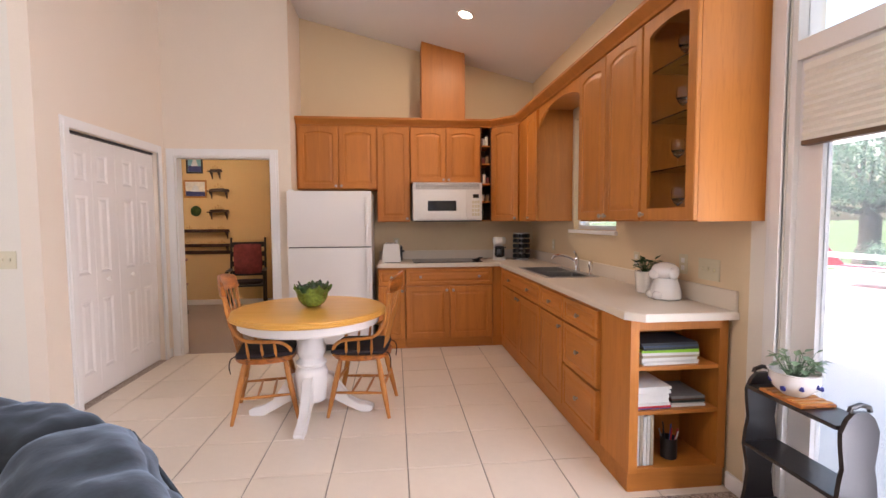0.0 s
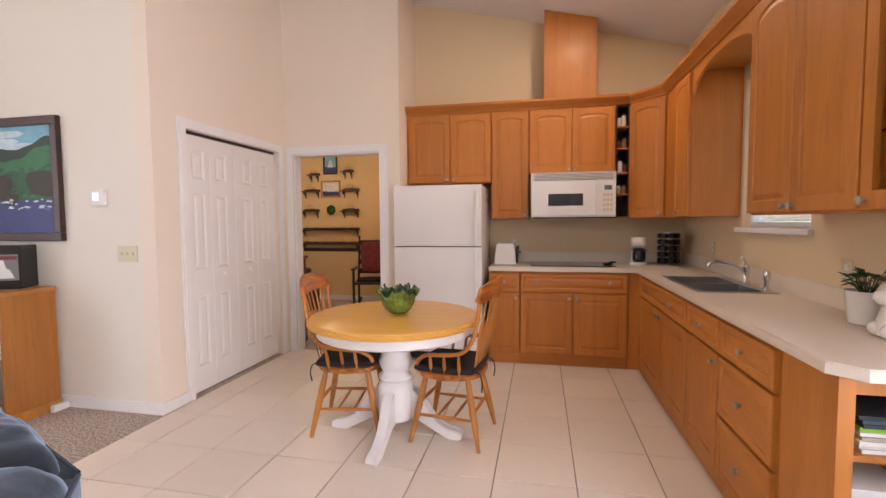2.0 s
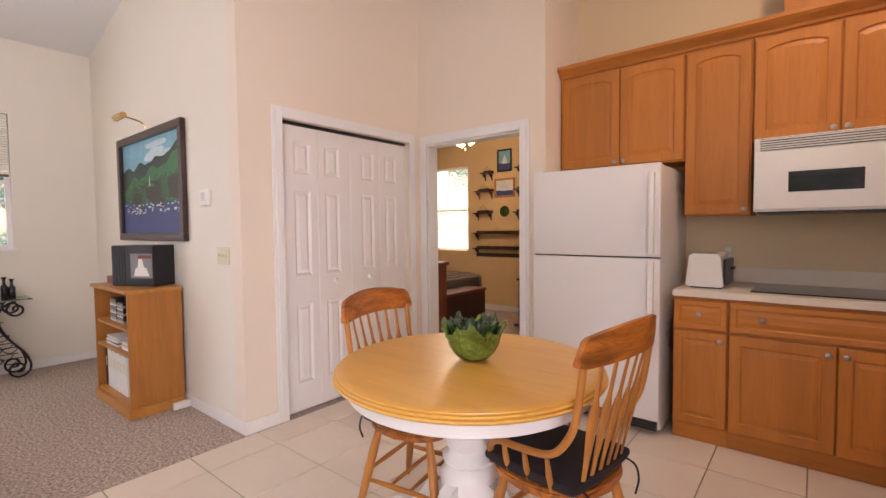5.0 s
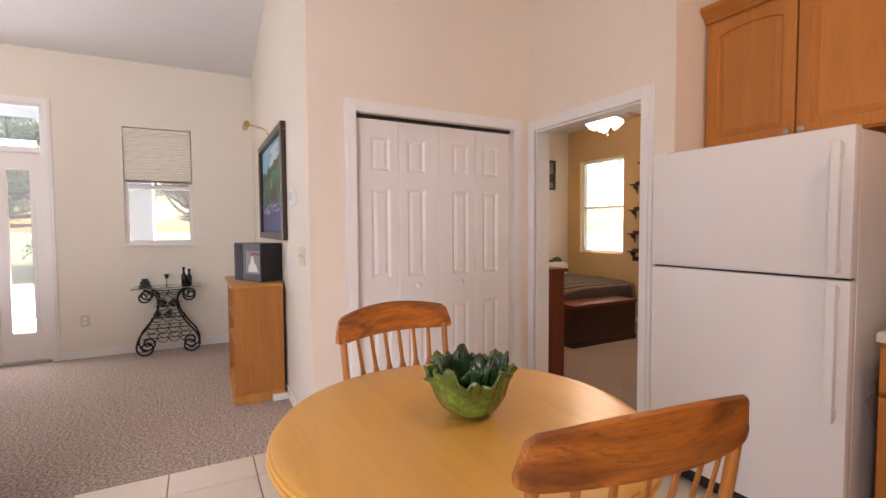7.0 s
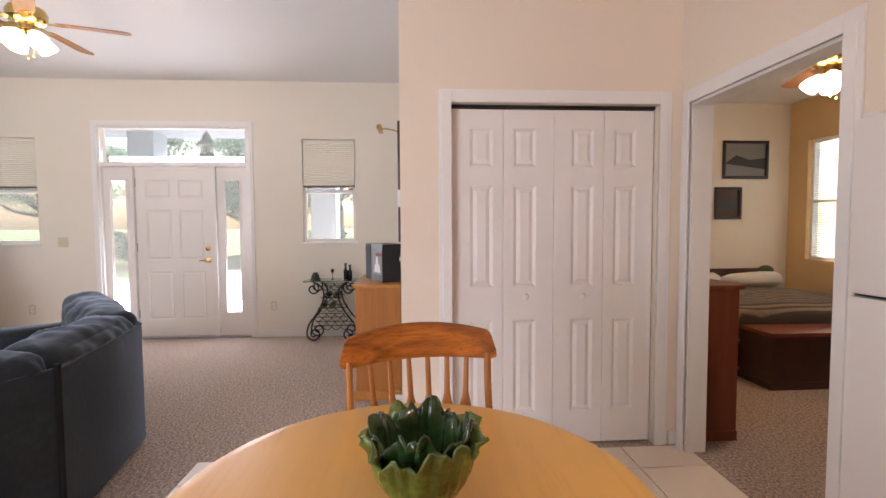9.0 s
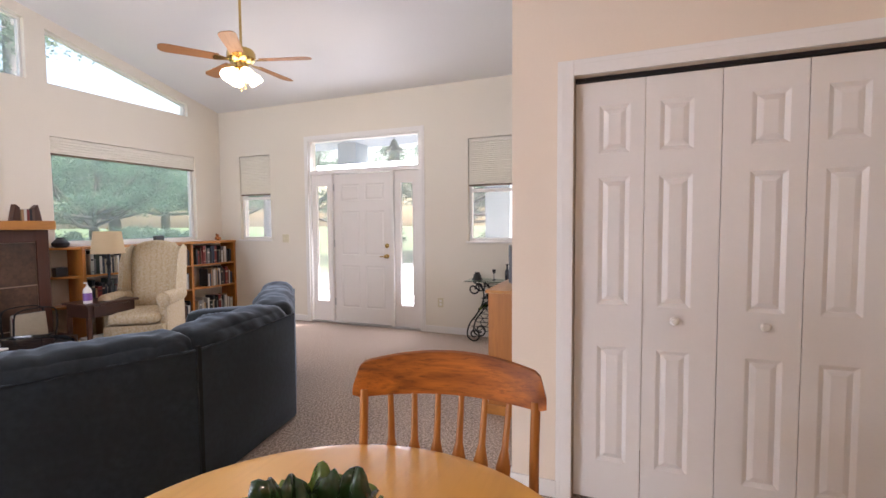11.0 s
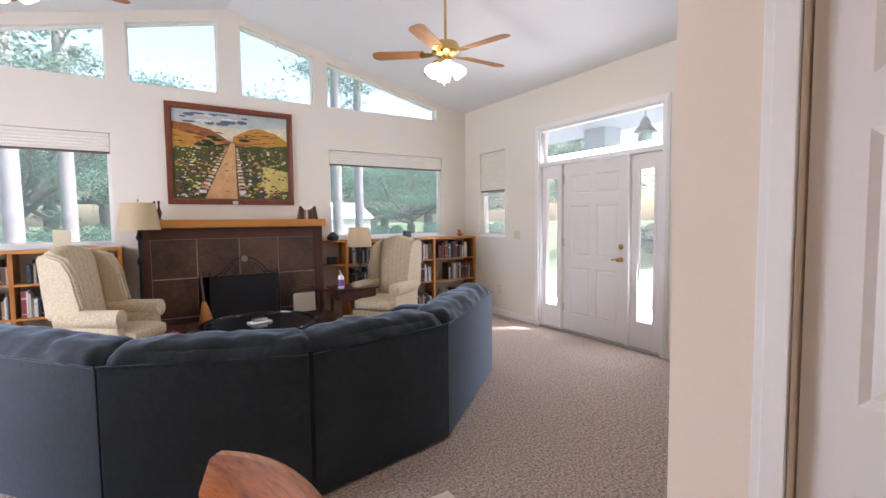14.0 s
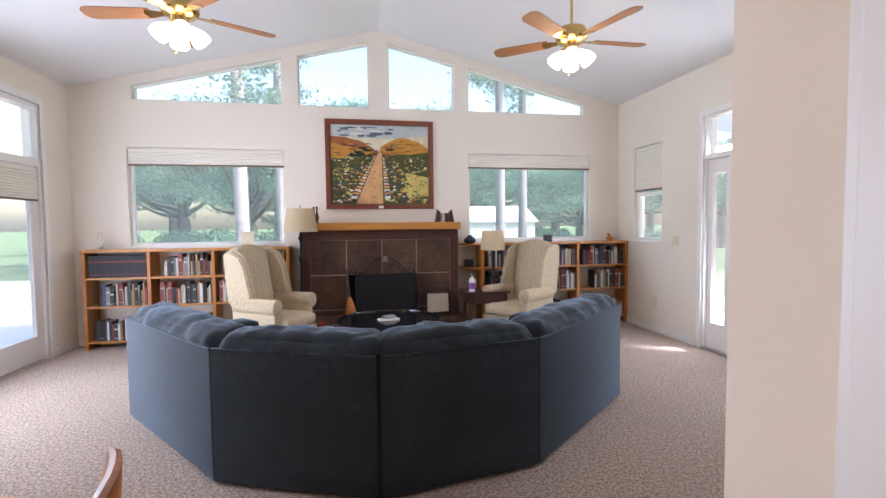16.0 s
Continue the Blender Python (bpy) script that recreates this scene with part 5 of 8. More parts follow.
for k in range(4):
    bm = bmesh.new()
    prism(bm, leg_out, -0.032, 0.032, m=pose(0, 0, 0, 90, 0, 0))
    bmesh.ops.bevel(bm, geom=[e for e in bm.edges if abs(e.verts[0].co.y - e.verts[1].co.y) < 1e-5], offset=0.006, segments=2, affect='EDGES')
    part("leg", bm, WHITE_ENAMEL, dt, m=pose(0, 0, 0, 0, 0, 90 * k - 2), smooth=True)


# ---- oak chairs ----
def oak_chair():
    """Faces +x; the back stands at -x."""
    t = thing("dining_chair", pose(0, 0, 0), "oak bow arm chair with dark tied cushion", "chair", "chairs at the round table")
    # seat
    bm = bmesh.new()
    pts = []
    for i in range(28):
        a = 2 * math.pi * i / 28
        x, y = math.cos(a), math.sin(a)
        w = 0.215 + 0.012 * x
        pts.append((0.205 * math.copysign(abs(x) ** 0.72, x), w * math.copysign(abs(y) ** 0.72, y)))
    prism(bm, pts, 0.405, 0.44)
    bmesh.ops.bevel(bm, geom=[e for e in bm.edges if abs(e.verts[0].co.z - e.verts[1].co.z) < 1e-5], offset=0.009, segments=2, affect='EDGES')
    part("seat", bm, OAK_Y, t, smooth=True)
    # legs
    feet = {}
    for sx in (-1, 1):
        for sy in (-1, 1):
            top, foot = Vector((0.13 * sx, 0.14 * sy, 0.41)), Vector((0.215 * sx, 0.205 * sy, 0.0))
            feet[sx, sy] = (top, foot)
            ps = [foot.lerp(top, k) for k in (0, 0.08, 0.3, 0.55, 0.62, 0.66, 0.85, 1)]
            bm = bmesh.new()
            tube(bm, ps, [0.012, 0.0135, 0.018, 0.021, 0.0185, 0.021, 0.018, 0.014], 10)
            part("leg", bm, OAK_Z, t, smooth=True)
    at = lambda sx, sy, z: feet[sx, sy][1].lerp(feet[sx, sy][0], z / 0.41)
    for sy in (-1, 1):
        bm = bmesh.new()
        a, b = at(-1, sy, 0.17), at(1, sy, 0.17)
        tube(bm, [a, a.lerp(b, 0.5), b], [0.008, 0.012, 0.008], 8)
        part("stretcher", bm, OAK_Z, t, smooth=True)
    for k in (0.36, 0.64):
        a, b = at(-1, -1, 0.17).lerp(at(1, -1, 0.17), k), at(-1, 1, 0.17).lerp(at(1, 1, 0.17), k)
        bm = bmesh.new()
        tube(bm, [a, a.lerp(b, 0.5), b], [0.007, 0.010, 0.007], 8)
        part("stretcher", bm, OAK_Z, t, smooth=True)
    for sx, z in ((1, 0.24), (-1, 0.21)):
        a, b = at(sx, -1, z), at(sx, 1, z)
        bm = bmesh.new()
        tube(bm, [a, a.lerp(b, 0.5), b], [0.008, 0.012, 0.008], 8)
        part("stretcher", bm, OAK_Z, t, smooth=True)
    # crest rail, bent round the sitter
    bm = bmesh.new()
    cols = []
    n = 36
    for i in range(n + 1):
        u = -1 + 2 * i / n
        y, x = 0.262 * u, -0.280 + 0.055 * u * u
        v = max(0.0, abs(u) - 0.88) / 0.12
        top = 1.006 - 0.034 * u ** 2 - 0.055 * (1 - math.sqrt(max(0.0, 1 - v * v)))
        low = 0.888 - 0.010 * u ** 2 + 0.010 * v * v
        ring = []
        for dx, z in ((0.012, low), (0.013, (low + top) / 2), (0.009, top - 0.004), (0.0, top), (-0.009, top - 0.004), (-0.012, (low + top) / 2), (-0.011, low), (0.0, low - 0.003)):
            ring.append(bm.verts.new((x + dx - 0.10 * (z - 0.89), y, z)))
        cols.append(ring)
    for a, b in zip(cols, cols[1:]):
        for i in range(8):
            bm.faces.new((a[i], a[(i + 1) % 8], b[(i + 1) % 8], b[i]))
    bm.faces.new(cols[0])
    bm.faces.new(cols[-1])
    part("crest_rail", bm, OAK_Y, t, "wide bent oak crest rail", smooth=True)
    # side bows from the crest down and forward
    for sy in (-1, 1):
        bm = bmesh.new()
        c = curve([(-0.232, 0.235 * sy, 0.90), (-0.213, 0.232 * sy, 0.76), (-0.185, 0.232 * sy, 0.66), (-0.12, 0.236 * sy, 0.585), (0.0, 0.235 * sy, 0.565), (0.10, 0.222 * sy, 0.552), (0.165, 0.19 * sy, 0.50), (0.17, 0.175 * sy, 0.435)])
        tube(bm, c, 0.0125, 10)
        part("arm_bow", bm, OAK_Z, t, smooth=True)
        for x in (-0.10, -0.01, 0.075):
            bm = bmesh.new()
            tube(bm, [(x + 0.005, 0.19 * sy, 0.435), (x, 0.215 * sy, 0.50), (x - 0.005, 0.234 * sy, 0.567)], [0.008, 0.011, 0.007], 8)
            part("arm_spindle", bm, OAK_Z, t, smooth=True)
    # flat back spindles
    for i in range(6):
        u = -1 + 2 * (i + 0.5) / 6
        y1, y0 = 0.20 * u, 0.155 * u
        x1, x0 = -0.280 + 0.055 * (y1 / 0.255) ** 2, -0.165
        bm = bmesh.new()
        ks = (0, 0.25, 0.45, 0.62, 0.72, 1)
        tube(bm, [(x0 + (x1 - x0) * k, y0 + (y1 - y0) * k, 0.43 + 0.47 * k) for k in ks], [0.008, 0.011, 0.019, 0.0215, 0.010, 0.008], 10, flat=0.45)
        part("back_spindle", bm, OAK_Z, t, smooth=True)
    part("cushion", soft_box(-0.185, 0.195, -0.20, 0.20, 0.4405, 0.485, 0.022, 7, 0.01, 0.006), CUSHION, t, "dark plum seat cushion", smooth=True)
    for sy in (-1, 1):
        bm = bmesh.new()
        tube(bm, curve([(-0.18, 0.15 * sy, 0.46), (-0.215, 0.16 * sy, 0.44), (-0.225, 0.165 * sy, 0.39), (-0.22, 0.15 * sy, 0.34)]), 0.004, 6)
        part("tie", bm, CUSHION, t)
    return t


chair = oak_chair()
chair.matrix_basis = pose(-0.526, 4.958, 0, 0, 0, 9.5)
copy_thing(chair, pose(0.16, 4.955, 0, 0, 0, 172.5))

# ---- cabbage leaf bowl ----
bw = thing("cabbage_bowl", pose(-0.19, 4.915, 0.7602) @ Matrix.Diagonal((1.15, 1.15, 1.08, 1)), "green glazed cabbage leaf bowl", "bowl")
for layer, (r1, h1, ph, mt) in enumerate(((0.105, 0.125, 0.0, GREENGLAZE), (0.092, 0.14, 1.1, GREENDARK))):
    bm = bmesh.new()
    rows = []
    nseg = 112
    prof = [(0.0, 0.004), (0.03, 0.004), (0.045, 0.006), (0.072, 0.03), (0.088, 0.06), (0.094, 0.09), (0.100, 0.112), (0.112, 0.128)]
    for j, (r, z) in enumerate(prof):
        ring = []
        for i in range(nseg):
            a = 2 * math.pi * i / nseg
            k = (j / (len(prof) - 1)) ** 2.2
            wave = math.sin(5 * a + ph) * 0.6 + math.sin(9 * a + 1.7 * ph + 1) * 0.35 + 0.45 * math.sin(17 * a + 2) + 0.3 * math.sin(29 * a + 3 * ph)
            rr = (r * r1 / 0.105 - 0.006 * layer) * (1 + 0.10 * k * wave)
            zz = z * h1 / 0.125 + 0.002 * layer + k * 0.016 * math.sin(4 * a + 2 * ph) + k * 0.011 * math.sin(11 * a + ph) + k * 0.005 * math.sin(23 * a)
            ring.append(bm.verts.new((rr * math.cos(a), rr * math.sin(a), zz)))
        rows.append(ring)
    for a, b in zip(rows, rows[1:]):
        for i in range(nseg):
            bm.faces.new((a[i], a[(i + 1) % nseg], b[(i + 1) % nseg], b[i]))
    bmesh.ops.remove_doubles(bm, verts=bm.verts[:], dist=0.0004)
    ob = part("leaf", bm, mt, bw, smooth=True)
    s = ob.modifiers.new("thickness", 'SOLIDIFY')
    s.thickness = 0.005

# ---- dark stand with a potted succulent beside the patio door ----
st = thing("magazine_stand", pose(2.045, 2.98, 0), "dark wooden stand with scalloped ends", "stand")
side = [(-0.15, 0), (-0.10, 0.0), (-0.075, 0.05), (0.075, 0.05), (0.10, 0), (0.15, 0), (0.155, 0.1), (0.125, 0.17), (0.105, 0.26), (0.13, 0.33), (0.15, 0.38), (0.135, 0.45), (0.115, 0.50), (0.135, 0.58), (0.14, 0.63), (0.10, 0.675), (0.05, 0.70), (-0.05, 0.70), (-0.10, 0.675), (-0.14, 0.63), (-0.135, 0.58), (-0.115, 0.5), (-0.135, 0.45), (-0.15, 0.38), (-0.13, 0.33), (-0.105, 0.26), (-0.125, 0.17), (-0.155, 0.1)]
side = [(x * 0.52, z) for x, z in side]
for y in (-0.005, 0.42):
    bm = bmesh.new()
    prism(bm, side, 0, 0.018, m=pose(-0.05, y + 0.018, 0, 90, 0, 0))
    part("end_panel", bm, STANDWOOD, st)
    bm = bmesh.new()
    tube(bm, [(-0.09, y + 0.009, 0.70), (-0.085, y + 0.009, 0.715), (-0.05, y + 0.009, 0.725), (-0.015, y + 0.009, 0.715), (-0.01, y + 0.009, 0.70)], 0.009, 8)
    part("grip", bm, STANDWOOD, st, smooth=True)
for z in (0.12, 0.38, 0.635):
    part("shelf", boxes((-0.13, 0.03, 0.0135, 0.4195, z, z + 0.016), bev=0.002), STANDWOOD, st)
tr = thing("tray", pose(1.99, 3.13, 0.6515), "small woven wooden tray under a pot", "tray")
part("base", boxes((-0.075, 0.075, 0.0, 0.20, 0, 0.012), bev=0.003), OAK_Y, tr)
for k in range(6):
    part("slat", boxes((-0.07, 0.07, 0.01 + k * 0.032, 0.028 + k * 0.032, 0.0122, 0.016)), OAK_X, tr)
sp = thing("potted_succulent", pose(1.99, 3.24, 0.668), "succulent in a blue and white pot", "plant")
bm = bmesh.new()
lathe(bm, [(0.045, 0), (0.05, 0.006), (0.075, 0.03), (0.088, 0.06), (0.088, 0.085), (0.094, 0.094), (0.085, 0.094), (0.08, 0.07), (0, 0.068)], seg=28)
part("pot", bm, PORCELAIN, sp, smooth=True)
rnd = random.Random(4)
for k in range(9):
    a = k * 0.7
    bm = bmesh.new()
    bmesh.ops.create_icosphere(bm, subdivisions=1, radius=0.012, matrix=pose(0.083 * math.cos(a), 0.083 * math.sin(a), 0.045 + 0.012 * math.sin(3 * a), 0, 90, 0) @ Matrix.Diagonal((1.0, 1.3, 0.35, 1)))
    part("flower_motif", bm, BLUE, sp)
part("leaves", leaves(60, 0.085, 0.10, 0.04, 0.068, 8, 0.6), SUCCULENT, sp)

# ---- floor tiles ----
PITCH_X, PITCH_Y, GAP = 0.417, 0.415, 0.007
tile_mesh = {}
y0 = 3.645
row = 0
while y0 < BACK:
    x0 = 0.04 - 5 * PITCH_X
    while x0 < EAST:
        a, b = max(x0 + GAP / 2, CLOSET + 0.022), min(x0 + PITCH_X - GAP / 2, EAST - 0.004)
        c, d = max(y0 + GAP / 2, 3.663), min(y0 + PITCH_Y - GAP / 2, BACK - 0.004 if a > ALCOVE - 0.3 else BEDWALL + 0.045)
        in_room = not (b < -0.66 - 0.02 and c > BEDWALL + 0.1)
        if b - a > 0.02 and d - c > 0.02 and in_room:
            key = (round(b - a, 3), round(d - c, 3))
            if key not in tile_mesh:
                bm = bmesh.new()
                box(bm, 0, b - a, 0, d - c, -0.006, 0.0005, bev=0.0022)
                tile_mesh[key] = mesh_of("tile", bm, TILE)
            ob = new("tile", tile_mesh[key])
            ob.location = (a, c, 0.0)
            ob.parent = tile_floor
        x0 += PITCH_X
    y0 += PITCH_Y


# ---- sectional sofa ----
def crease(bm, L, seed):
    """Slack folds across the top of a cushion, closer together towards its ends."""
    rnd = random.Random(seed)
    folds = []
    for k in range(13):
        u = rnd.random()
        x = L * (u * u * 0.45 if k % 2 else 1 - u * u * 0.45)
        folds.append((x, rnd.uniform(-1.1, 1.1), rnd.uniform(0.018, 0.034), rnd.choice((-1, -1, 1)) * rnd.uniform(0.004, 0.010), rnd.uniform(0.0, 0.28), rnd.uniform(0.08, 0.20)))
    for v in bm.verts:
        v.co.y = max(v.co.y, 0.03 - 0.055 * max(0.0, min(1.0, (v.co.z - 0.725) / 0.02)))
        if v.co.z > 0.66:
            k = min(1, (v.co.z - 0.66) / 0.08)
            for x, skew, w, amp, yc, yw in folds:
                d = (v.co.x - x - skew * (v.co.y - yc)) / w
                if abs(d) < 3:
                    v.co.z += k * amp * math.exp(-d * d) * math.exp(-((v.co.y - yc) / yw) ** 2)
    return bm


V = [Vector(p) for p in ((0.49, 1.955), (-0.394, 3.038), (-1.26, 3.385), (-2.165, 3.215), (-3.205, 2.345))]
sofa = thing("sectional_sofa", pose(-1.3, 2.9, 0), "blue grey suede curved sectional sofa", "sofa")
base_m = pose(1.3, -2.9, 0)
for i, (a, b) in enumerate(zip(V, V[1:])):
    d = b - a
    L = d.length
    m = base_m @ pose(a.x, a.y, 0, 0, 0, math.degrees(math.atan2(d.y, d.x)))
    bm = bmesh.new()
    box(bm, 0.003, L - 0.003, 0.0, 0.11, 0.02, 0.735, bev=0.012)
    part("back_panel", bm, FABRIC, sofa, m=m, smooth=True)
    part("back_cushion", crease(soft_box(0.004, L - 0.004, 0.006, 0.30, 0.44, 0.82, 0.10, 37, 0.018, 0.020, i * 3.1), L, i + 2), FABRIC, sofa, "puffed back cushion", smooth=True, m=m)
    bm = bmesh.new()
    tube(bm, [(0.01, 0.004, 0.738), (L - 0.01, 0.004, 0.738)], 0.006, 6)
    part("piping", bm, FABRIC, sofa, m=m)
    ins = 0.16 if i in (1, 2) else 0.08
    bm = bmesh.new()
    prism(bm, [(0.02, 0.112), (L - 0.02, 0.112), (L - ins * 1.6, 0.86), (ins * 1.6, 0.86)], 0.02, 0.26)
    part("seat_base", bm, FABRIC, sofa, m=m)
    part("seat_cushion", soft_box(ins, L - ins, 0.26, 0.88, 0.261, 0.44, 0.05, 7, 0.012, 0.008, i * 1.7), FABRIC, sofa, smooth=True, m=m)
for i, a, b, s in ((0, V[0], V[1], -1), (3, V[4], V[3], 1)):
    d = (b - a).normalized()
    m = base_m @ pose(a.x, a.y, 0, 0, 0, math.degrees(math.atan2(d.y, d.x)))
    y0, y1 = (0.10, 0.92) if s < 0 else (-0.92, -0.10)
    part("arm", soft_box(0.0, 0.24, y0, y1, 0.02, 0.60, 0.07, 7, 0.012, 0.008, 9 + i), FABRIC, sofa, smooth=True, m=m)
# narrow near-black strip in the middle: shade of the open joint put into colour
bm = bmesh.new()
box(bm, -1.272, -1.250, 3.374, 3.392, 0.03, 0.76)
part("gap_shade_strip", bm, JOINT, sofa, m=base_m)


# ---- wingback armchairs ----
def wing_chair():
    """Faces +y."""
    t = thing("wingback_armchair", pose(0, 0, 0), "cream striped wingback armchair with rolled arms", "armchair", "armchairs by the hearth")
    part("seat_base", soft_box(-0.33, 0.33, -0.32, 0.34, 0.12, 0.33, 0.03, 5), BROCADE, t, smooth=True)
    part("seat_cushion", soft_box(-0.27, 0.27, -0.22, 0.37, 0.331, 0.46, 0.05, 7, 0.015), BROCADE, t, smooth=True)
    bm = soft_box(-0.30, 0.30, -0.36, -0.20, 0.33, 1.14, 0.07, 9, 0.015)
    for v in bm.verts:
        k = (v.co.z - 0.33) / 0.8
        v.co.y -= 0.13 * k
        v.co.z += 0.04 * k * (1 - (v.co.x / 0.3) ** 2)
        v.co.x *= 1 - 0.06 * k
    part("backrest", bm, BROCADE, t, smooth=True)
    for s in (-1, 1):
        bm = bmesh.new()
        out = [(-0.40, 0.58), (-0.12, 0.60), (-0.06, 0.66), (-0.10, 0.80), (-0.14, 0.96), (-0.22, 1.08), (-0.36, 1.13), (-0.46, 1.10)]
        prism(bm, out, -0.035, 0.035, m=Matrix(((0, 0, 1, 0.315 * s), (1, 0, 0, 0), (0, 1, 0, 0), (0, 0, 0, 1))))
        bmesh.ops.bevel(bm, geom=bm.edges[:], offset=0.016, segments=3, affect='EDGES')
        part("wing", bm, BROCADE, t, smooth=True)
        part("arm_panel", soft_box(0.27 * s - 0.055 + 0.03 * s, 0.27 * s + 0.055 + 0.03 * s, -0.34, 0.26, 0.14, 0.58, 0.03, 5), BROCADE, t, smooth=True)
        bm = bmesh.new()
        tube(bm, [(0.32 * s, y, 0.575) for y in (-0.30, -0.1, 0.1, 0.275, 0.29)], [0.075, 0.078, 0.08, 0.08, 0.06], 16)
        part("arm_roll", bm, BROCADE, t, smooth=True)
        for y in (-0.26, 0.26):
            bm = bmesh.new()
            tube(bm, [(0.26 * s, y, 0), (0.27 * s, y, 0.06), (0.275 * s, y, 0.125)], [0.016, 0.02, 0.028], 8)
            part("leg", bm, DARKWOOD_Z, t, smooth=True)
    return t


ac = wing_chair()
ac.matrix_basis = pose(-0.31, 0.50, 0, 0, 0, 58)
ac.scale = (0.86, 0.93, 1.0)
copy_thing(ac, pose(-3.04, 0.42, 0, 0, 0, -56))

# ---- fireplace ----
FY = -0.12
fp = thing("fireplace", pose(0, 0, 0), "slate tiled fireplace in a mahogany surround", "fireplace")
part("surround", boxes((-2.44, -2.335, HEARTH + 0.002, FY, 0, 1.33), (-0.605, -0.50, HEARTH + 0.002, FY, 0, 1.33), (-2.335, -0.605, HEARTH + 0.002, FY, 1.21, 1.33), bev=0.003), MAHOG, fp)
part("backing", boxes((-2.334, -1.905, HEARTH + 0.003, FY - 0.016, 0.002, 1.209), (-1.035, -0.606, HEARTH + 0.003, FY - 0.016, 0.002, 1.209), (-1.9049, -1.0351, HEARTH + 0.003, FY - 0.016, 0.782, 1.209)), SLATE_GROUT, fp)
tw = (2.335 - 0.605) / 4
for r, (za, zb) in enumerate(((0.003, 0.352), (0.352, 0.78), (0.78, 1.209))):
    for c in range(4):
        if r < 2 and c in (1, 2):
            continue
        bm = bmesh.new()
        x = -2.335 + c * tw
        box(bm, x + 0.006, x + tw - 0.006, FY - 0.0158, FY - 0.011, za + 0.006, zb - 0.006, bev=0.0015)
        part("tile", bm, SLATE, fp)
part("firebox", boxes((-1.904, -1.895, HEARTH + 0.004, FY - 0.02, 0.004, 0.781), (-1.045, -1.036, HEARTH + 0.004, FY - 0.02, 0.004, 0.781), (-1.895, -1.045, HEARTH + 0.004, HEARTH + 0.012, 0.004, 0.781)), IRON, fp)
bm = bmesh.new()
box(bm, -2.45, -0.435, HEARTH + 0.002, 0.0, 1.332, 1.42, bev=0.006)
part("mantel", bm, OAK_X, fp, "thick golden oak mantel")
part("hearth", boxes((-2.44, -0.50, FY + 0.001, 0.285, 0.0005, 0.262)), SLATE_GROUT, fp)
for k in range(5):
    x = -2.44 + k * 0.388
    for b in ((x + 0.004, x + 0.384, FY + 0.002, 0.295, 0.2625, 0.285), (x + 0.004, x + 0.384, 0.2855, 0.294, 0.002, 0.261)):
        bm = bmesh.new()
        box(bm, *b, bev=0.002)
        part("hearth_tile", bm, SLATE, fp)
# screen
fs = thing("fire_screen", pose(-1.50, -0.0, 0.2855), "black iron fire screen with scrolled crest", "fire screen")
bm = boxes((-0.355, 0.355, -0.004, 0.004, 0.04, 0.50))
part("mesh_panel", bm, BLACK, fs)
for a, b in (((-0.355, 0.03), (-0.355, 0.56)), ((0.355, 0.03), (0.355, 0.56)), ((-0.355, 0.50), (0.355, 0.50)), ((-0.355, 0.04), (0.355, 0.04))):
    bm = bmesh.new()
    tube(bm, [(a[0], 0, a[1]), (b[0], 0, b[1])], 0.01, 8)
    part("bar", bm, IRON, fs, smooth=True)
for s in (-1, 1):
    bm = bmesh.new()
    tube(bm, curve([(0.33 * s, 0, 0.50), (0.25 * s, 0, 0.54), (0.18 * s, 0, 0.62), (0.085 * s, 0, 0.69), (0.0, 0, 0.70)]), 0.008, 8)
    tube(bm, curve([(0.22 * s, 0, 0.51), (0.17 * s, 0, 0.58), (0.12 * s, 0, 0.63), (0.07 * s, 0, 0.59), (0.10 * s, 0, 0.55)]), 0.006, 8)
    part("scroll", bm, IRON, fs, smooth=True)
    part("foot", boxes((0.355 * s - 0.012, 0.355 * s + 0.012, -0.12, 0.12, 0, 0.05), bev=0.006), IRON, fs)
bm = bmesh.new()
lathe(bm, [(0, 0), (0.035, 0), (0.035, 0.012), (0, 0.014)], seg=16, m=pose(0, 0.012, 0.69, 90, 0, 0))
part("medallion", bm, PEWTER, fs, smooth=True)
# hearth broom
br = thing("hearth_broom", pose(-1.085, 0.12, 0.287, 5, 4, 0), "straw hearth broom with wooden handle", "broom")
bm = bmesh.new()
lathe(bm, [(0.065, 0.0), (0.072, 0.01), (0.055, 0.12), (0.03, 0.22), (0.016, 0.26), (0, 0.265)], seg=16, m=Matrix.Diagonal((1, 0.5, 1, 1)))
part("bristles", bm, OAK_Z, br, smooth=True)
bm = bmesh.new()
tube(bm, [(0, 0, 0.25), (0, 0, 0.58)], [0.013, 0.011], 8)
part("handle", bm, DARKWOOD_Z, br, smooth=True)
# magazine rack on the hearth
mr = thing("magazine_rack", pose(-2.13, 0.12, 0.2855) @ Matrix.Diagonal((1, 1, 0.72, 1)), "black wire rack full of magazines", "magazine rack")
for s in (-1, 1):
    bm = bmesh.new()
    tube(bm, curve([(-0.16, 0.08 * s, 0), (-0.17, 0.10 * s, 0.2), (-0.15, 0.11 * s, 0.40), (0, 0.11 * s, 0.44), (0.15, 0.11 * s, 0.40), (0.17, 0.10 * s, 0.2), (0.16, 0.08 * s, 0)]), 0.008, 8)
    part("frame", bm, IRON, mr, smooth=True)
part("tray", boxes((-0.155, 0.155, -0.078, 0.078, 0.05, 0.06)), IRON, mr)
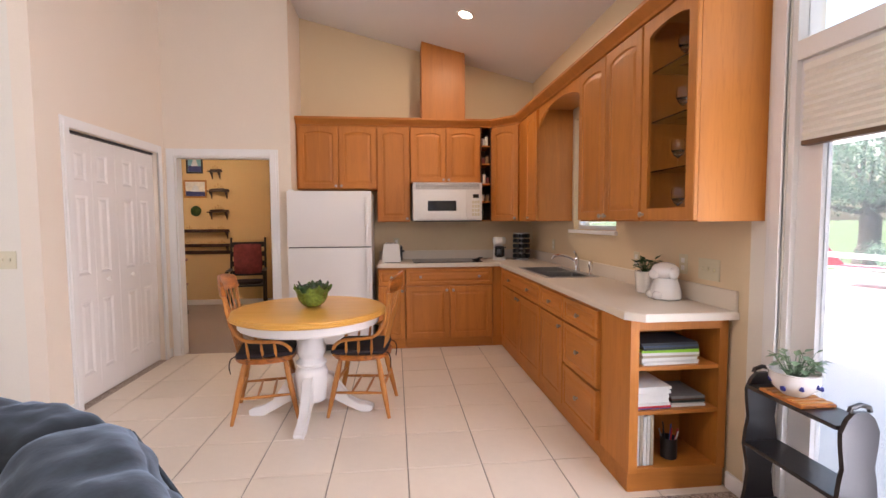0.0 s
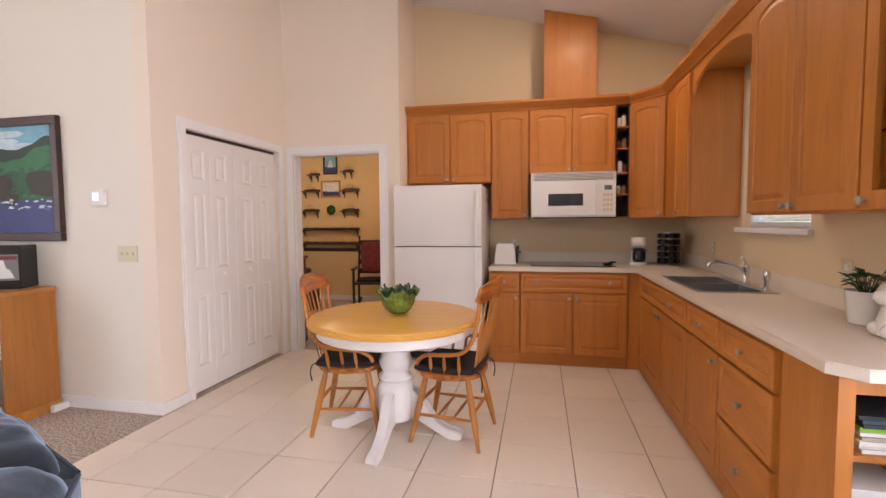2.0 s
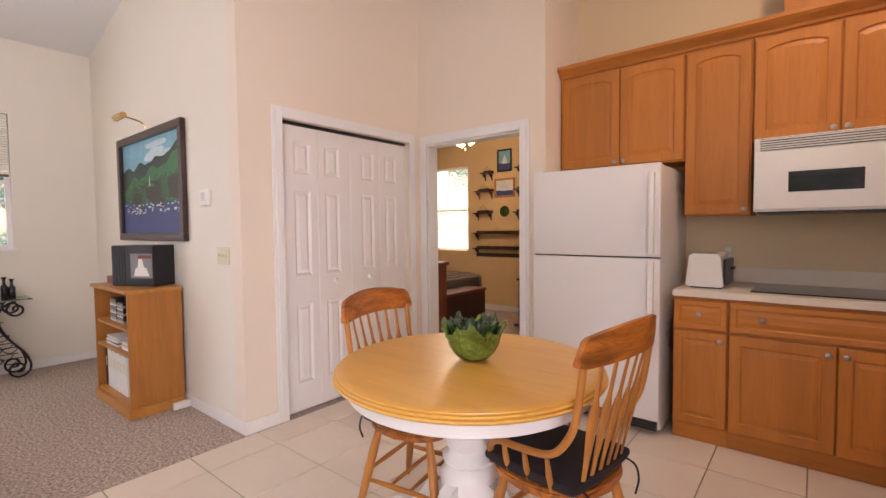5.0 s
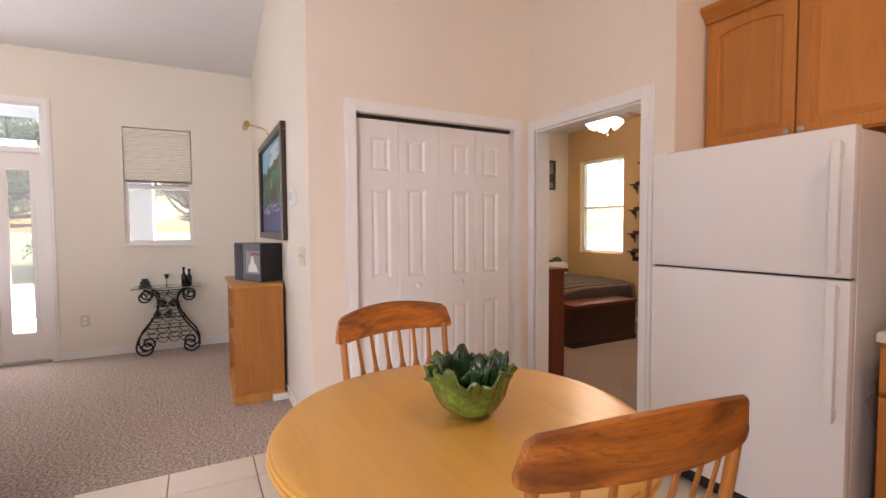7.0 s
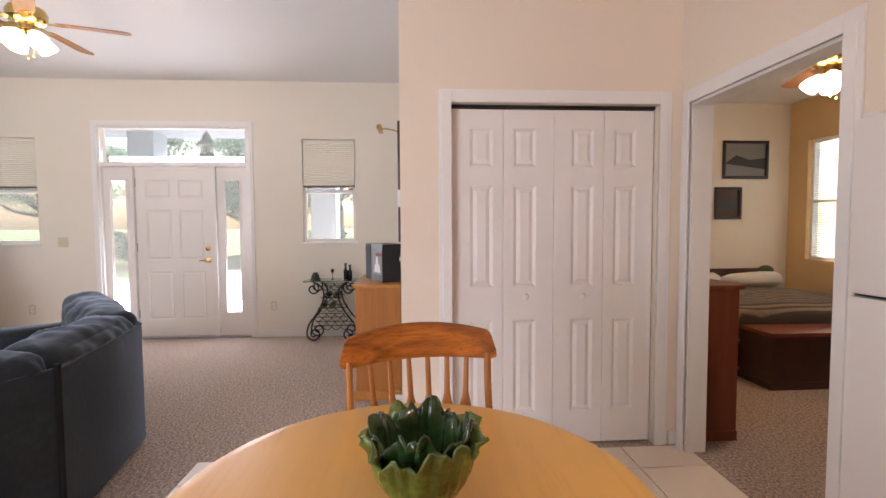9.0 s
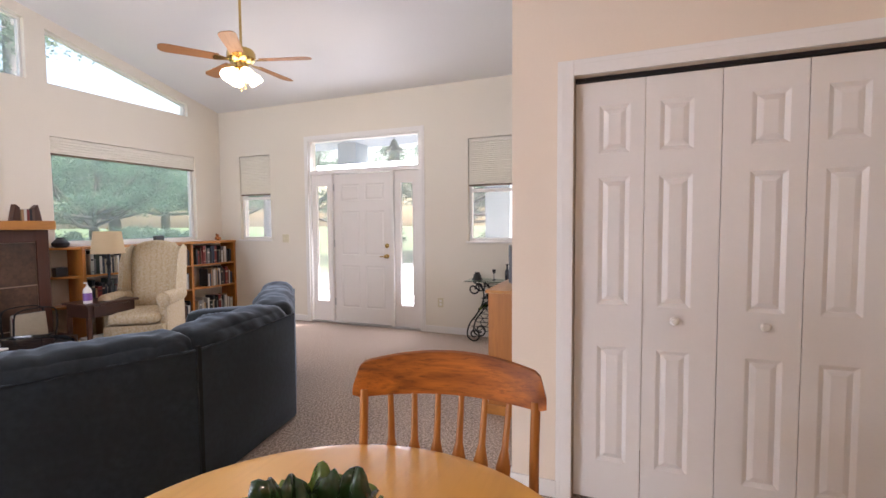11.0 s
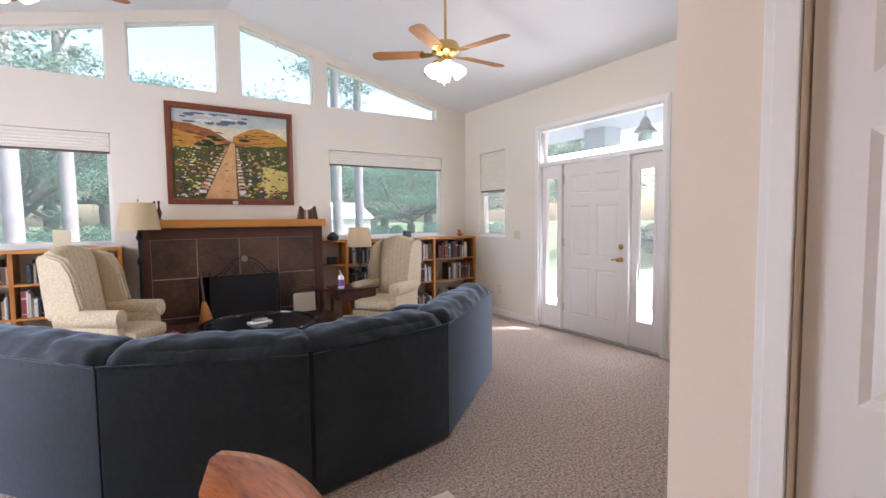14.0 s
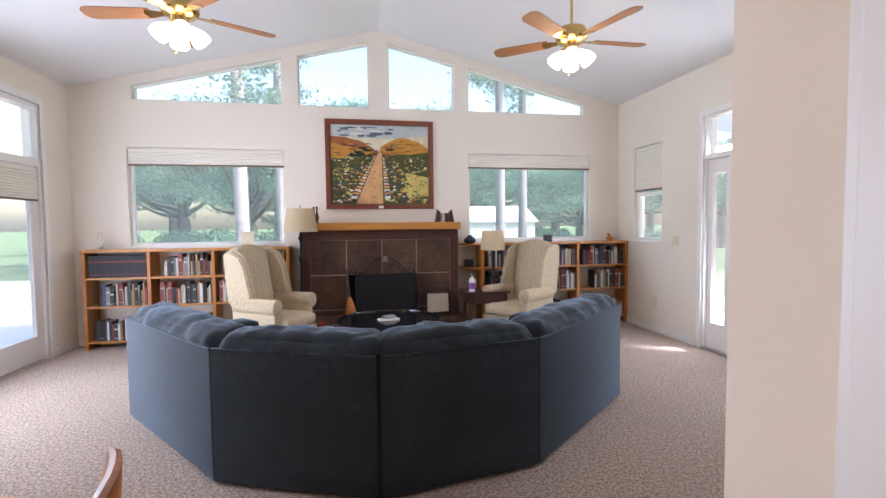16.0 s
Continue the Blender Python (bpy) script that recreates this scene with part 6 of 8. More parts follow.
for k in range(6):
    bm = bmesh.new()
    box(bm, -0.12, 0.13, -0.004, 0.004, 0, 0.28 + 0.01 * (k % 3), m=pose(0, -0.055 + k * 0.02, 0.061, -4 + 2 * k, 0, 0))
    part("magazine", bm, [BOOKS[6], BOOKS[2], BOOKS[9], BOOKS[1], BOOKS[4], BOOKS[2]][k], mr)
# on the mantel
for x in (-0.66, -0.70):
    f = bmesh.new()
    lathe(f, [(0.028, 0), (0.03, 0.006), (0.012, 0.012), (0.022, 0.05), (0.026, 0.08), (0.012, 0.12), (0.008, 0.17), (0.014, 0.185), (0.006, 0.20), (0, 0.202)], seg=14)
    solid("bird_figurine", f, [BOOKS[1], DARKWOOD_Z][x < -0.68], "small dark red bird figurine on the mantel", "figurine", group="mantel figurines", smooth=True, m=pose(x, -0.15 + (0.05 if x < -0.68 else 0), 1.4205))
bk = thing("bookend", pose(-2.27, -0.15, 1.4205), "dark carved bookends holding small books", "bookends")
for s in (-1, 1):
    bm = bmesh.new()
    prism(bm, [(-0.012 * s, 0), (0.05 * s, 0), (0.035 * s, 0.09), (0.02 * s, 0.16), (-0.012 * s, 0.13)], -0.04, 0.04, m=pose(0.07 * s, 0, 0, 90, 0, 0))
    part("end", bm, DARKWOOD_Z, bk)
for k in range(5):
    part("book", boxes((-0.056 + k * 0.022, -0.036 + k * 0.022, -0.05, 0.05, 0, 0.11 + 0.006 * (k % 2))), BOOKS[(k * 3 + 5) % 10], bk)


# ---- pictures: layered shapes in oil colours on a canvas ----
def hue(name, *c):
    return plain(name, c, 0.5, vary=0.18, big=9, fine=60, relief=0.35, dist=0.002)


def framed(m, w, h, frame_mat, label, border=0.06, depth=0.035, liner=None):
    """A framed canvas facing -y, centred on its middle."""
    t = thing("framed_painting", m, label, "painting")
    for a, b, c, d in ((-w / 2, w / 2, h / 2 - border, h / 2), (-w / 2, w / 2, -h / 2, -h / 2 + border), (-w / 2, -w / 2 + border, -h / 2 + border, h / 2 - border), (w / 2 - border, w / 2, -h / 2 + border, h / 2 - border)):
        bm = bmesh.new()
        box(bm, a, b, -depth, -0.001, c, d, bev=0.007)
        part("frame_rail", bm, frame_mat, t)
    if liner:
        g = border
        bm = boxes((-w / 2 + g, w / 2 - g, -depth * 0.7, -0.002, h / 2 - g - 0.012, h / 2 - g), (-w / 2 + g, w / 2 - g, -depth * 0.7, -0.002, -h / 2 + g, -h / 2 + g + 0.012),
                   (-w / 2 + g, -w / 2 + g + 0.012, -depth * 0.7, -0.002, -h / 2 + g + 0.012, h / 2 - g - 0.012), (w / 2 - g - 0.012, w / 2 - g, -depth * 0.7, -0.002, -h / 2 + g + 0.012, h / 2 - g - 0.012))
        part("liner", bm, liner, t)
    return t


def patch(bm, pts, layer, mat_index=0):
    """A flat patch of paint; pts in canvas metres; layer sets its height."""
    f = bm.faces.new([bm.verts.new((x, -0.006 - 0.0006 * layer, z)) for x, z in pts])
    f.material_index = mat_index


def ridge_line(x0, x1, z0, seed, amp, scale, n=24):
    return [(x0 + (x1 - x0) * i / n, z0(i / n) + amp * noise.noise((seed, scale * i / n, 0.3))) for i in range(n + 1)]


CW, CH = 1.255, 1.015
pt = framed(pose(-1.486, HEARTH, 2.17, 0, 0, 180), 1.385, 1.14, CHERRY, "framed oil painting of a valley town above the mantel", 0.055, 0.035, BRASSY)
rnd = random.Random(11)
PALETTE = [hue("paint_sky", 0.50, 0.55, 0.55), hue("paint_cloud", 0.11, 0.14, 0.19), hue("paint_ochre_hill", 0.52, 0.25, 0.03), hue("paint_rust_hill", 0.34, 0.11, 0.025), hue("paint_dark_green", 0.012, 0.03, 0.012),
           hue("paint_field", 0.075, 0.085, 0.018), hue("paint_road", 0.66, 0.38, 0.17), hue("paint_white", 0.74, 0.73, 0.68), hue("paint_slate", 0.06, 0.065, 0.08), hue("paint_red", 0.45, 0.05, 0.03), hue("paint_yellow", 0.60, 0.50, 0.14), hue("paint_pale_sky", 0.70, 0.64, 0.46)]
bm = bmesh.new()
w2, h2 = CW / 2, CH / 2
patch(bm, [(-w2, -h2), (w2, -h2), (w2, h2), (-w2, h2)], 0, 0)
patch(bm, [(-w2, 0.20), (w2, 0.20), (w2, 0.38), (0, 0.33), (-w2, 0.36)], 1, 11)
for k in range(26):
    x, z = rnd.uniform(-w2 + 0.1, w2 - 0.1), rnd.uniform(0.36, 0.48)
    a, b = rnd.uniform(0.04, 0.12), rnd.uniform(0.008, 0.022)
    if x > 0.15 and rnd.random() < 0.7:
        continue
    patch(bm, [(x + a * math.cos(i * 0.785) * 0.8, z + b * math.sin(i * 0.785)) for i in range(8)], 2 + k * 0.05, 1 if k % 3 else 7)
top = ridge_line(-w2, -0.04, lambda u: 0.36 - 0.20 * u + 0.07 * math.sin(3 * u), 3.0, 0.03, 4)
patch(bm, [(-w2, -0.02)] + [(-0.04, -0.02)] + top[::-1], 4, 3)
top = ridge_line(-w2, -0.10, lambda u: 0.27 - 0.10 * u, 5.0, 0.02, 5)
patch(bm, [(-w2, 0.02), (-0.10, 0.02)] + top[::-1], 4.4, 2)
top = ridge_line(0.0, w2, lambda u: 0.20 + 0.17 * math.sin(2.4 * u + 0.25) - 0.06 * u, 8.0, 0.02, 4)
patch(bm, [(0.0, -0.02), (w2, -0.02)] + top[::-1], 4, 2)
top = ridge_line(0.12, w2, lambda u: 0.12 + 0.05 * u, 9.0, 0.02, 5)
patch(bm, [(0.12, -0.05), (w2, -0.05)] + top[::-1], 4.7, 5)
patch(bm, [(-w2, -h2), (w2, -h2), (w2, 0.06), (0.2, 0.10), (0.0, 0.17), (-0.25, 0.10), (-w2, 0.06)], 5, 5)
patch(bm, [(0.28, -0.42), (w2, -0.40), (w2, -0.16), (0.34, -0.10)], 5.5, 10)
for k in range(16):
    x, z = rnd.choice((rnd.uniform(-0.42, -0.06), rnd.uniform(0.02, 0.24))), rnd.uniform(0.10, 0.24)
    patch(bm, [(x + 0.06 * math.cos(i * 0.785), z + 0.018 * math.sin(i * 0.785)) for i in range(8)], 5.8 + 0.02 * k, 4 if k % 3 else 3)
patch(bm, [(-0.32, -h2), (0.03, -h2), (0.018, 0.16), (-0.025, 0.16)], 7, 6)
for k in range(60):
    side = rnd.random() < 0.5
    x, z = (rnd.uniform(-0.6, -0.1), rnd.uniform(0.12, 0.27)) if side else (rnd.uniform(0.1, 0.58), rnd.uniform(0.10, 0.30))
    a, sl = rnd.uniform(0.02, 0.07), rnd.uniform(-0.25, 0.05) if side else rnd.uniform(-0.1, 0.3)
    patch(bm, [(x - a, z - a * sl), (x, z - 0.006), (x + a, z + a * sl), (x, z + 0.007)], 5.0 + 0.01 * k, rnd.choice((4, 3, 4, 8, 2)))
for k in range(1300):
    z = rnd.uniform(-h2 + 0.02, 0.10)
    half = 0.19 - 0.16 * (z + h2) / 0.66
    mid = -0.145 + 0.14 * (z + h2) / 0.66
    x = rnd.uniform(-w2 + 0.03, w2 - 0.03)
    if abs(x - mid) < half + 0.02 or (x > 0.33 and -0.40 < z < -0.14 and rnd.random() < 0.8):
        continue
    s = 0.007 + 0.015 * (0.12 - z)
    c = rnd.choice((4, 4, 4, 5, 5, 7, 6, 8, 8, 4, 2, 3, 10, 5, 10, 9 if x < -0.2 and k % 3 == 0 else 8))
    a, b = s * rnd.uniform(0.8, 2.2), s * rnd.uniform(0.5, 1.0)
    if c == 4:
        q = [(x + a * 0.8 * math.cos(i * 1.047 + k), z + b * math.sin(i * 1.047 + k)) for i in range(6)]
    else:
        q = [(x - a, z - b), (x + a, z - b * 0.7), (x + a, z + b * 0.6), (x, z + b * 1.3), (x - a, z + b * 0.5)]
    patch(bm, q, 8 + k * 0.0015, c)
for k in range(17):
    u = (k / 17) ** 1.4
    z = 0.10 - 0.56 * u
    mid, half, sz = -0.145 + 0.14 * (z + h2) / 0.66, 0.19 - 0.16 * (z + h2) / 0.66, 0.010 + 0.030 * u
    for side in (-1, 1):
        x = mid + side * (half + sz * 1.2)
        patch(bm, [(x - sz, z - sz * 0.6), (x + sz, z - sz * 0.6), (x + sz, z + sz * 0.4), (x - sz, z + sz * 0.4)], 10.2 + 0.02 * k, (7, 10, 7, 6)[k % 4])
        patch(bm, [(x - sz * 1.15, z + sz * 0.35), (x + sz * 1.15, z + sz * 0.35), (x + sz * 0.5, z + sz), (x - sz * 0.5, z + sz)], 10.21 + 0.02 * k, (8, 8, 9, 3)[(k + (side > 0)) % 4])
for z, c in ((-0.42, 8), (-0.30, 9), (-0.18, 8), (-0.1, 8)):
    patch(bm, [(-0.1, z), (-0.06, z + 0.006), (-0.06, z + 0.014), (-0.1, z + 0.01)], 11, c)
part("canvas", bm, PALETTE, pt, "painted valley town and road")
part("label_tag", boxes((-0.03, 0.03, -0.037, -0.0352, -0.565, -0.53)), WHITECLOTH, pt)

p2 = framed(pose(-3.328, ENTRY, 1.663), 1.38, 0.888, DARKWOOD, "framed seascape painting of green coastal hills", 0.06, 0.04)
COAST = [hue("paint_blue_sky", 0.20, 0.46, 0.58), hue("paint_hill_green", 0.018, 0.11, 0.04), hue("paint_far_hill", 0.02, 0.045, 0.03), hue("paint_sea", 0.04, 0.055, 0.19), hue("paint_foam", 0.65, 0.70, 0.76), hue("paint_rock", 0.035, 0.03, 0.016), hue("paint_light_green", 0.03, 0.17, 0.06), hue("paint_haze", 0.55, 0.68, 0.72)]
bm = bmesh.new()
w2, h2 = 0.63, 0.384
patch(bm, [(-w2, -h2), (w2, -h2), (w2, h2), (-w2, h2)], 0, 0)
for k in range(8):
    x, z = rnd.uniform(0.0, w2 - 0.2), rnd.uniform(0.22, 0.34)
    patch(bm, [(x + 0.16 * math.cos(i * 0.785), z + 0.025 * math.sin(i * 0.785)) for i in range(8)], 1 + 0.05 * k, 7)
for z0, amp, sd, c, ly, sl in ((0.13, 0.04, 2.2, 2, 2, 0.15), (0.02, 0.05, 4.1, 6, 3, 0.22), (-0.05, 0.04, 7.7, 1, 4, 0.16)):
    top = ridge_line(-w2, w2, lambda u, z0=z0, sl=sl: z0 + sl * u, sd, amp * 1.6, 9, 40)
    patch(bm, [(-w2, -0.3), (w2, -0.3)] + top[::-1], ly, c)
for k in range(60):
    x, z = rnd.uniform(-w2 + 0.03, w2 - 0.03), rnd.uniform(-0.12, 0.08)
    z = min(z, 0.02 + 0.14 * (x + w2))
    patch(bm, [(x + 0.03 * math.cos(i * 1.047), z + 0.014 * math.sin(i * 1.047)) for i in range(6)], 5 + 0.01 * k, rnd.choice((1, 1, 6)))
patch(bm, [(-w2, -h2), (w2, -h2), (w2, -0.14), (0.2, -0.15), (-0.2, -0.13), (-w2, -0.11)], 7, 3)
for cx, cz, r in ((-0.30, -0.10, 0.13), (0.06, -0.05, 0.20), (0.52, -0.03, 0.20), (0.2, -0.14, 0.10), (-0.2, -0.17, 0.09)):
    patch(bm, [(cx + r * math.cos(i * 0.6) * (0.9 + 0.2 * math.sin(7 * i)), cz + 0.6 * r * math.sin(i * 0.6) * (0.9 + 0.15 * math.cos(5 * i))) for i in range(10)], 8 + cx, 5)
for k in range(60):
    x, z = rnd.uniform(-0.5, 0.56), rnd.uniform(-0.14, 0.04)
    a = rnd.uniform(0.015, 0.05)
    patch(bm, [(x - a, z), (x, z - 0.006), (x + a, z + 0.004), (x, z + 0.008)], 8.6 + 0.003 * k, rnd.choice((5, 5, 2)))
for k in range(90):
    x, z = rnd.uniform(-w2 + 0.03, w2 - 0.05), rnd.uniform(-0.22, -0.13)
    a = rnd.uniform(0.01, 0.04)
    patch(bm, [(x - a, z), (x, z - 0.006), (x + a, z + 0.003), (x, z + 0.009)], 9 + 0.01 * k, rnd.choice((4, 4, 7, 3)))
patch(bm, [(-0.01, 0.0), (0.012, 0.0), (0.008, 0.07), (0.0, 0.09), (-0.006, 0.07)], 11, 4)
patch(bm, [(-0.07, -0.01), (0.10, -0.01), (0.09, 0.02), (-0.05, 0.02)], 10.5, 6)
part("canvas", bm, COAST, p2, "painted green coast and surf")
pl = thing("picture_lamp", pose(-3.30, ENTRY - 0.002, 2.13), "brass picture lamp above the seascape", "picture lamp")
bm = bmesh.new()
tube(bm, curve([(0, -0.03, -0.02), (0, -0.06, 0.03), (0, -0.16, 0.055), (0, -0.20, 0.05)]), 0.006, 8)
part("arm", bm, BRASS, pl, smooth=True)
bm = bmesh.new()
tube(bm, [(-0.09, -0.21, 0.05), (0.09, -0.21, 0.05)], 0.024, 14)
part("shade", bm, BRASS, pl, smooth=True)
th = thing("thermostat", pose(-2.33, ENTRY, 1.52), "white wall thermostat with grey screen", "thermostat")
bm = bmesh.new()
box(bm, -0.06, 0.06, -0.028, -0.001, -0.055, 0.055, bev=0.006)
part("case", bm, WHITE_PLASTIC, th)
part("screen", boxes((-0.035, 0.02, -0.030, -0.0282, -0.02, 0.035)), STEEL, th)
plate("light_switch", pose(-2.12, ENTRY, 1.13), 0.165, 0.115, "switch", "beige triple light switch plate", "switch")
plate("light_switch", pose(FRONT, 0.80, 1.17, 0, 0, 90), 0.115, 0.115, "switch", "beige double light switch plate", "switch")
plate("wall_outlet", pose(FRONT, 0.42, 0.38, 0, 0, 90), 0.075, 0.115, "outlet", "beige outlet low on the wall")
plate("wall_outlet", pose(FRONT, 3.2, 0.38, 0, 0, 90), 0.075, 0.115, "outlet", "beige outlet low on the wall")


# ---- books ----
def book_mesh(w, h, d, mt, band=None):
    bm = bmesh.new()
    box(bm, 0.0, 0.0025, 0, d, 0, h)
    box(bm, w - 0.0025, w, 0, d, 0, h)
    box(bm, 0.0025, w - 0.0025, 0, 0.003, 0, h)
    for f in bm.faces:
        f.material_index = 0
    k = len(bm.faces)
    box(bm, 0.0025, w - 0.0025, 0.003, d - 0.005, 0.003, h - 0.003)
    bm.faces.ensure_lookup_table()
    for f in bm.faces[k:]:
        f.material_index = 1
    k = len(bm.faces)
    if w > 0.03:
        box(bm, 0.003, w - 0.003, -0.0008, 0.0, h * 0.68, h * 0.76)
    box(bm, 0.003, w - 0.003, -0.0008, 0.0, h * 0.12, h * 0.15)
    bm.faces.ensure_lookup_table()
    for f in bm.faces[k:]:
        f.material_index = 2
    return mesh_of("book", bm, [mt, WHITECLOTH, band or mt])


book_set = []
TINTS = [0, 4, 5, 2, 8, 1, 4, 9, 3, 7, 4, 0, 2, 6]
for k in range(42):
    w, h = random.choice((0.014, 0.018, 0.022, 0.026, 0.032, 0.042)), random.uniform(0.165, 0.262)
    book_set.append((w, h, book_mesh(w, h, 0.16, BOOKS[TINTS[k % 14]], (BOOKS[2], None, BOOKS[4], None, BOOKS[8])[k % 5])))
law = book_mesh(0.044, 0.25, 0.17, BOOKS[8], BOOKS[1])


def put_book(me, m, label="closed book standing on a shelf"):
    ob = new("book", me)
    ob.matrix_basis = m
    tagged(ob, label, "book", "books on the low shelves")


def fill_bay(x0, x1, z, ztop, front, seed, full=0.85):
    """A row of upright books, with a leaning one or a lying pile at the end."""
    rnd = random.Random(seed)
    x = x0 + rnd.uniform(0.0, 0.03)
    stop = x0 + (x1 - x0) * full
    while True:
        w, h, me = rnd.choice(book_set)
        if x + w > min(stop, x1 - 0.005):
            break
        if h < ztop - z - 0.01:
            put_book(me, pose(x + w, front + 0.16 + rnd.uniform(0.0, 0.025), z, 0, 0, 180))
            x += w + 0.0015
    if x1 - x > 0.26:
        zz = z
        for k in range(rnd.choice((2, 3, 4))):
            w, h, me = rnd.choice(book_set)
            if zz + w < ztop - 0.01:
                put_book(me, pose(x + 0.015, front + 0.17, zz + w, 0, 90, 180), "closed book lying in a pile")
                zz += w + 0.001


SHF = HEARTH + 0.27


def low_shelf(name, xs, z_rows, top, label):
    """A long low bookcase; xs are the middles of the uprights."""
    t = thing(name, pose(0, 0, 0), label, "bookcase")
    for x in xs:
        part("upright", boxes((x - 0.018, x + 0.018, HEARTH + 0.003, SHF, 0.0, top - 0.031), bev=0.002), OAK_Z, t)
    part("top", boxes((xs[0] - 0.02, xs[-1] + 0.02, HEARTH + 0.032, SHF + 0.012, top - 0.03, top), bev=0.003), OAK_X, t)
    part("back", boxes((xs[0], xs[-1], HEARTH + 0.001, HEARTH + 0.0028, 0.05, top - 0.04)), WALL, t)
    for a, b in zip(xs, xs[1:]):
        for z in z_rows:
            part("shelf", boxes((a + 0.0185, b - 0.0185, HEARTH + 0.004, SHF - 0.002, z, z + 0.022), bev=0.002), OAK_X, t)
    return t


ROWS_Z = (0.075, 0.475, 0.80)
XS_L = (-0.34, 0.50, 1.19, 1.855)
XS_R = (-4.845, -4.12, -3.44, -2.78)
low_shelf("low_bookcase", XS_L, ROWS_Z, 1.14, "long low oak bookcase full of books")
low_shelf("low_bookcase", XS_R, ROWS_Z, 1.14, "long low oak bookcase, part full")
xs = [1.165 - 0.045 * k for k in range(13)]
for x in xs:
    put_book(law, pose(1.268 + (1.165 - x), SHF - 0.02, 0.8225, 0, 0, 180), "black and red law volume in a matched set")
# the books' spines face the room
for zi, (z, zt) in enumerate(((0.0975, 0.475), (0.4975, 0.80), (0.8225, 1.11))):
    for bi, (a, b) in enumerate(((-0.32, 0.48), (0.52, 1.17), (1.21, 1.835))):
        if zi == 2 and bi == 2:
            continue
        fill_bay(a, b, z, zt, SHF - 0.20, 10 * zi + bi, (0.80, 0.97, 0.90)[(zi + bi) % 3])
    for bi, (a, b) in enumerate(((-4.825, -4.14), (-4.10, -3.46), (-3.42, -2.80))):
        fill_bay(a, b, z, zt, SHF - 0.20, 50 + 10 * zi + bi, (0.92, 0.72, 0.97)[(zi + 2 * bi) % 3])
# quarter round open end of the right hand bookcase
for z in (0.075, 0.475, 0.80, 1.112):
    bm = bmesh.new()
    pts = [(-2.76, HEARTH + 0.003)] + [(-2.76 + 0.26 * math.sin(a), HEARTH + 0.003 + 0.25 * math.cos(a)) for a in (radians(9 * k) for k in range(11))]
    prism(bm, pts, z, z + 0.022)
    solid("corner_shelf", bm, OAK_X, "rounded oak corner shelf beside the fireplace", "shelf", group="rounded corner shelves")


def lamp(m, base_profile, shade_z, shade_h, r0, r1, label, name):
    t = thing(name, m, label, "lamp")
    bm = bmesh.new()
    lathe(bm, base_profile, seg=20)
    part("stand", bm, IRON, t, "dark turned stand", smooth=True)
    bm = bmesh.new()
    lathe(bm, [(r0, shade_z), (r0 * 0.99, shade_z + 0.01), (r1, shade_z + shade_h), (r1 - 0.004, shade_z + shade_h), (r0 - 0.006, shade_z + 0.01), (r0 - 0.004, shade_z)], seg=32)
    part("shade", bm, LAMPSHADE, t, "cream fabric shade", smooth=True)
    bm = bmesh.new()
    for k in range(3):
        a = k * 2.094
        tube(bm, [(0, 0, shade_z + shade_h - 0.03), (r1 * 0.97 * math.cos(a), r1 * 0.97 * math.sin(a), shade_z + shade_h - 0.01)], 0.002, 4)
    lathe(bm, [(0.004, shade_z - 0.02), (0.004, shade_z + shade_h + 0.02), (0.009, shade_z + shade_h + 0.03), (0, shade_z + shade_h + 0.045)], seg=8)
    part("harp", bm, BRASS, t)
    return t


stand = [(0.15, 0), (0.15, 0.015), (0.06, 0.035), (0.022, 0.06), (0.02, 0.5), (0.034, 0.56), (0.02, 0.62), (0.018, 0.95), (0.035, 1.0), (0.018, 1.05), (0.016, 1.20), (0.035, 1.24), (0.02, 1.28), (0.012, 1.32), (0, 1.325)]
lamp(pose(-0.52, 0.0, 0), stand, 1.32, 0.27, 0.195, 0.15, "dark floor lamp with a cream shade", "floor_lamp")
# side table with its lamp and bottle
sd = thing("side_table", pose(-2.66, 0.27, 0), "small dark side table with a drawer", "side table")
part("tabletop", boxes((-0.28, 0.24, -0.20, 0.20, 0.57, 0.592), bev=0.004), DARKWOOD, sd)
part("apron", boxes((-0.25, 0.21, -0.17, 0.17, 0.45, 0.569)), DARKWOOD, sd)
part("drawer_front", boxes((-0.20, 0.16, 0.171, 0.183, 0.465, 0.56), bev=0.003), DARKWOOD, sd)
for x in (-0.235, 0.195):
    for y in (-0.155, 0.155):
        part("leg", boxes((x - 0.018, x + 0.018, y - 0.018, y + 0.018, 0, 0.449), bev=0.003), DARKWOOD_Z, sd)
part("lower_shelf", boxes((-0.21, 0.17, -0.13, 0.13, 0.12, 0.135)), DARKWOOD, sd)
paper_stack("book_pile", pose(-2.62, 0.18, 0.1355), 0.22, 0.16, [(0.03, WHITECLOTH), (0.028, BOOKS[4]), (0.03, WHITECLOTH)], "pile of pale books under the side table", "books")
tl = [(0.07, 0), (0.07, 0.012), (0.02, 0.03), (0.014, 0.12), (0.03, 0.16), (0.014, 0.20), (0.012, 0.34), (0.026, 0.37), (0.012, 0.41), (0.01, 0.48), (0, 0.485)]
lamp(pose(-2.80, 0.22, 0.5925), tl, 0.48, 0.235, 0.155, 0.125, "dark table lamp with a cream shade", "table_lamp")
bt = thing("lotion_bottle", pose(-2.50, 0.36, 0.5925), "white and purple pump bottle", "bottle")
PURPLE = plain("purple_print", (0.22, 0.10, 0.36), 0.4)
bm = bmesh.new()
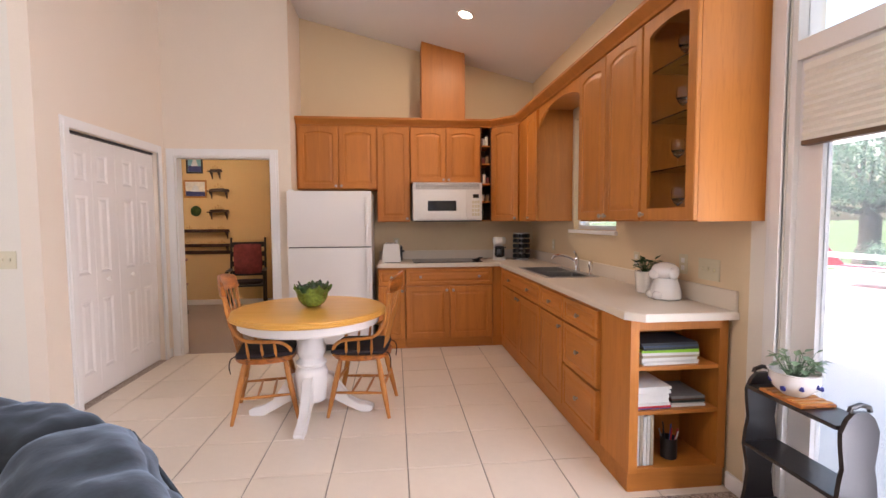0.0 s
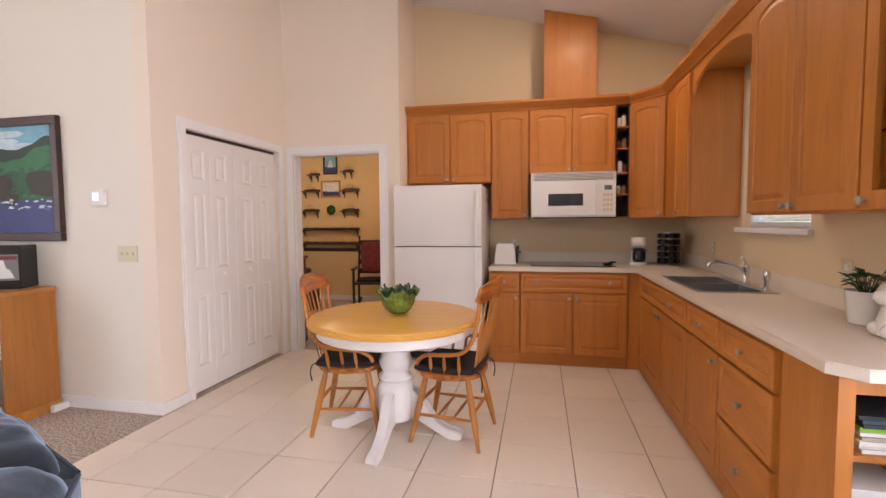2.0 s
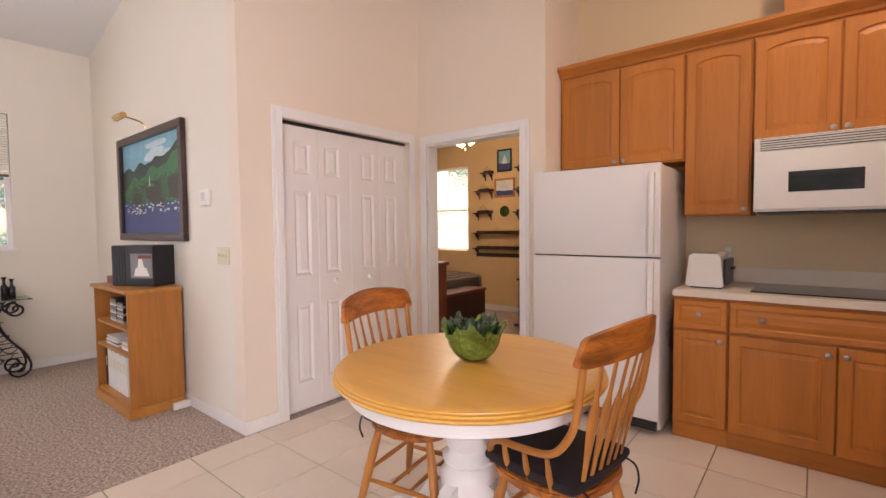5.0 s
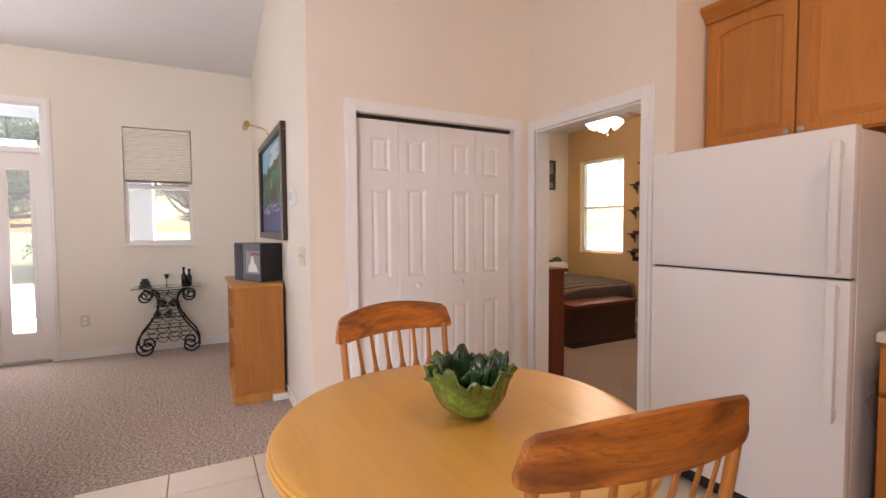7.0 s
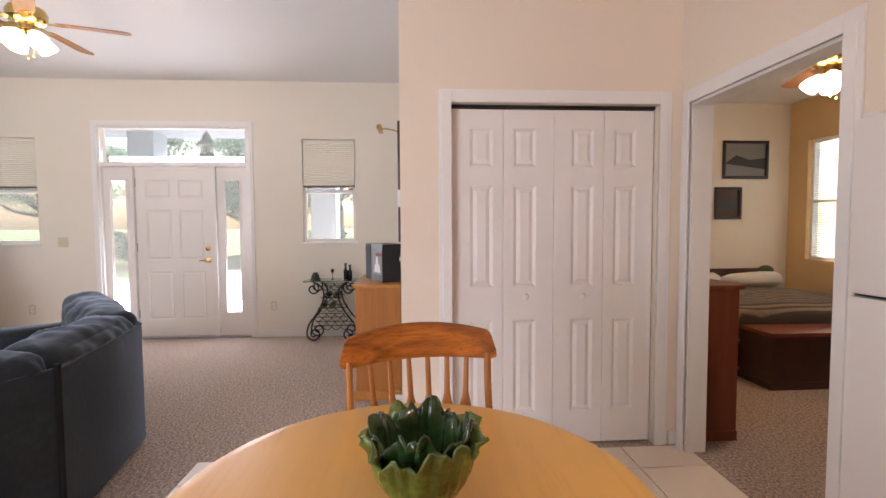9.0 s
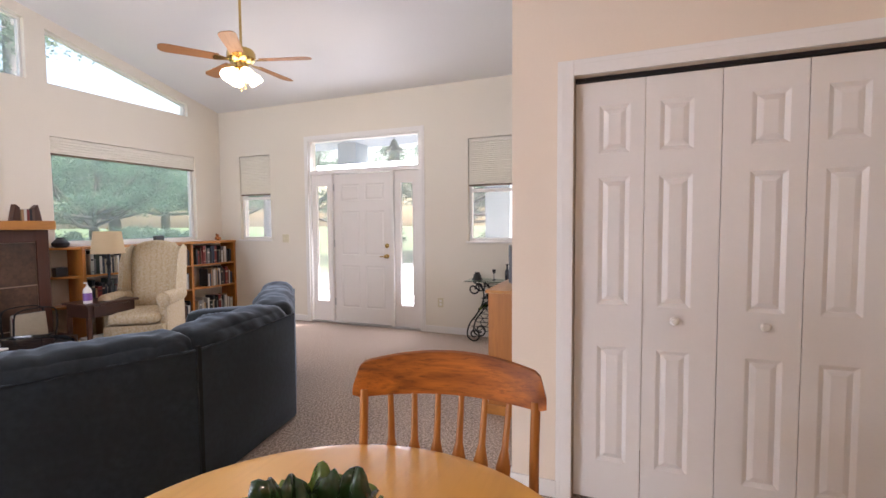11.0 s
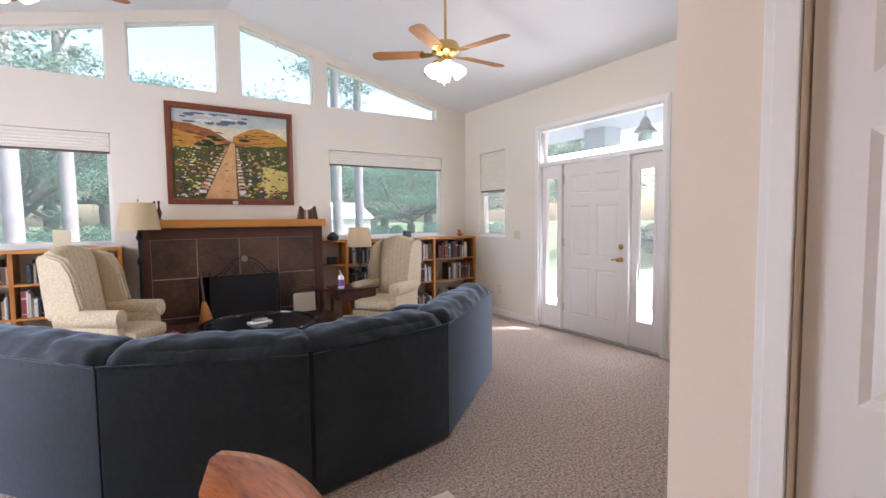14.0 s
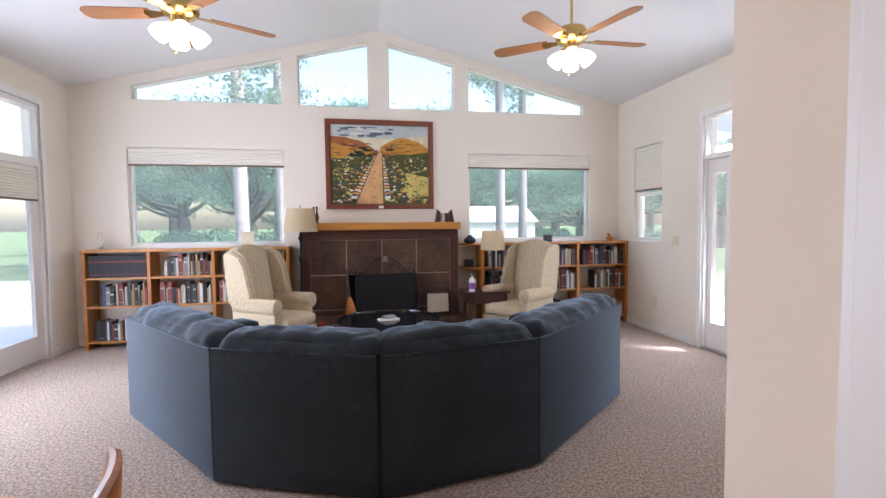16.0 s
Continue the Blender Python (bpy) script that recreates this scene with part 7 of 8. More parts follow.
lathe(bm, [(0.035, 0), (0.038, 0.006), (0.038, 0.12), (0.03, 0.15), (0.012, 0.165), (0.012, 0.18), (0, 0.181)], seg=18)
part("bottle", bm, WHITE_PLASTIC, bt, smooth=True)
bm = bmesh.new()
lathe(bm, [(0.0386, 0.03), (0.0392, 0.035), (0.0392, 0.10), (0.0386, 0.105)], seg=18)
part("printed_band", bm, PURPLE, bt, smooth=True)
bm = bmesh.new()
tube(bm, [(0, 0, 0.18), (0, 0, 0.205), (0.03, 0, 0.208)], 0.006, 8)
part("pump", bm, WHITE_PLASTIC, bt, smooth=True)

# coffee table
ct = thing("coffee_table", pose(-1.47, 0.95, 0), "round dark wooden coffee table with raised rim", "coffee table")
bm = bmesh.new()
lathe(bm, [(0, 0.395), (0.50, 0.395), (0.525, 0.405), (0.53, 0.425), (0.522, 0.437), (0.505, 0.437), (0.50, 0.422), (0, 0.42)], seg=64)
part("tabletop", bm, BLACKGLASS, ct, "glossy near black top", smooth=True)
bm = bmesh.new()
lathe(bm, [(0.40, 0.31), (0.41, 0.32), (0.41, 0.394), (0.38, 0.394), (0.38, 0.315)], seg=48)
part("apron", bm, DARKWOOD, ct, smooth=True)
for k in range(4):
    a = radians(45 + 90 * k)
    bm = bmesh.new()
    tube(bm, curve([(0.33 * math.cos(a), 0.33 * math.sin(a), 0.33), (0.38 * math.cos(a), 0.38 * math.sin(a), 0.25), (0.35 * math.cos(a), 0.35 * math.sin(a), 0.1), (0.39 * math.cos(a), 0.39 * math.sin(a), 0)]), [0.035] * 7 + [0.028] * 6 + [0.022] * 6, 10)
    part("leg", bm, DARKWOOD_Z, ct, smooth=True)
ctray = thing("trinket_dish", pose(-1.47, 0.95, 0.4222, 0, 0, 20), "small silver and white dish on the coffee table", "dish")
part("base", boxes((-0.10, 0.10, -0.06, 0.06, 0, 0.014), bev=0.004), WHITE_PLASTIC, ctray)
part("lid", boxes((-0.07, 0.06, -0.045, 0.03, 0.0142, 0.045), bev=0.01), STEEL, ctray)
fl = thing("red_flowers", pose(-0.72, 0.42, 0.0), "low red artificial flowers in a pot", "flowers")
bm = bmesh.new()
lathe(bm, [(0.06, 0), (0.08, 0.12), (0.07, 0.12), (0, 0.11)], seg=16)
part("pot", bm, DARKWOOD_Z, fl, smooth=True)
part("petals", leaves(40, 0.10, 0.22, 0.05, 0.11, 21), REDC, fl)

# ornaments on the sills and shelf tops
v = bmesh.new()
lathe(v, [(0.05, 0), (0.075, 0.02), (0.08, 0.05), (0.05, 0.085), (0.03, 0.095), (0.035, 0.11), (0.028, 0.11), (0, 0.09)], seg=20)
solid("small_vase", v, BOOKS[0], "squat blue black vase on the bookcase", "vase", smooth=True, m=pose(-2.64, HEARTH + 0.13, 1.1345))
ob = bmesh.new()
box(ob, -0.055, 0.055, -0.03, 0.03, 0, 0.10, bev=0.008)
solid("small_clock", ob, BLACK, "small black clock on the bookcase", "clock", m=pose(-3.72, HEARTH + 0.17, 1.1402))
ob = bmesh.new()
box(ob, -0.06, 0.06, -0.04, 0.04, 0, 0.10, bev=0.01)
solid("small_speaker", ob, BLACK, "small black box on the corner shelf", "speaker", m=pose(-2.62, HEARTH + 0.13, 0.8225))
ob = bmesh.new()
for x, z, r in ((0, 0.03, 0.03), (0.035, 0.035, 0.022), (-0.03, 0.03, 0.022), (0.01, 0.075, 0.022), (0.03, 0.095, 0.012)):
    bmesh.ops.create_icosphere(ob, subdivisions=2, radius=r, matrix=pose(x, 0, z))
solid("rabbit_figurine", ob, OAK_Y, "tan ceramic animal figurine on the bookcase", "figurine", smooth=True, m=pose(-4.66, HEARTH + 0.15, 1.1402))
ob = bmesh.new()
lathe(ob, [(0.04, 0), (0.04, 0.01), (0.012, 0.03), (0.03, 0.08), (0.04, 0.12), (0.02, 0.17), (0.012, 0.20), (0, 0.2)], seg=16)
solid("glass_ornament", ob, DRINK, "clear glass ornament on the bookcase", "ornament", smooth=True, m=pose(1.72, HEARTH + 0.15, 1.1402))
pf = thing("photo_stand", pose(0.12, HEARTH + 0.19, 1.1402, -8, 0, 0), "small pale photo card standing on the bookcase", "photo frame")
part("card", boxes((-0.07, 0.07, -0.006, 0.006, 0, 0.19), bev=0.002), BONE, pf)

# ---- bookcase below the seascape ----
bc = thing("bookcase", pose(-3.49, 4.45, 0), "short oak bookcase with three open shelves", "bookcase")
bwid, bdep = 0.755, 0.345
part("side", boxes((0, 0.02, 0, bdep, 0.0, 0.868)), OAK_Z, bc)
part("side", boxes((bwid - 0.02, bwid, 0, bdep, 0.0, 0.868)), OAK_Z, bc)
part("back", boxes((0.02, bwid - 0.02, bdep - 0.008, bdep, 0.05, 0.868)), OAK_Z, bc)
part("top", boxes((-0.018, bwid + 0.018, -0.02, bdep, 0.8685, 0.893), bev=0.005), OAK_X, bc)
part("plinth", boxes((-0.012, bwid + 0.012, -0.014, bdep, 0.0, 0.07), bev=0.004), OAK_X, bc)
for z in (0.072, 0.42, 0.60):
    part("shelf", boxes((0.0205, bwid - 0.0205, 0.008, bdep - 0.0085, z, z + 0.018), bev=0.002), OAK_X, bc)
for k in range(9):
    x = -3.46 + k * 0.055
    h = 0.285 + 0.01 * (k % 2)
    bn = thing("ring_binder", pose(x, 4.50, 0.0902), "white ring binder standing on a shelf", "binder", "white binders")
    part("cover", boxes((0, 0.05, 0, 0.22, 0, h), bev=0.002), WHITECLOTH if k else BOOKS[8], bn)
    part("label_strip", boxes((0.012, 0.038, -0.0015, -0.0002, h * 0.55, h * 0.8)), BONE, bn)
paper_stack("paper_stack", pose(-3.25, 4.49, 0.4382), 0.24, 0.2, [(0.014, WHITECLOTH), (0.012, BOOKS[9]), (0.014, WHITECLOTH), (0.012, BOOKS[4]), (0.01, WHITECLOTH)], "stack of papers on a bookcase shelf")
paper_stack("paper_stack", pose(-2.93, 4.49, 0.4382), 0.22, 0.2, [(0.014, WHITECLOTH), (0.012, BOOKS[4]), (0.014, BOOKS[2]), (0.01, WHITECLOTH)], "stack of papers on a bookcase shelf")
for c in range(2):
    for r in range(9):
        x = -3.33 + c * 0.155
        if c == 1 and r > 7:
            continue
        d = thing("disc_case", pose(x, 4.51, 0.6183 + r * 0.019), "thin plastic disc case in a pile", "disc case", "disc cases")
        part("case", boxes((0, 0.14, 0, 0.13, 0, 0.018), bev=0.001), BLACK if r % 3 else STEEL, d)
        part("sleeve", boxes((0.004, 0.136, -0.0008, 0.0, 0.003, 0.014)), [WHITECLOTH, BOOKS[2], BOOKS[9]][(r + c) % 3], d)
part_box = thing("album_case", pose(-3.17, 4.49, 0.8935, 0, 0, 26), "black album slipcase with a ship photograph", "album")
part("case", boxes((0, 0.37, 0, 0.20, 0, 0.30), bev=0.004), BLACK, part_box)
for k in range(5):
    part("spine", boxes((0.004 + 0.024 * k, 0.024 + 0.024 * k, -0.003, -0.0002, 0.008, 0.292)), BOOKS[8], part_box)
part("photograph", boxes((0.17, 0.36, -0.002, -0.0002, 0.06, 0.24)), BOOKS[9], part_box)
bm = bmesh.new()
prism(bm, [(0.20, 0.075), (0.335, 0.075), (0.31, 0.135), (0.29, 0.14), (0.275, 0.20), (0.245, 0.20), (0.235, 0.14), (0.215, 0.13)], 0.0022, 0.0035, m=pose(0, 0, 0, 90, 0, 0))
part("ship_picture", bm, WHITECLOTH, part_box)
part("caption_bar", boxes((0.24, 0.355, -0.0035, -0.0022, 0.205, 0.228)), BOOKS[1], part_box)
wb = bmesh.new()
box(wb, 0, 0.20, 0, 0.16, 0, 0.055, bev=0.004)
solid("wooden_box", wb, CHERRY, "small reddish wooden box on the bookcase", "box", m=pose(-3.46, 4.53, 0.8935))
solid("door_stop", boxes((-2.715, -2.68, 4.70, 4.81, 0.0005, 0.05), bev=0.006), WHITE_PLASTIC, "small white plastic block on the carpet", "door stop")

# ---- wrought iron wine table ----
wr = thing("wine_table", pose(-4.68, 3.94, 0), "scrolled iron wine rack table with glass top", "wine rack")
part("glass_top", boxes((-0.15, 0.16, -0.31, 0.31, 0.70, 0.712), bev=0.003), TABLEGLASS, wr)


def spiral(c, r, a0, turns, s, n=26):
    return [(c[0] + s * r * (1 - 0.75 * k / n) * math.cos(a0 + turns * 6.283 * k / n), c[1] + r * (1 - 0.75 * k / n) * math.sin(a0 + turns * 6.283 * k / n)) for k in range(n + 1)]


for x in (-0.11, 0.12):
    for s in (-1, 1):
        bm = bmesh.new()
        tube(bm, [(x, s * y, z) for y, z in spiral((0.205, 0.62), 0.075, 1.57, 1.3, 1)], 0.009, 8)
        tube(bm, curve([(x, s * 0.205, 0.695), (x, s * 0.13, 0.66), (x, s * 0.085, 0.58), (x, s * 0.10, 0.46), (x, s * 0.17, 0.33), (x, s * 0.25, 0.22), (x, s * 0.285, 0.12)]), 0.009, 8)
        tube(bm, [(x, s * y, z) for y, z in spiral((0.20, 0.094), 0.085, 0.3, -1.4, 1)], 0.009, 8)
        part("scroll_leg", bm, IRON, wr, smooth=True)
for z, n in ((0.62, 2), (0.49, 2), (0.37, 3), (0.26, 4), (0.16, 4)):
    for k in range(n):
        y = (k - (n - 1) / 2) * 0.10
        for x in (-0.11, 0.12):
            bm = bmesh.new()
            tube(bm, [(x, y + 0.048 * math.cos(a), z + 0.03 + 0.048 * math.sin(a)) for a in (math.pi + math.pi * i / 8 for i in range(9))], 0.004, 6)
            part("bottle_ring", bm, IRON, wr)
for z, h in ((0.655, 0.12), (0.52, 0.12), (0.40, 0.15), (0.29, 0.20), (0.19, 0.23)):
    for x in (-0.11, 0.12):
        bm = bmesh.new()
        tube(bm, [(x, -h, z), (x, h, z)], 0.004, 6)
        part("cross_wire", bm, IRON, wr)
for y, z, mt in ((-0.05, 0.535, BLACK), (0.05, 0.535, BLACK), (-0.10, 0.415, GREENGLAZE), (0.0, 0.415, GREENGLAZE)):
    w = thing("wine_bottle", pose(-4.77, 3.94 + y, z - 0.035), "wine bottle lying in an iron rack", "bottle", "wine bottles")
    bm = bmesh.new()
    lathe(bm, [(0.0, 0), (0.034, 0.002), (0.036, 0.01), (0.036, 0.17), (0.015, 0.22), (0.014, 0.28), (0, 0.281)], seg=16, m=pose(0, 0, 0.036, 0, 90, 0))
    part("glass_body", bm, GREENDARK if mt is GREENGLAZE else BLACKGLASS, w, smooth=True)
    bm = bmesh.new()
    lathe(bm, [(0.0155, 0.235), (0.0155, 0.285), (0, 0.286)], seg=12, m=pose(0, 0, 0.036, 0, 90, 0))
    part("foil", bm, mt, w, smooth=True)
cd = bmesh.new()
lathe(cd, [(0.055, 0), (0.06, 0.01), (0.045, 0.03), (0.045, 0.055), (0.03, 0.065), (0.03, 0.085), (0, 0.086)], seg=20)
solid("candle_dish", cd, BLACK, "squat black candle holder on the glass", "candle holder", smooth=True, m=pose(-4.68, 3.74, 0.7125))
for y, h in ((4.09, 0.19), (4.14, 0.17)):
    cb = bmesh.new()
    lathe(cb, [(0.024, 0), (0.026, 0.004), (0.026, h * 0.55), (0.012, h * 0.68), (0.011, h * 0.9), (0.018, h * 0.94), (0.018, h), (0, h + 0.001)], seg=14)
    solid("small_bottle", cb, BLACKGLASS, "small dark bottle on the glass table", "bottle", group="dark bottles", smooth=True, m=pose(-4.70, y, 0.7125))
sg = bmesh.new()
lathe(sg, [(0.02, 0), (0.02, 0.004), (0.004, 0.008), (0.004, 0.07), (0.018, 0.085), (0.02, 0.12), (0, 0.121)], seg=12)
solid("cork_stopper", sg, BLACK, "black stemmed stopper on the glass table", "stopper", smooth=True, m=pose(-4.72, 3.93, 0.7125))


# ---- ceiling fans ----
BLADE = wood("fan_blade_wood", (0.33, 0.15, 0.055), (0.16, 0.06, 0.02), "x", rough=0.6, coat=0.0)


def ceiling_fan(x, y, top, drop, turn, label):
    """A brass fan hung on a rod; five blades and a cluster of lit glass shades."""
    t = thing("ceiling_fan", pose(x, y, top), label, "ceiling fan", "ceiling fans")
    bm = bmesh.new()
    lathe(bm, [(0.072, 0.028), (0.072, -0.01), (0.06, -0.05), (0.02, -0.07), (0, -0.071)], seg=24)
    part("canopy", bm, BRASS, t, smooth=True)
    bm = bmesh.new()
    tube(bm, [(0, 0, -0.06), (0, 0, -drop + 0.06)], 0.012, 10)
    part("rod", bm, BRASS, t, smooth=True)
    bm = bmesh.new()
    lathe(bm, [(0.03, 0.09), (0.06, 0.08), (0.11, 0.06), (0.125, 0.03), (0.125, -0.02), (0.10, -0.05), (0.06, -0.06), (0.055, -0.10), (0.07, -0.12), (0.05, -0.145), (0, -0.15)], c=(0, 0, -drop), seg=32)
    part("motor", bm, BRASS, t, smooth=True)
    for k in range(5):
        m = pose(0, 0, -drop - 0.035, 0, 0, turn + 72 * k)
        bm = bmesh.new()
        prism(bm, [(0.10, -0.02), (0.16, -0.035), (0.22, -0.045), (0.24, 0), (0.22, 0.045), (0.16, 0.035), (0.10, 0.02)], -0.004, 0.0)
        br_ = part("bracket", bm, BRASS, t, m=m @ pose(0, 0, 0, 10, 0, 0))
        bm = bmesh.new()
        prism(bm, [(0.19, -0.055), (0.60, -0.07), (0.64, -0.055), (0.66, -0.03), (0.66, 0.03), (0.64, 0.055), (0.60, 0.07), (0.19, 0.055)], 0.0005, 0.0065)
        part("blade", bm, BLADE, t, m=m @ pose(0, 0, 0, 10, 0, 0))
    for k in range(4):
        m = pose(0, 0, -drop - 0.12, 0, 0, turn + 30 + 90 * k) @ pose(0.065, 0, 0, 0, 140, 0)
        bm = bmesh.new()
        lathe(bm, [(0.02, 0), (0.03, 0.02), (0.055, 0.06), (0.065, 0.10), (0.06, 0.125), (0.05, 0.13), (0, 0.128)], seg=18)
        part("glass_shade", bm, GLOBE, t, "lit frosted glass shade", smooth=True, m=m)
    for dx, l in ((0.03, 0.14), (-0.025, 0.11)):
        bm = bmesh.new()
        tube(bm, [(dx, 0.02, -drop - 0.14), (dx, 0.02, -drop - 0.16 - l)], 0.0015, 4)
        lathe(bm, [(0.0, -0.012), (0.008, -0.008), (0.008, 0.008), (0, 0.012)], c=(dx, 0.02, -drop - 0.165 - l), seg=8)
        part("pull_chain", bm, BRASS, t)
    return t


ceiling_fan(-2.93, 2.03, roof(-2.93), 0.615, 36, "brass ceiling fan with oak blades, lights on")
ceiling_fan(0.02, 2.03, roof(0.02), 0.60, -8, "brass ceiling fan with oak blades, lights on")
for x in (-2.93, 0.02):
    bulb("fan_bulbs", (x, 2.03, 2.50), 3.2, WARM, 0.09)
sm = bmesh.new()
lathe(sm, [(0.065, 0.0), (0.068, -0.012), (0.06, -0.03), (0.03, -0.036), (0, -0.036)], seg=28)
solid("smoke_detector", sm, WHITE_PLASTIC, "round white smoke detector on the ceiling", "smoke detector", smooth=True, m=Matrix.Translation((-1.72, 1.9, roof(-1.72) - 0.001)) @ pose(0, 0, 0, 0, -math.degrees(math.atan(SLOPE)), 0))


# ---- bedroom ----
bed = thing("bed", pose(-4.58, 7.62, 0), "bed with grey striped spread and pillows", "bed")
part("frame", boxes((0.0, 1.52, 0.0, 1.55, 0.08, 0.28), bev=0.006), DARKWOOD, bed)
part("headboard", boxes((-0.03, 0.0, -0.02, 1.57, 0.0, 0.80), bev=0.01), DARKWOOD_Z, bed)
for x in (0.05, 1.44):
    for y in (0.05, 1.44):
        part("leg", boxes((x, x + 0.06, y, y + 0.06, 0, 0.079)), DARKWOOD_Z, bed)
part("mattress", soft_box(0.01, 1.50, 0.01, 1.54, 0.281, 0.50, 0.05, 5), WHITECLOTH, bed, smooth=True)


def spread_cloth():
    m, nt, b = nodes_of("striped_grey_spread")
    v = coords(nt)
    w = add(nt, "ShaderNodeTexWave", Scale=5.0, Distortion=0.6, Detail=2.0)
    w.bands_direction = 'X'
    nt.links.new(v, w.inputs["Vector"])
    n2 = noise_tex(nt, v, 60)
    c = mixcol(nt, ramp(nt, w.outputs["Fac"], 0.35, 0.65), (0.075, 0.062, 0.05), (0.26, 0.20, 0.14))
    c = mixcol(nt, ramp(nt, n2, 0.4, 0.7), c, mixcol(nt, 0.4, c, (0.05, 0.05, 0.06)))
    nt.links.new(c, b.inputs["Base Color"])
    b.inputs["Roughness"].default_value = 0.95
    bump(nt, b, n2, 0.4, 0.004)
    return m


part("bedspread", soft_box(0.30, 1.56, -0.03, 1.58, 0.30, 0.62, 0.10, 9, 0.02, 0.02, 2.0), spread_cloth(), bed, "grey and tan striped bedspread", smooth=True)
for k, (y, mt) in enumerate(((0.40, WHITECLOTH), (1.12, WHITECLOTH))):
    m = pose(-4.40, 7.62 + y, 0.62, 0, -18, 0)
    pl_ = thing("pillow", m, "plump white bed pillow", "pillow", "bed pillows")
    part("case", soft_box(-0.10, 0.34, -0.30, 0.30, -0.07, 0.09, 0.07, 7, 0.02, 0.01, k), mt, pl_, smooth=True)
gp = bmesh.new()
bmesh.ops.create_icosphere(gp, subdivisions=3, radius=0.07, matrix=Matrix.Diagonal((1, 1.2, 0.9, 1)))
solid("green_toy", gp, GREENDARK, "small dark green plush on the pillows", "plush", smooth=True, m=pose(-4.30, 8.98, 0.80))
tk = thing("blanket_chest", pose(-3.05, 7.75, 0), "dark wooden blanket chest at the bed foot", "chest")
part("body", boxes((0, 0.36, 0, 0.98, 0.04, 0.43), bev=0.004), DARKWOOD, tk)
part("lid", boxes((-0.01, 0.375, -0.012, 0.992, 0.431, 0.465), bev=0.006), CHERRY, tk)
part("plinth", boxes((-0.006, 0.37, -0.008, 0.988, 0.0, 0.06), bev=0.004), DARKWOOD, tk)
ch = thing("cherry_dresser", pose(-2.40, 6.62, 0), "red brown wooden dresser beside the doorway", "dresser")
part("body", boxes((0.0, 0.50, 0.0, 0.262, 0.06, 0.94), bev=0.004), CHERRY, ch)
part("top", boxes((-0.015, 0.52, -0.01, 0.285, 0.941, 0.97), bev=0.006), CHERRY, ch)
part("plinth", boxes((0.0, 0.505, 0.005, 0.266, 0.0, 0.06), bev=0.003), CHERRY, ch)
for k in range(3):
    d = part("drawer_front", boxes((0.02, 0.48, 0.263, 0.277, 0.10 + k * 0.285, 0.37 + k * 0.285), bev=0.005), CHERRY, ch)
    for x in (0.13, 0.37):
        bm = bmesh.new()
        lathe(bm, [(0.008, 0), (0.015, 0.015), (0.01, 0.022), (0, 0.023)], seg=10, m=pose(x, 0.277, 0.235 + k * 0.285, -90, 0, 0))
        part("knob", bm, BRASS, d, smooth=True)

# ledges, ships and pictures on the ochre wall
WY = BY1 - 0.002


def ledge(x, z, w, label="small dark wooden wall shelf"):
    t = thing("wall_shelf", pose(x, WY, z), label, "wall shelf", "wall shelves")
    part("board", boxes((-w / 2, w / 2, -0.11, 0, -0.018, 0), bev=0.003), DARKWOOD, t)
    for s in (-1, 1):
        bm = bmesh.new()
        prism(bm, [(0, 0), (-0.09, 0), (-0.07, -0.035), (-0.02, -0.06), (0, -0.11)], -0.008, 0.008, m=Matrix(((0, 0, 1, s * (w / 2 - 0.04)), (1, 0, 0, 0), (0, 1, 0, -0.0185), (0, 0, 0, 1))))
        part("bracket", bm, DARKWOOD, t)
    part("back_rail", boxes((-w / 2 + 0.01, w / 2 - 0.01, -0.012, 0, 0.0005, 0.03), bev=0.002), DARKWOOD, t)
    return t


def ship(x, y, z, s, turn=0):
    t = thing("model_ship", pose(x, y, z, 0, 0, turn), "small wooden model ship on a wall shelf", "model ship", "model ships")
    bm = bmesh.new()
    prism(bm, [(-s, 0.35 * s), (-0.8 * s, 0.06 * s), (0.75 * s, 0.06 * s), (1.1 * s, 0.42 * s)], -0.16 * s, 0.16 * s, m=pose(0, 0, 0, 90, 0, 0))
    box(bm, -0.5 * s, 0.5 * s, -0.08 * s, 0.08 * s, 0, 0.061 * s)
    part("hull", bm, DARKWOOD, t)
    bm = bmesh.new()
    for k, h in ((-0.45, 1.1), (0.1, 1.4), (0.6, 1.0)):
        tube(bm, [(k * s, 0, 0.3 * s), (k * s, 0, h * s)], 0.02 * s + 0.001, 5)
        tube(bm, [(k * s - 0.22 * s, 0, h * 0.75 * s), (k * s + 0.22 * s, 0, h * 0.75 * s)], 0.012 * s + 0.001, 4)
    part("mast", bm, OAK_Z, t)
    return t


for x, z in ((-3.12, 2.16), (-2.50, 2.20)):
    ledge(x, z, 0.20)
    ship(x, WY - 0.06, z, 0.07)
for x, z, s in ((-3.18, 1.88, 0.085), (-2.46, 1.88, 0.09), (-3.20, 1.54, 0.09), (-2.47, 1.54, 0.09)):
    ledge(x, z, 0.32)
    ship(x, WY - 0.06, z, s)
for z in (1.22, 0.98):
    ledge(-2.84, z, 1.06, "long dark wooden wall shelf with ornaments")
    for k in range(6):
        ship(-3.26 + k * 0.165, WY - 0.055, z, 0.045 + 0.012 * (k % 3), 10 * (k % 2))
part_bar = boxes((-3.36, -2.32, WY - 0.012, WY, 0.84, 0.90), bev=0.003)
solid("shelf_rail", part_bar, DARKWOOD, "dark wooden rail under the long shelf", "rail")
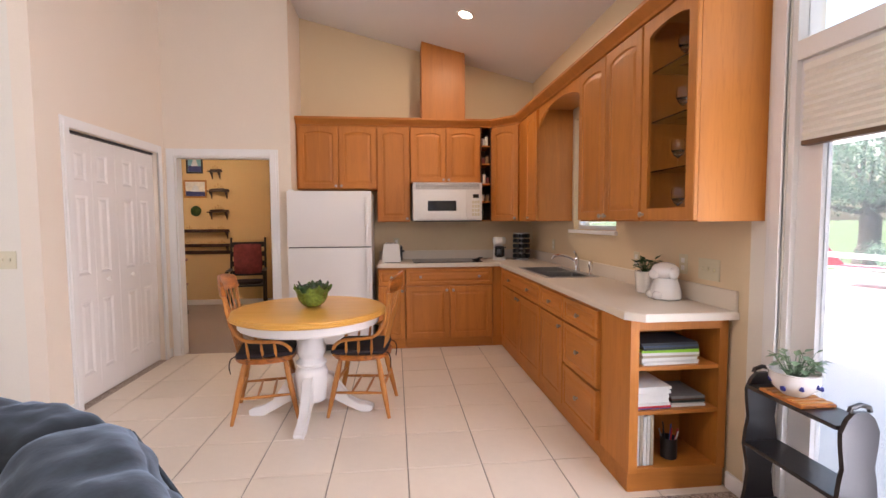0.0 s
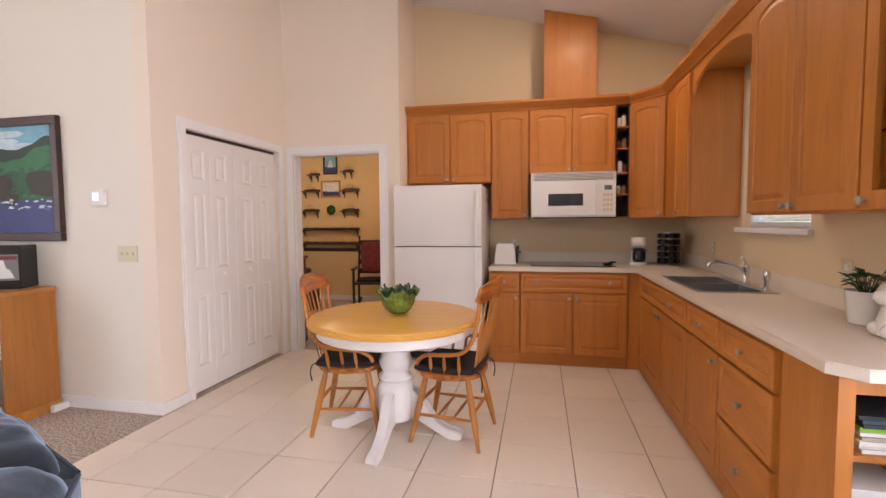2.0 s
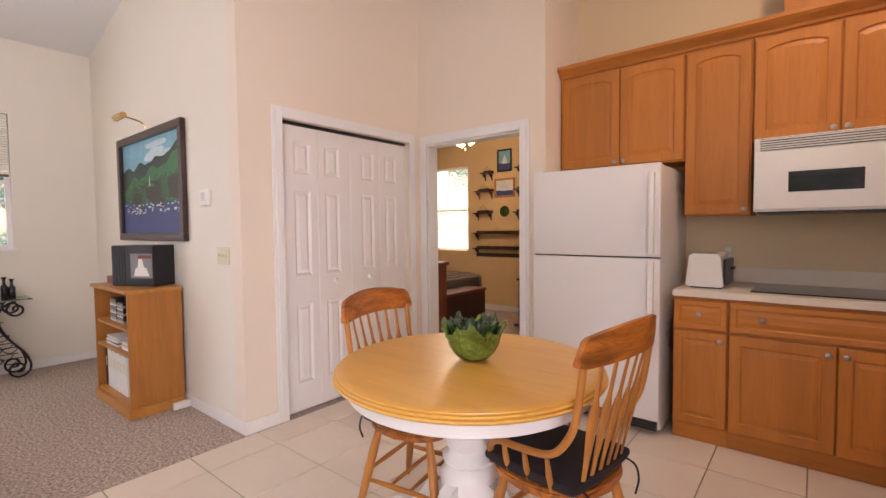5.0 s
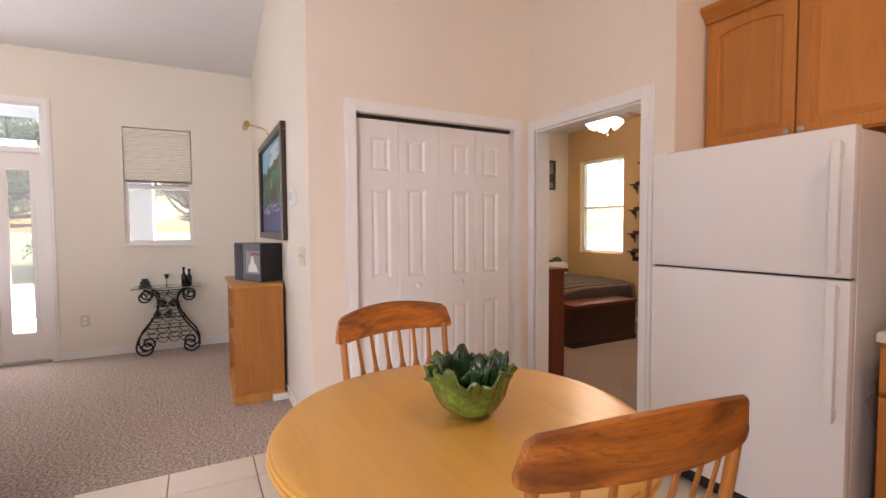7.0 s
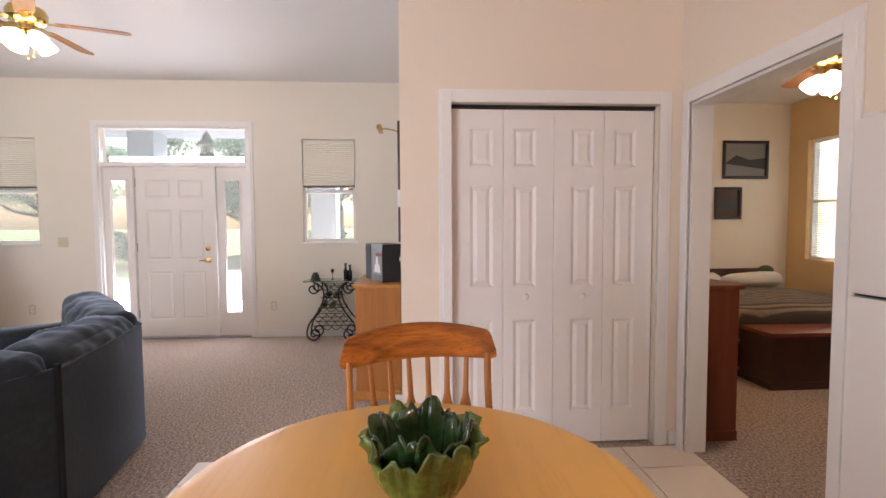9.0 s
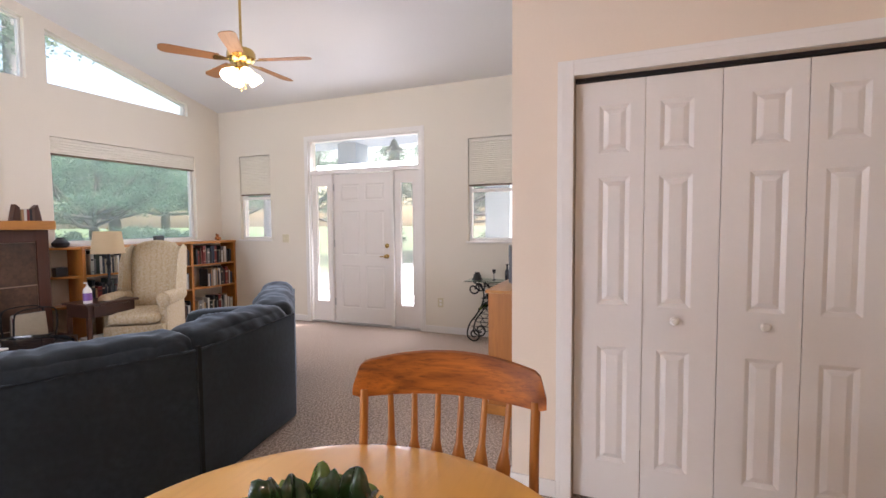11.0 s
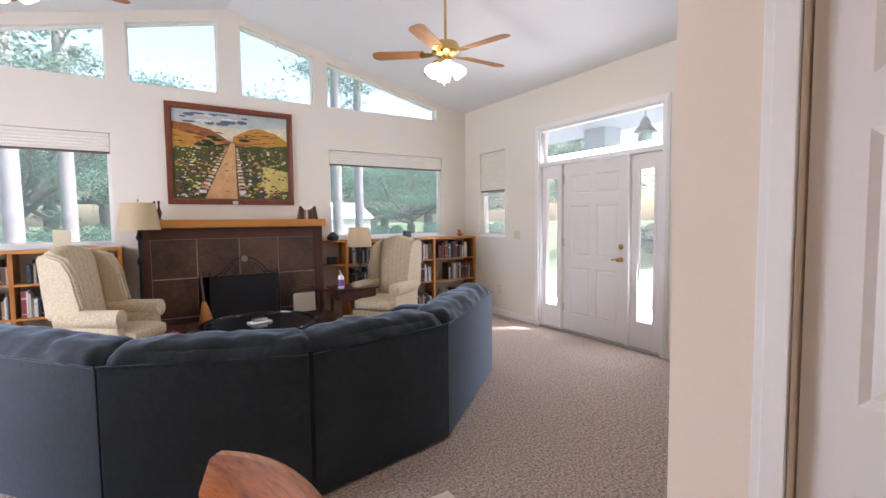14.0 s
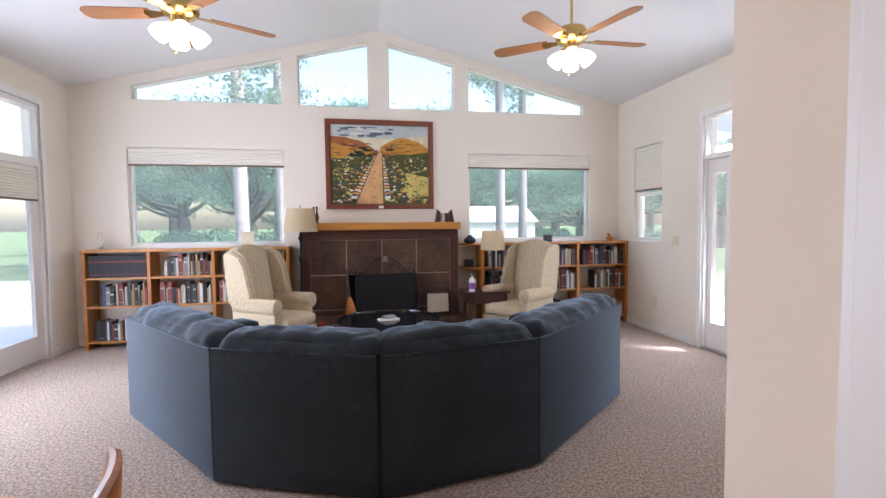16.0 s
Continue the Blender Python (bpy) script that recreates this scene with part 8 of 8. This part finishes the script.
for x, z, w, h, fm, col in ((-2.83, 2.33, 0.26, 0.34, BLACK, COAST[0]), (-2.83, 1.91, 0.36, 0.29, OAK_X, PALETTE[7])):
    f = framed(pose(x, BY1, z), w, h, fm, "small framed ship picture on the bedroom wall", 0.028, 0.02)
    bm = bmesh.new()
    patch(bm, [(-w / 2 + 0.02, -h / 2 + 0.02), (w / 2 - 0.02, -h / 2 + 0.02), (w / 2 - 0.02, h / 2 - 0.02), (-w / 2 + 0.02, h / 2 - 0.02)], 0, 0)
    patch(bm, [(-w * 0.2, -h * 0.15), (w * 0.2, -h * 0.15), (w * 0.12, h * 0.1), (0, h * 0.25), (-w * 0.12, h * 0.08)], 1, 1)
    patch(bm, [(-w / 2 + 0.03, -h / 2 + 0.03), (w / 2 - 0.03, -h / 2 + 0.03), (w / 2 - 0.03, -h * 0.15), (-w / 2 + 0.03, -h * 0.12)], 0.5, 2)
    part("canvas", bm, [col, COAST[4], COAST[3]], f)
bm = bmesh.new()
lathe(bm, [(0, 0), (0.08, 0.0), (0.085, 0.012), (0.06, 0.016), (0, 0.012)], seg=28, m=pose(-2.83, WY, 1.55, 90, 0, 0))
solid("wall_plate", bm, [GREENDARK], "round dark green plate on the bedroom wall", "plate", smooth=True)
# pictures on the pale wall
for y, z, w, h, c in ((8.93, 2.12, 0.58, 0.46, BOOKS[9]), (8.72, 1.595, 0.34, 0.39, DARKWOOD), (8.13, 1.62, 0.20, 0.26, DARKWOOD)):
    f = framed(pose(BX0, y, z, 0, 0, 90), w, h, BLACK, "framed picture on the pale bedroom wall", 0.035, 0.025)
    bm = bmesh.new()
    patch(bm, [(-w / 2 + 0.03, -h / 2 + 0.03), (w / 2 - 0.03, -h / 2 + 0.03), (w / 2 - 0.03, h / 2 - 0.03), (-w / 2 + 0.03, h / 2 - 0.03)], 0, 0)
    patch(bm, [(-w / 2 + 0.03, -h * 0.1), (w / 2 - 0.03, -h * 0.25), (w / 2 - 0.03, h * 0.05), (w * 0.1, h * 0.0), (-w * 0.2, h * 0.12)], 1, 1)
    part("canvas", bm, [c, BOOKS[0]], f)
ledge_m = thing("wall_shelf", pose(BX0 + 0.002, 8.13, 1.36, 0, 0, 90), "small wall shelf with a bowl", "wall shelf", "wall shelves")
part("board", boxes((-0.13, 0.13, -0.12, 0, -0.018, 0), bev=0.003), DARKWOOD, ledge_m)
bm = bmesh.new()
prism(bm, [(0, 0), (-0.09, 0), (-0.05, -0.05), (0, -0.11)], -0.01, 0.01, m=Matrix(((0, 0, 1, 0), (1, 0, 0, 0), (0, 1, 0, -0.0185), (0, 0, 0, 1))))
part("bracket", bm, DARKWOOD, ledge_m)
# rocking chair with a plaid throw
rc = thing("rocking_chair", pose(-1.86, 8.86, 0, 0, 0, 12), "black rocking chair with a red plaid pad", "rocking chair")
PLAID = plain("red_plaid_cloth", (0.26, 0.055, 0.06), 0.9, vary=0.3, big=16, fine=80, relief=0.3)
for s in (-1, 1):
    bm = bmesh.new()
    tube(bm, curve([(0.25 * s, -0.42, 0.075), (0.25 * s, -0.15, 0.02), (0.25 * s, 0.1, 0.02), (0.25 * s, 0.42, 0.10)]), 0.018, 8)
    part("rocker", bm, BLACK, rc, smooth=True)
    for y, z in ((-0.22, 0.62), (0.20, 1.12)):
        bm = bmesh.new()
        tube(bm, [(0.25 * s, y, 0.028), (0.25 * s, y, 0.42), (0.25 * s, y + (0.14 if y > 0 else 0), z)], [0.018, 0.02, 0.015], 8)
        part("post", bm, BLACK, rc, smooth=True)
    part("arm", boxes((0.25 * s - 0.03, 0.25 * s + 0.03, -0.27, 0.25, 0.62, 0.64), bev=0.006), BLACK, rc)
part("seat", boxes((-0.25, 0.25, -0.25, 0.23, 0.40, 0.43), bev=0.008), BLACK, rc)
for k in range(4):
    part("back_slat", boxes((-0.235, 0.235, 0.235 + 0.02 * k, 0.255 + 0.02 * k, 0.52 + 0.15 * k, 0.60 + 0.15 * k), bev=0.004), BLACK, rc)
part("back_pad", soft_box(-0.20, 0.20, 0.16, 0.225, 0.56, 1.02, 0.03, 6, 0.01, 0.006), PLAID, rc, "red plaid back pad", smooth=True)
part("seat_pad", soft_box(-0.21, 0.21, -0.22, 0.15, 0.4305, 0.48, 0.02, 5, 0.01), CUSHION, rc, smooth=True)
# bedroom blind and fan
vb = thing("venetian_blind", pose(0, 0, 0), "white slatted blind half down on the bedroom window", "blind")
for k in range(48):
    z = 0.97 + k * 0.0255
    part("slat", boxes((-4.30, -3.58, BY1 + 0.015, BY1 + 0.038, z, z + 0.006)), WHITE_PLASTIC, vb)
ceiling_fan(-2.55, 8.04, BTOP, 0.22, 20, "brass bedroom ceiling fan, lights on")
bulb("bedroom_fan_bulbs", (-2.55, 8.04, 2.30), 9, WARM, 0.09)

# ---- outdoors ----
GRASS = plain("mown_grass", (0.10, 0.16, 0.05), 0.9, vary=0.35, big=0.7, fine=18, relief=0.5, dist=0.03)
CONC = plain("pale_concrete", (0.60, 0.58, 0.55), 0.8, vary=0.08, big=0.8, fine=30, relief=0.2)
BARK = plain("grey_bark", (0.27, 0.245, 0.255), 0.9, vary=0.3, big=3, fine=22, relief=0.8, dist=0.02)
OAKBARK = plain("dark_bark", (0.09, 0.075, 0.06), 0.9, vary=0.3, big=3, fine=22, relief=0.8, dist=0.02)


def leaf_material(name, a, b_):
    m, nt, b = nodes_of(name)
    g = nt.nodes.new("ShaderNodeNewGeometry")
    c = mixcol(nt, g.outputs["Random Per Island"], a, b_)
    n1 = noise_tex(nt, coords(nt), 0.8)
    c = mixcol(nt, ramp(nt, n1, 0.35, 0.65), c, mixcol(nt, 0.5, c, a))
    nt.links.new(c, b.inputs["Base Color"])
    b.inputs["Roughness"].default_value = 0.6
    return m


LEAVES = let_light_through(leaf_material("oak_foliage", (0.075, 0.155, 0.10), (0.20, 0.32, 0.22)), 0.45)
NEEDLES = let_light_through(leaf_material("pine_foliage", (0.12, 0.19, 0.135), (0.22, 0.30, 0.22)), 0.5)
tagged(solid("ground", boxes((-400, 400, -400, 400, -0.6, -0.25)), GRASS, "green mown lawn reaching the horizon", "lawn", "structure"))
solid("driveway", boxes((-16, FRONT - 0.17, -3, 9, -0.249, -0.20)), CONC, "pale concrete driveway and front walk", "driveway", "structure")
solid("patio_slab", boxes((EAST + 0.165, 13.0, -9, 13, -0.249, -0.05)), CONC, "pale concrete patio slab", "patio", "structure")


def crown(seed, rx, rz, n, size, cz):
    """Leaves gathered in uneven clumps with gaps between."""
    rnd = random.Random(seed)
    bm = bmesh.new()
    clumps = []
    for _ in range(40):
        a, u, k = rnd.uniform(0, 6.283), rnd.uniform(-1, 1), rnd.uniform(0.45, 1.0)
        s = math.sqrt(1 - u * u)
        clumps.append((Vector((rx * k * s * math.cos(a), rx * k * s * math.sin(a), cz + rz * k * u)), rnd.uniform(0.10, 0.24) * rx))
    for i in range(n):
        c, r = clumps[i % len(clumps)]
        d = Vector((rnd.gauss(0, 0.6), rnd.gauss(0, 0.6), rnd.gauss(0, 0.26))) * r
        p = c + d
        e = Vector((rnd.uniform(-1, 1), rnd.uniform(-1, 1), rnd.uniform(-0.6, 0.6))).normalized()
        f = e.cross(Vector((rnd.uniform(-1, 1), rnd.uniform(-1, 1), rnd.uniform(-1, 1)))).normalized()
        s = size * rnd.uniform(0.6, 1.3)
        bm.faces.new([bm.verts.new(q) for q in (p - e * s, p + f * s * 0.45, p + e * s, p - f * s * 0.45)])
    return bm, clumps


def broad_tree(seed, h, rx, n=26000, size=0.055):
    rnd = random.Random(seed)
    t = thing("oak_tree", pose(0, 0, -0.25), "spreading green live oak tree", "tree", "live oaks")
    bm, clumps = crown(seed, rx, h * 0.36, n, size, h * 0.62)
    part("crown", bm, LEAVES, t)
    tr_ = bmesh.new()
    lean = rnd.uniform(-0.4, 0.4)
    tube(tr_, curve([(0, 0, 0), (0.2 * lean, 0.1, h * 0.12), (lean, 0.1, h * 0.28), (lean * 1.4, 0, h * 0.42)]), [0.26] * 6 + [0.22] * 6 + [0.15] * 7, 10)
    for c, r in clumps[::2]:
        s = Vector((lean, 0.1, h * 0.27 + rnd.uniform(0, 0.12) * h))
        mid = s.lerp(c, 0.5) + Vector((rnd.uniform(-0.3, 0.3), rnd.uniform(-0.3, 0.3), -0.25))
        tube(tr_, curve([s, mid, c], 4), [0.10, 0.09, 0.08, 0.07, 0.06, 0.045, 0.04, 0.03, 0.02], 6)
    part("trunk", tr_, OAKBARK, t, smooth=True)
    return t


def pine(seed, h):
    rnd = random.Random(seed)
    t = thing("pine_tree", pose(0, 0, -0.25), "tall green pine with a bare pale lower trunk", "tree", "tall pines")
    bm, clumps = crown(seed, h * 0.18, h * 0.34, 4500, 0.075, h * 0.62)
    part("crown", bm, NEEDLES, t)
    tr_ = bmesh.new()
    tube(tr_, [(0, 0, 0), (0.03, 0, h * 0.3), (0, 0.05, h * 0.7), (0, 0, h * 0.98)], [0.19, 0.17, 0.13, 0.05], 10)
    for c, r in clumps[::3]:
        tube(tr_, [(0, 0, c.z - 0.4), c], [0.04, 0.015], 5)
    part("trunk", tr_, BARK, t, smooth=True)
    return t


oaks = [broad_tree(5, 6.3, 3.9), broad_tree(17, 5.4, 3.6)]
oaks[0].matrix_basis = pose(2.6, -12.5, -0.25)
oaks[1].matrix_basis = pose(-12.5, -16.5, -0.25)
spots = [(6.5, -17, 1.2, 40), (-1.2, -18.0, 1.1, 100), (-6.5, -21, 1.25, 200), (-17, -22, 1.4, 300), (1.5, -24, 1.5, 70), (-11, -27, 1.6, 20), (10, -25, 1.5, 150), (-24, -20, 1.4, 10), (-4, -31, 1.9, 260), (5, -33, 1.9, 33), (-19, -34, 1.8, 120), (-9, -36, 2.0, 77), (13, -35, 1.8, 51), (-28, -33, 1.7, 99),
         (16, -8, 1.3, 5), (15, 0, 1.2, 80), (17, 7, 1.3, 160), (14.5, 14, 1.2, 240), (21, 3, 1.5, 300), (-22, -3, 1.3, 44), (-24, 5, 1.4, 140), (-21, 11, 1.2, 220), (-5, 20, 1.2, 60), (-9, 22, 1.3, 90), (-28, 0, 1.7, 12), (-25, -3.5, 1.1, 50), (-26, 4.2, 1.1, 100), (-25, 10.5, 1.1, 210), (-19, -10, 1.0, 280)]
for i, (x, y, s, r) in enumerate(spots):
    o = copy_thing(oaks[i % 2], pose(x, y, -0.25, 0, 0, r))
    o.scale = (s, s, s)
shrub = thing("shrub", pose(3.0, -10.2, -0.25), "low rounded green shrub", "shrub", "shrubs")
bm, _ = crown(41, 1.7, 0.75, 9000, 0.055, 0.85)
part("foliage", bm, LEAVES, shrub)
bm = bmesh.new()
for k in range(6):
    tube(bm, [(0, 0, 0), (0.5 * math.cos(k), 0.5 * math.sin(k), 0.8)], [0.04, 0.015], 5)
part("stems", bm, OAKBARK, shrub)
for i, (x, y) in enumerate(((0.6, -12.2), (5.2, -13.0), (-2.4, -14.5), (-4.6, -17.0), (-10.6, -16.8), (-13.5, -14.2), (-5.5, -19.5), (8.5, -14.5), (2.0, -16.5), (-15.5, -18), (-8.0, -22), (11, -18), (-1, -21), (-19, -17), (13, 5), (13, 10), (12.5, -2), (-19, -6), (-18.5, 1), (-19, 6), (-19, 12))):
    copy_thing(shrub, pose(x, y, -0.25, 0, 0, 67 * i))
pines = [pine(3, 15), pine(9, 17)]
pines[0].matrix_basis = pose(1.87, -7.6, -0.25)
pines[1].matrix_basis = pose(-6.5, -11.0, -0.25)
for i, (x, y) in enumerate(((1.23, -10.2), (-7.75, -12.0), (-15, -9))):
    copy_thing(pines[i % 2], pose(x, y, -0.25, 0, 0, 50 * i))
# white metal shed
sh = thing("garden_shed", pose(-7.0, -15.2, -0.25), "white metal garden shed with a low gable roof", "shed")
METAL = plain("white_sheet_metal", (0.72, 0.73, 0.75), 0.45, vary=0.03, fine=30, relief=0.1)
part("wall", boxes((-1.9, 1.7, -1.6, 1.6, 0, 1.75)), METAL, sh)
bm = bmesh.new()
prism(bm, [(-1.75, 0), (1.75, 0), (0, 0.75)], -2.05, 1.85, m=Matrix(((0, 0, 1, 0), (1, 0, 0, 0), (0, 1, 0, 1.752), (0, 0, 0, 1))))
part("roof", bm, METAL, sh)
for k in range(14):
    part("rib", boxes((-1.85 + k * 0.26, -1.83 + k * 0.26, 1.6005, 1.615, 0.02, 1.74)), METAL, sh)
# porch posts and lantern outside the front door
SLATEBLUE = plain("blue_grey_siding", (0.28, 0.35, 0.42), 0.7, vary=0.05)
for y in (0.86, 3.52, 5.9):
    ps = thing("porch_post", pose(-6.55, y, -0.20), "square blue grey porch post", "post", "porch posts")
    part("shaft", boxes((-0.19, 0.19, -0.19, 0.19, 0.12, 2.96), bev=0.008), SLATEBLUE, ps)
    part("base", boxes((-0.24, 0.24, -0.24, 0.24, 0, 0.12), bev=0.008), SLATEBLUE, ps)
solid("porch_roof", boxes((-6.9, FRONT - 0.165, -0.6, 6.2, 2.762, 2.90)), SLATEBLUE, "blue grey porch ceiling", "porch roof", "structure")
ln = thing("porch_lantern", pose(-5.94, 2.0, 2.76), "weathered metal lantern hung in the porch", "lantern")
VERD = plain("verdigris_metal", (0.16, 0.19, 0.17), 0.6, metal=0.4, vary=0.15)
bm = bmesh.new()
tube(bm, [(0, 0, 0.0), (0, 0, -0.12)], 0.008, 8)
part("chain", bm, VERD, ln)
bm = bmesh.new()
lathe(bm, [(0.02, -0.10), (0.05, -0.13), (0.07, -0.20), (0.14, -0.27), (0.145, -0.285), (0.06, -0.28), (0, -0.279)], seg=8)
part("hood", bm, VERD, ln)
bm = bmesh.new()
lathe(bm, [(0.07, -0.28), (0.085, -0.40), (0.06, -0.44), (0, -0.445)], seg=8)
part("glass", bm, TABLEGLASS, ln)
bm = bmesh.new()
for k in range(4):
    a = k * 1.571 + 0.39
    tube(bm, [(0.075 * math.cos(a), 0.075 * math.sin(a), -0.28), (0.09 * math.cos(a), 0.09 * math.sin(a), -0.42)], 0.006, 5)
lathe(bm, [(0.092, -0.40), (0.095, -0.43), (0.06, -0.46), (0.015, -0.48), (0, -0.5)], seg=8)
part("cage", bm, VERD, ln)
# screened patio: white frame, low wall and a red lounger
CAGE = plain("white_aluminium", (0.78, 0.79, 0.80), 0.4, vary=0.02)
cg = thing("patio_cage", pose(0, 0, -0.05), "white aluminium screened patio frame", "patio frame")
for y in (-2.4, -0.6, 1.2, 3.0, 4.8, 6.6, 8.4, 10.2, 12.0):
    part("post", boxes((6.9, 6.98, y - 0.04, y + 0.04, 0, 2.6)), CAGE, cg)
for z in (0.85, 2.52):
    part("rail", boxes((6.91, 6.97, -2.4, 12.0, z, z + 0.07)), CAGE, cg)
for y in (-0.6, 3.0, 6.6, 10.2):
    bm = bmesh.new()
    tube(bm, [(6.94, y, 2.6), (4.6, y, 3.5), (2.5, y, 3.3)], 0.04, 6)
    part("rafter", bm, CAGE, cg)
tbl = thing("sun_lounger", pose(10.0, 10.3, -0.05, 0, 0, 15) @ Matrix.Diagonal((1.2, 1.2, 1.2, 1)), "white lounger with a red sling", "lounger")
REDSLING = plain("red_sling_cloth", (0.62, 0.03, 0.05), 0.7, vary=0.08)
part("sling", boxes((-0.30, 0.30, -0.9, 0.25, 0.33, 0.345)), REDSLING, tbl)
bm = bmesh.new()
box(bm, -0.30, 0.30, 0, 0.75, 0, 0.015, m=pose(0, 0.26, 0.335, 50, 0, 0))
part("backrest", bm, REDSLING, tbl)
for x in (-0.31, 0.31):
    bm = bmesh.new()
    tube(bm, [(x, -0.92, 0.335), (x, 0.26, 0.335), (x, 0.75, 0.92)], 0.018, 6)
    part("side_rail", bm, CAGE, tbl, smooth=True)
    for y in (-0.7, 0.2):
        bm = bmesh.new()
        tube(bm, [(x, y, 0), (x, y, 0.335)], 0.016, 6)
        part("leg", bm, CAGE, tbl, smooth=True)
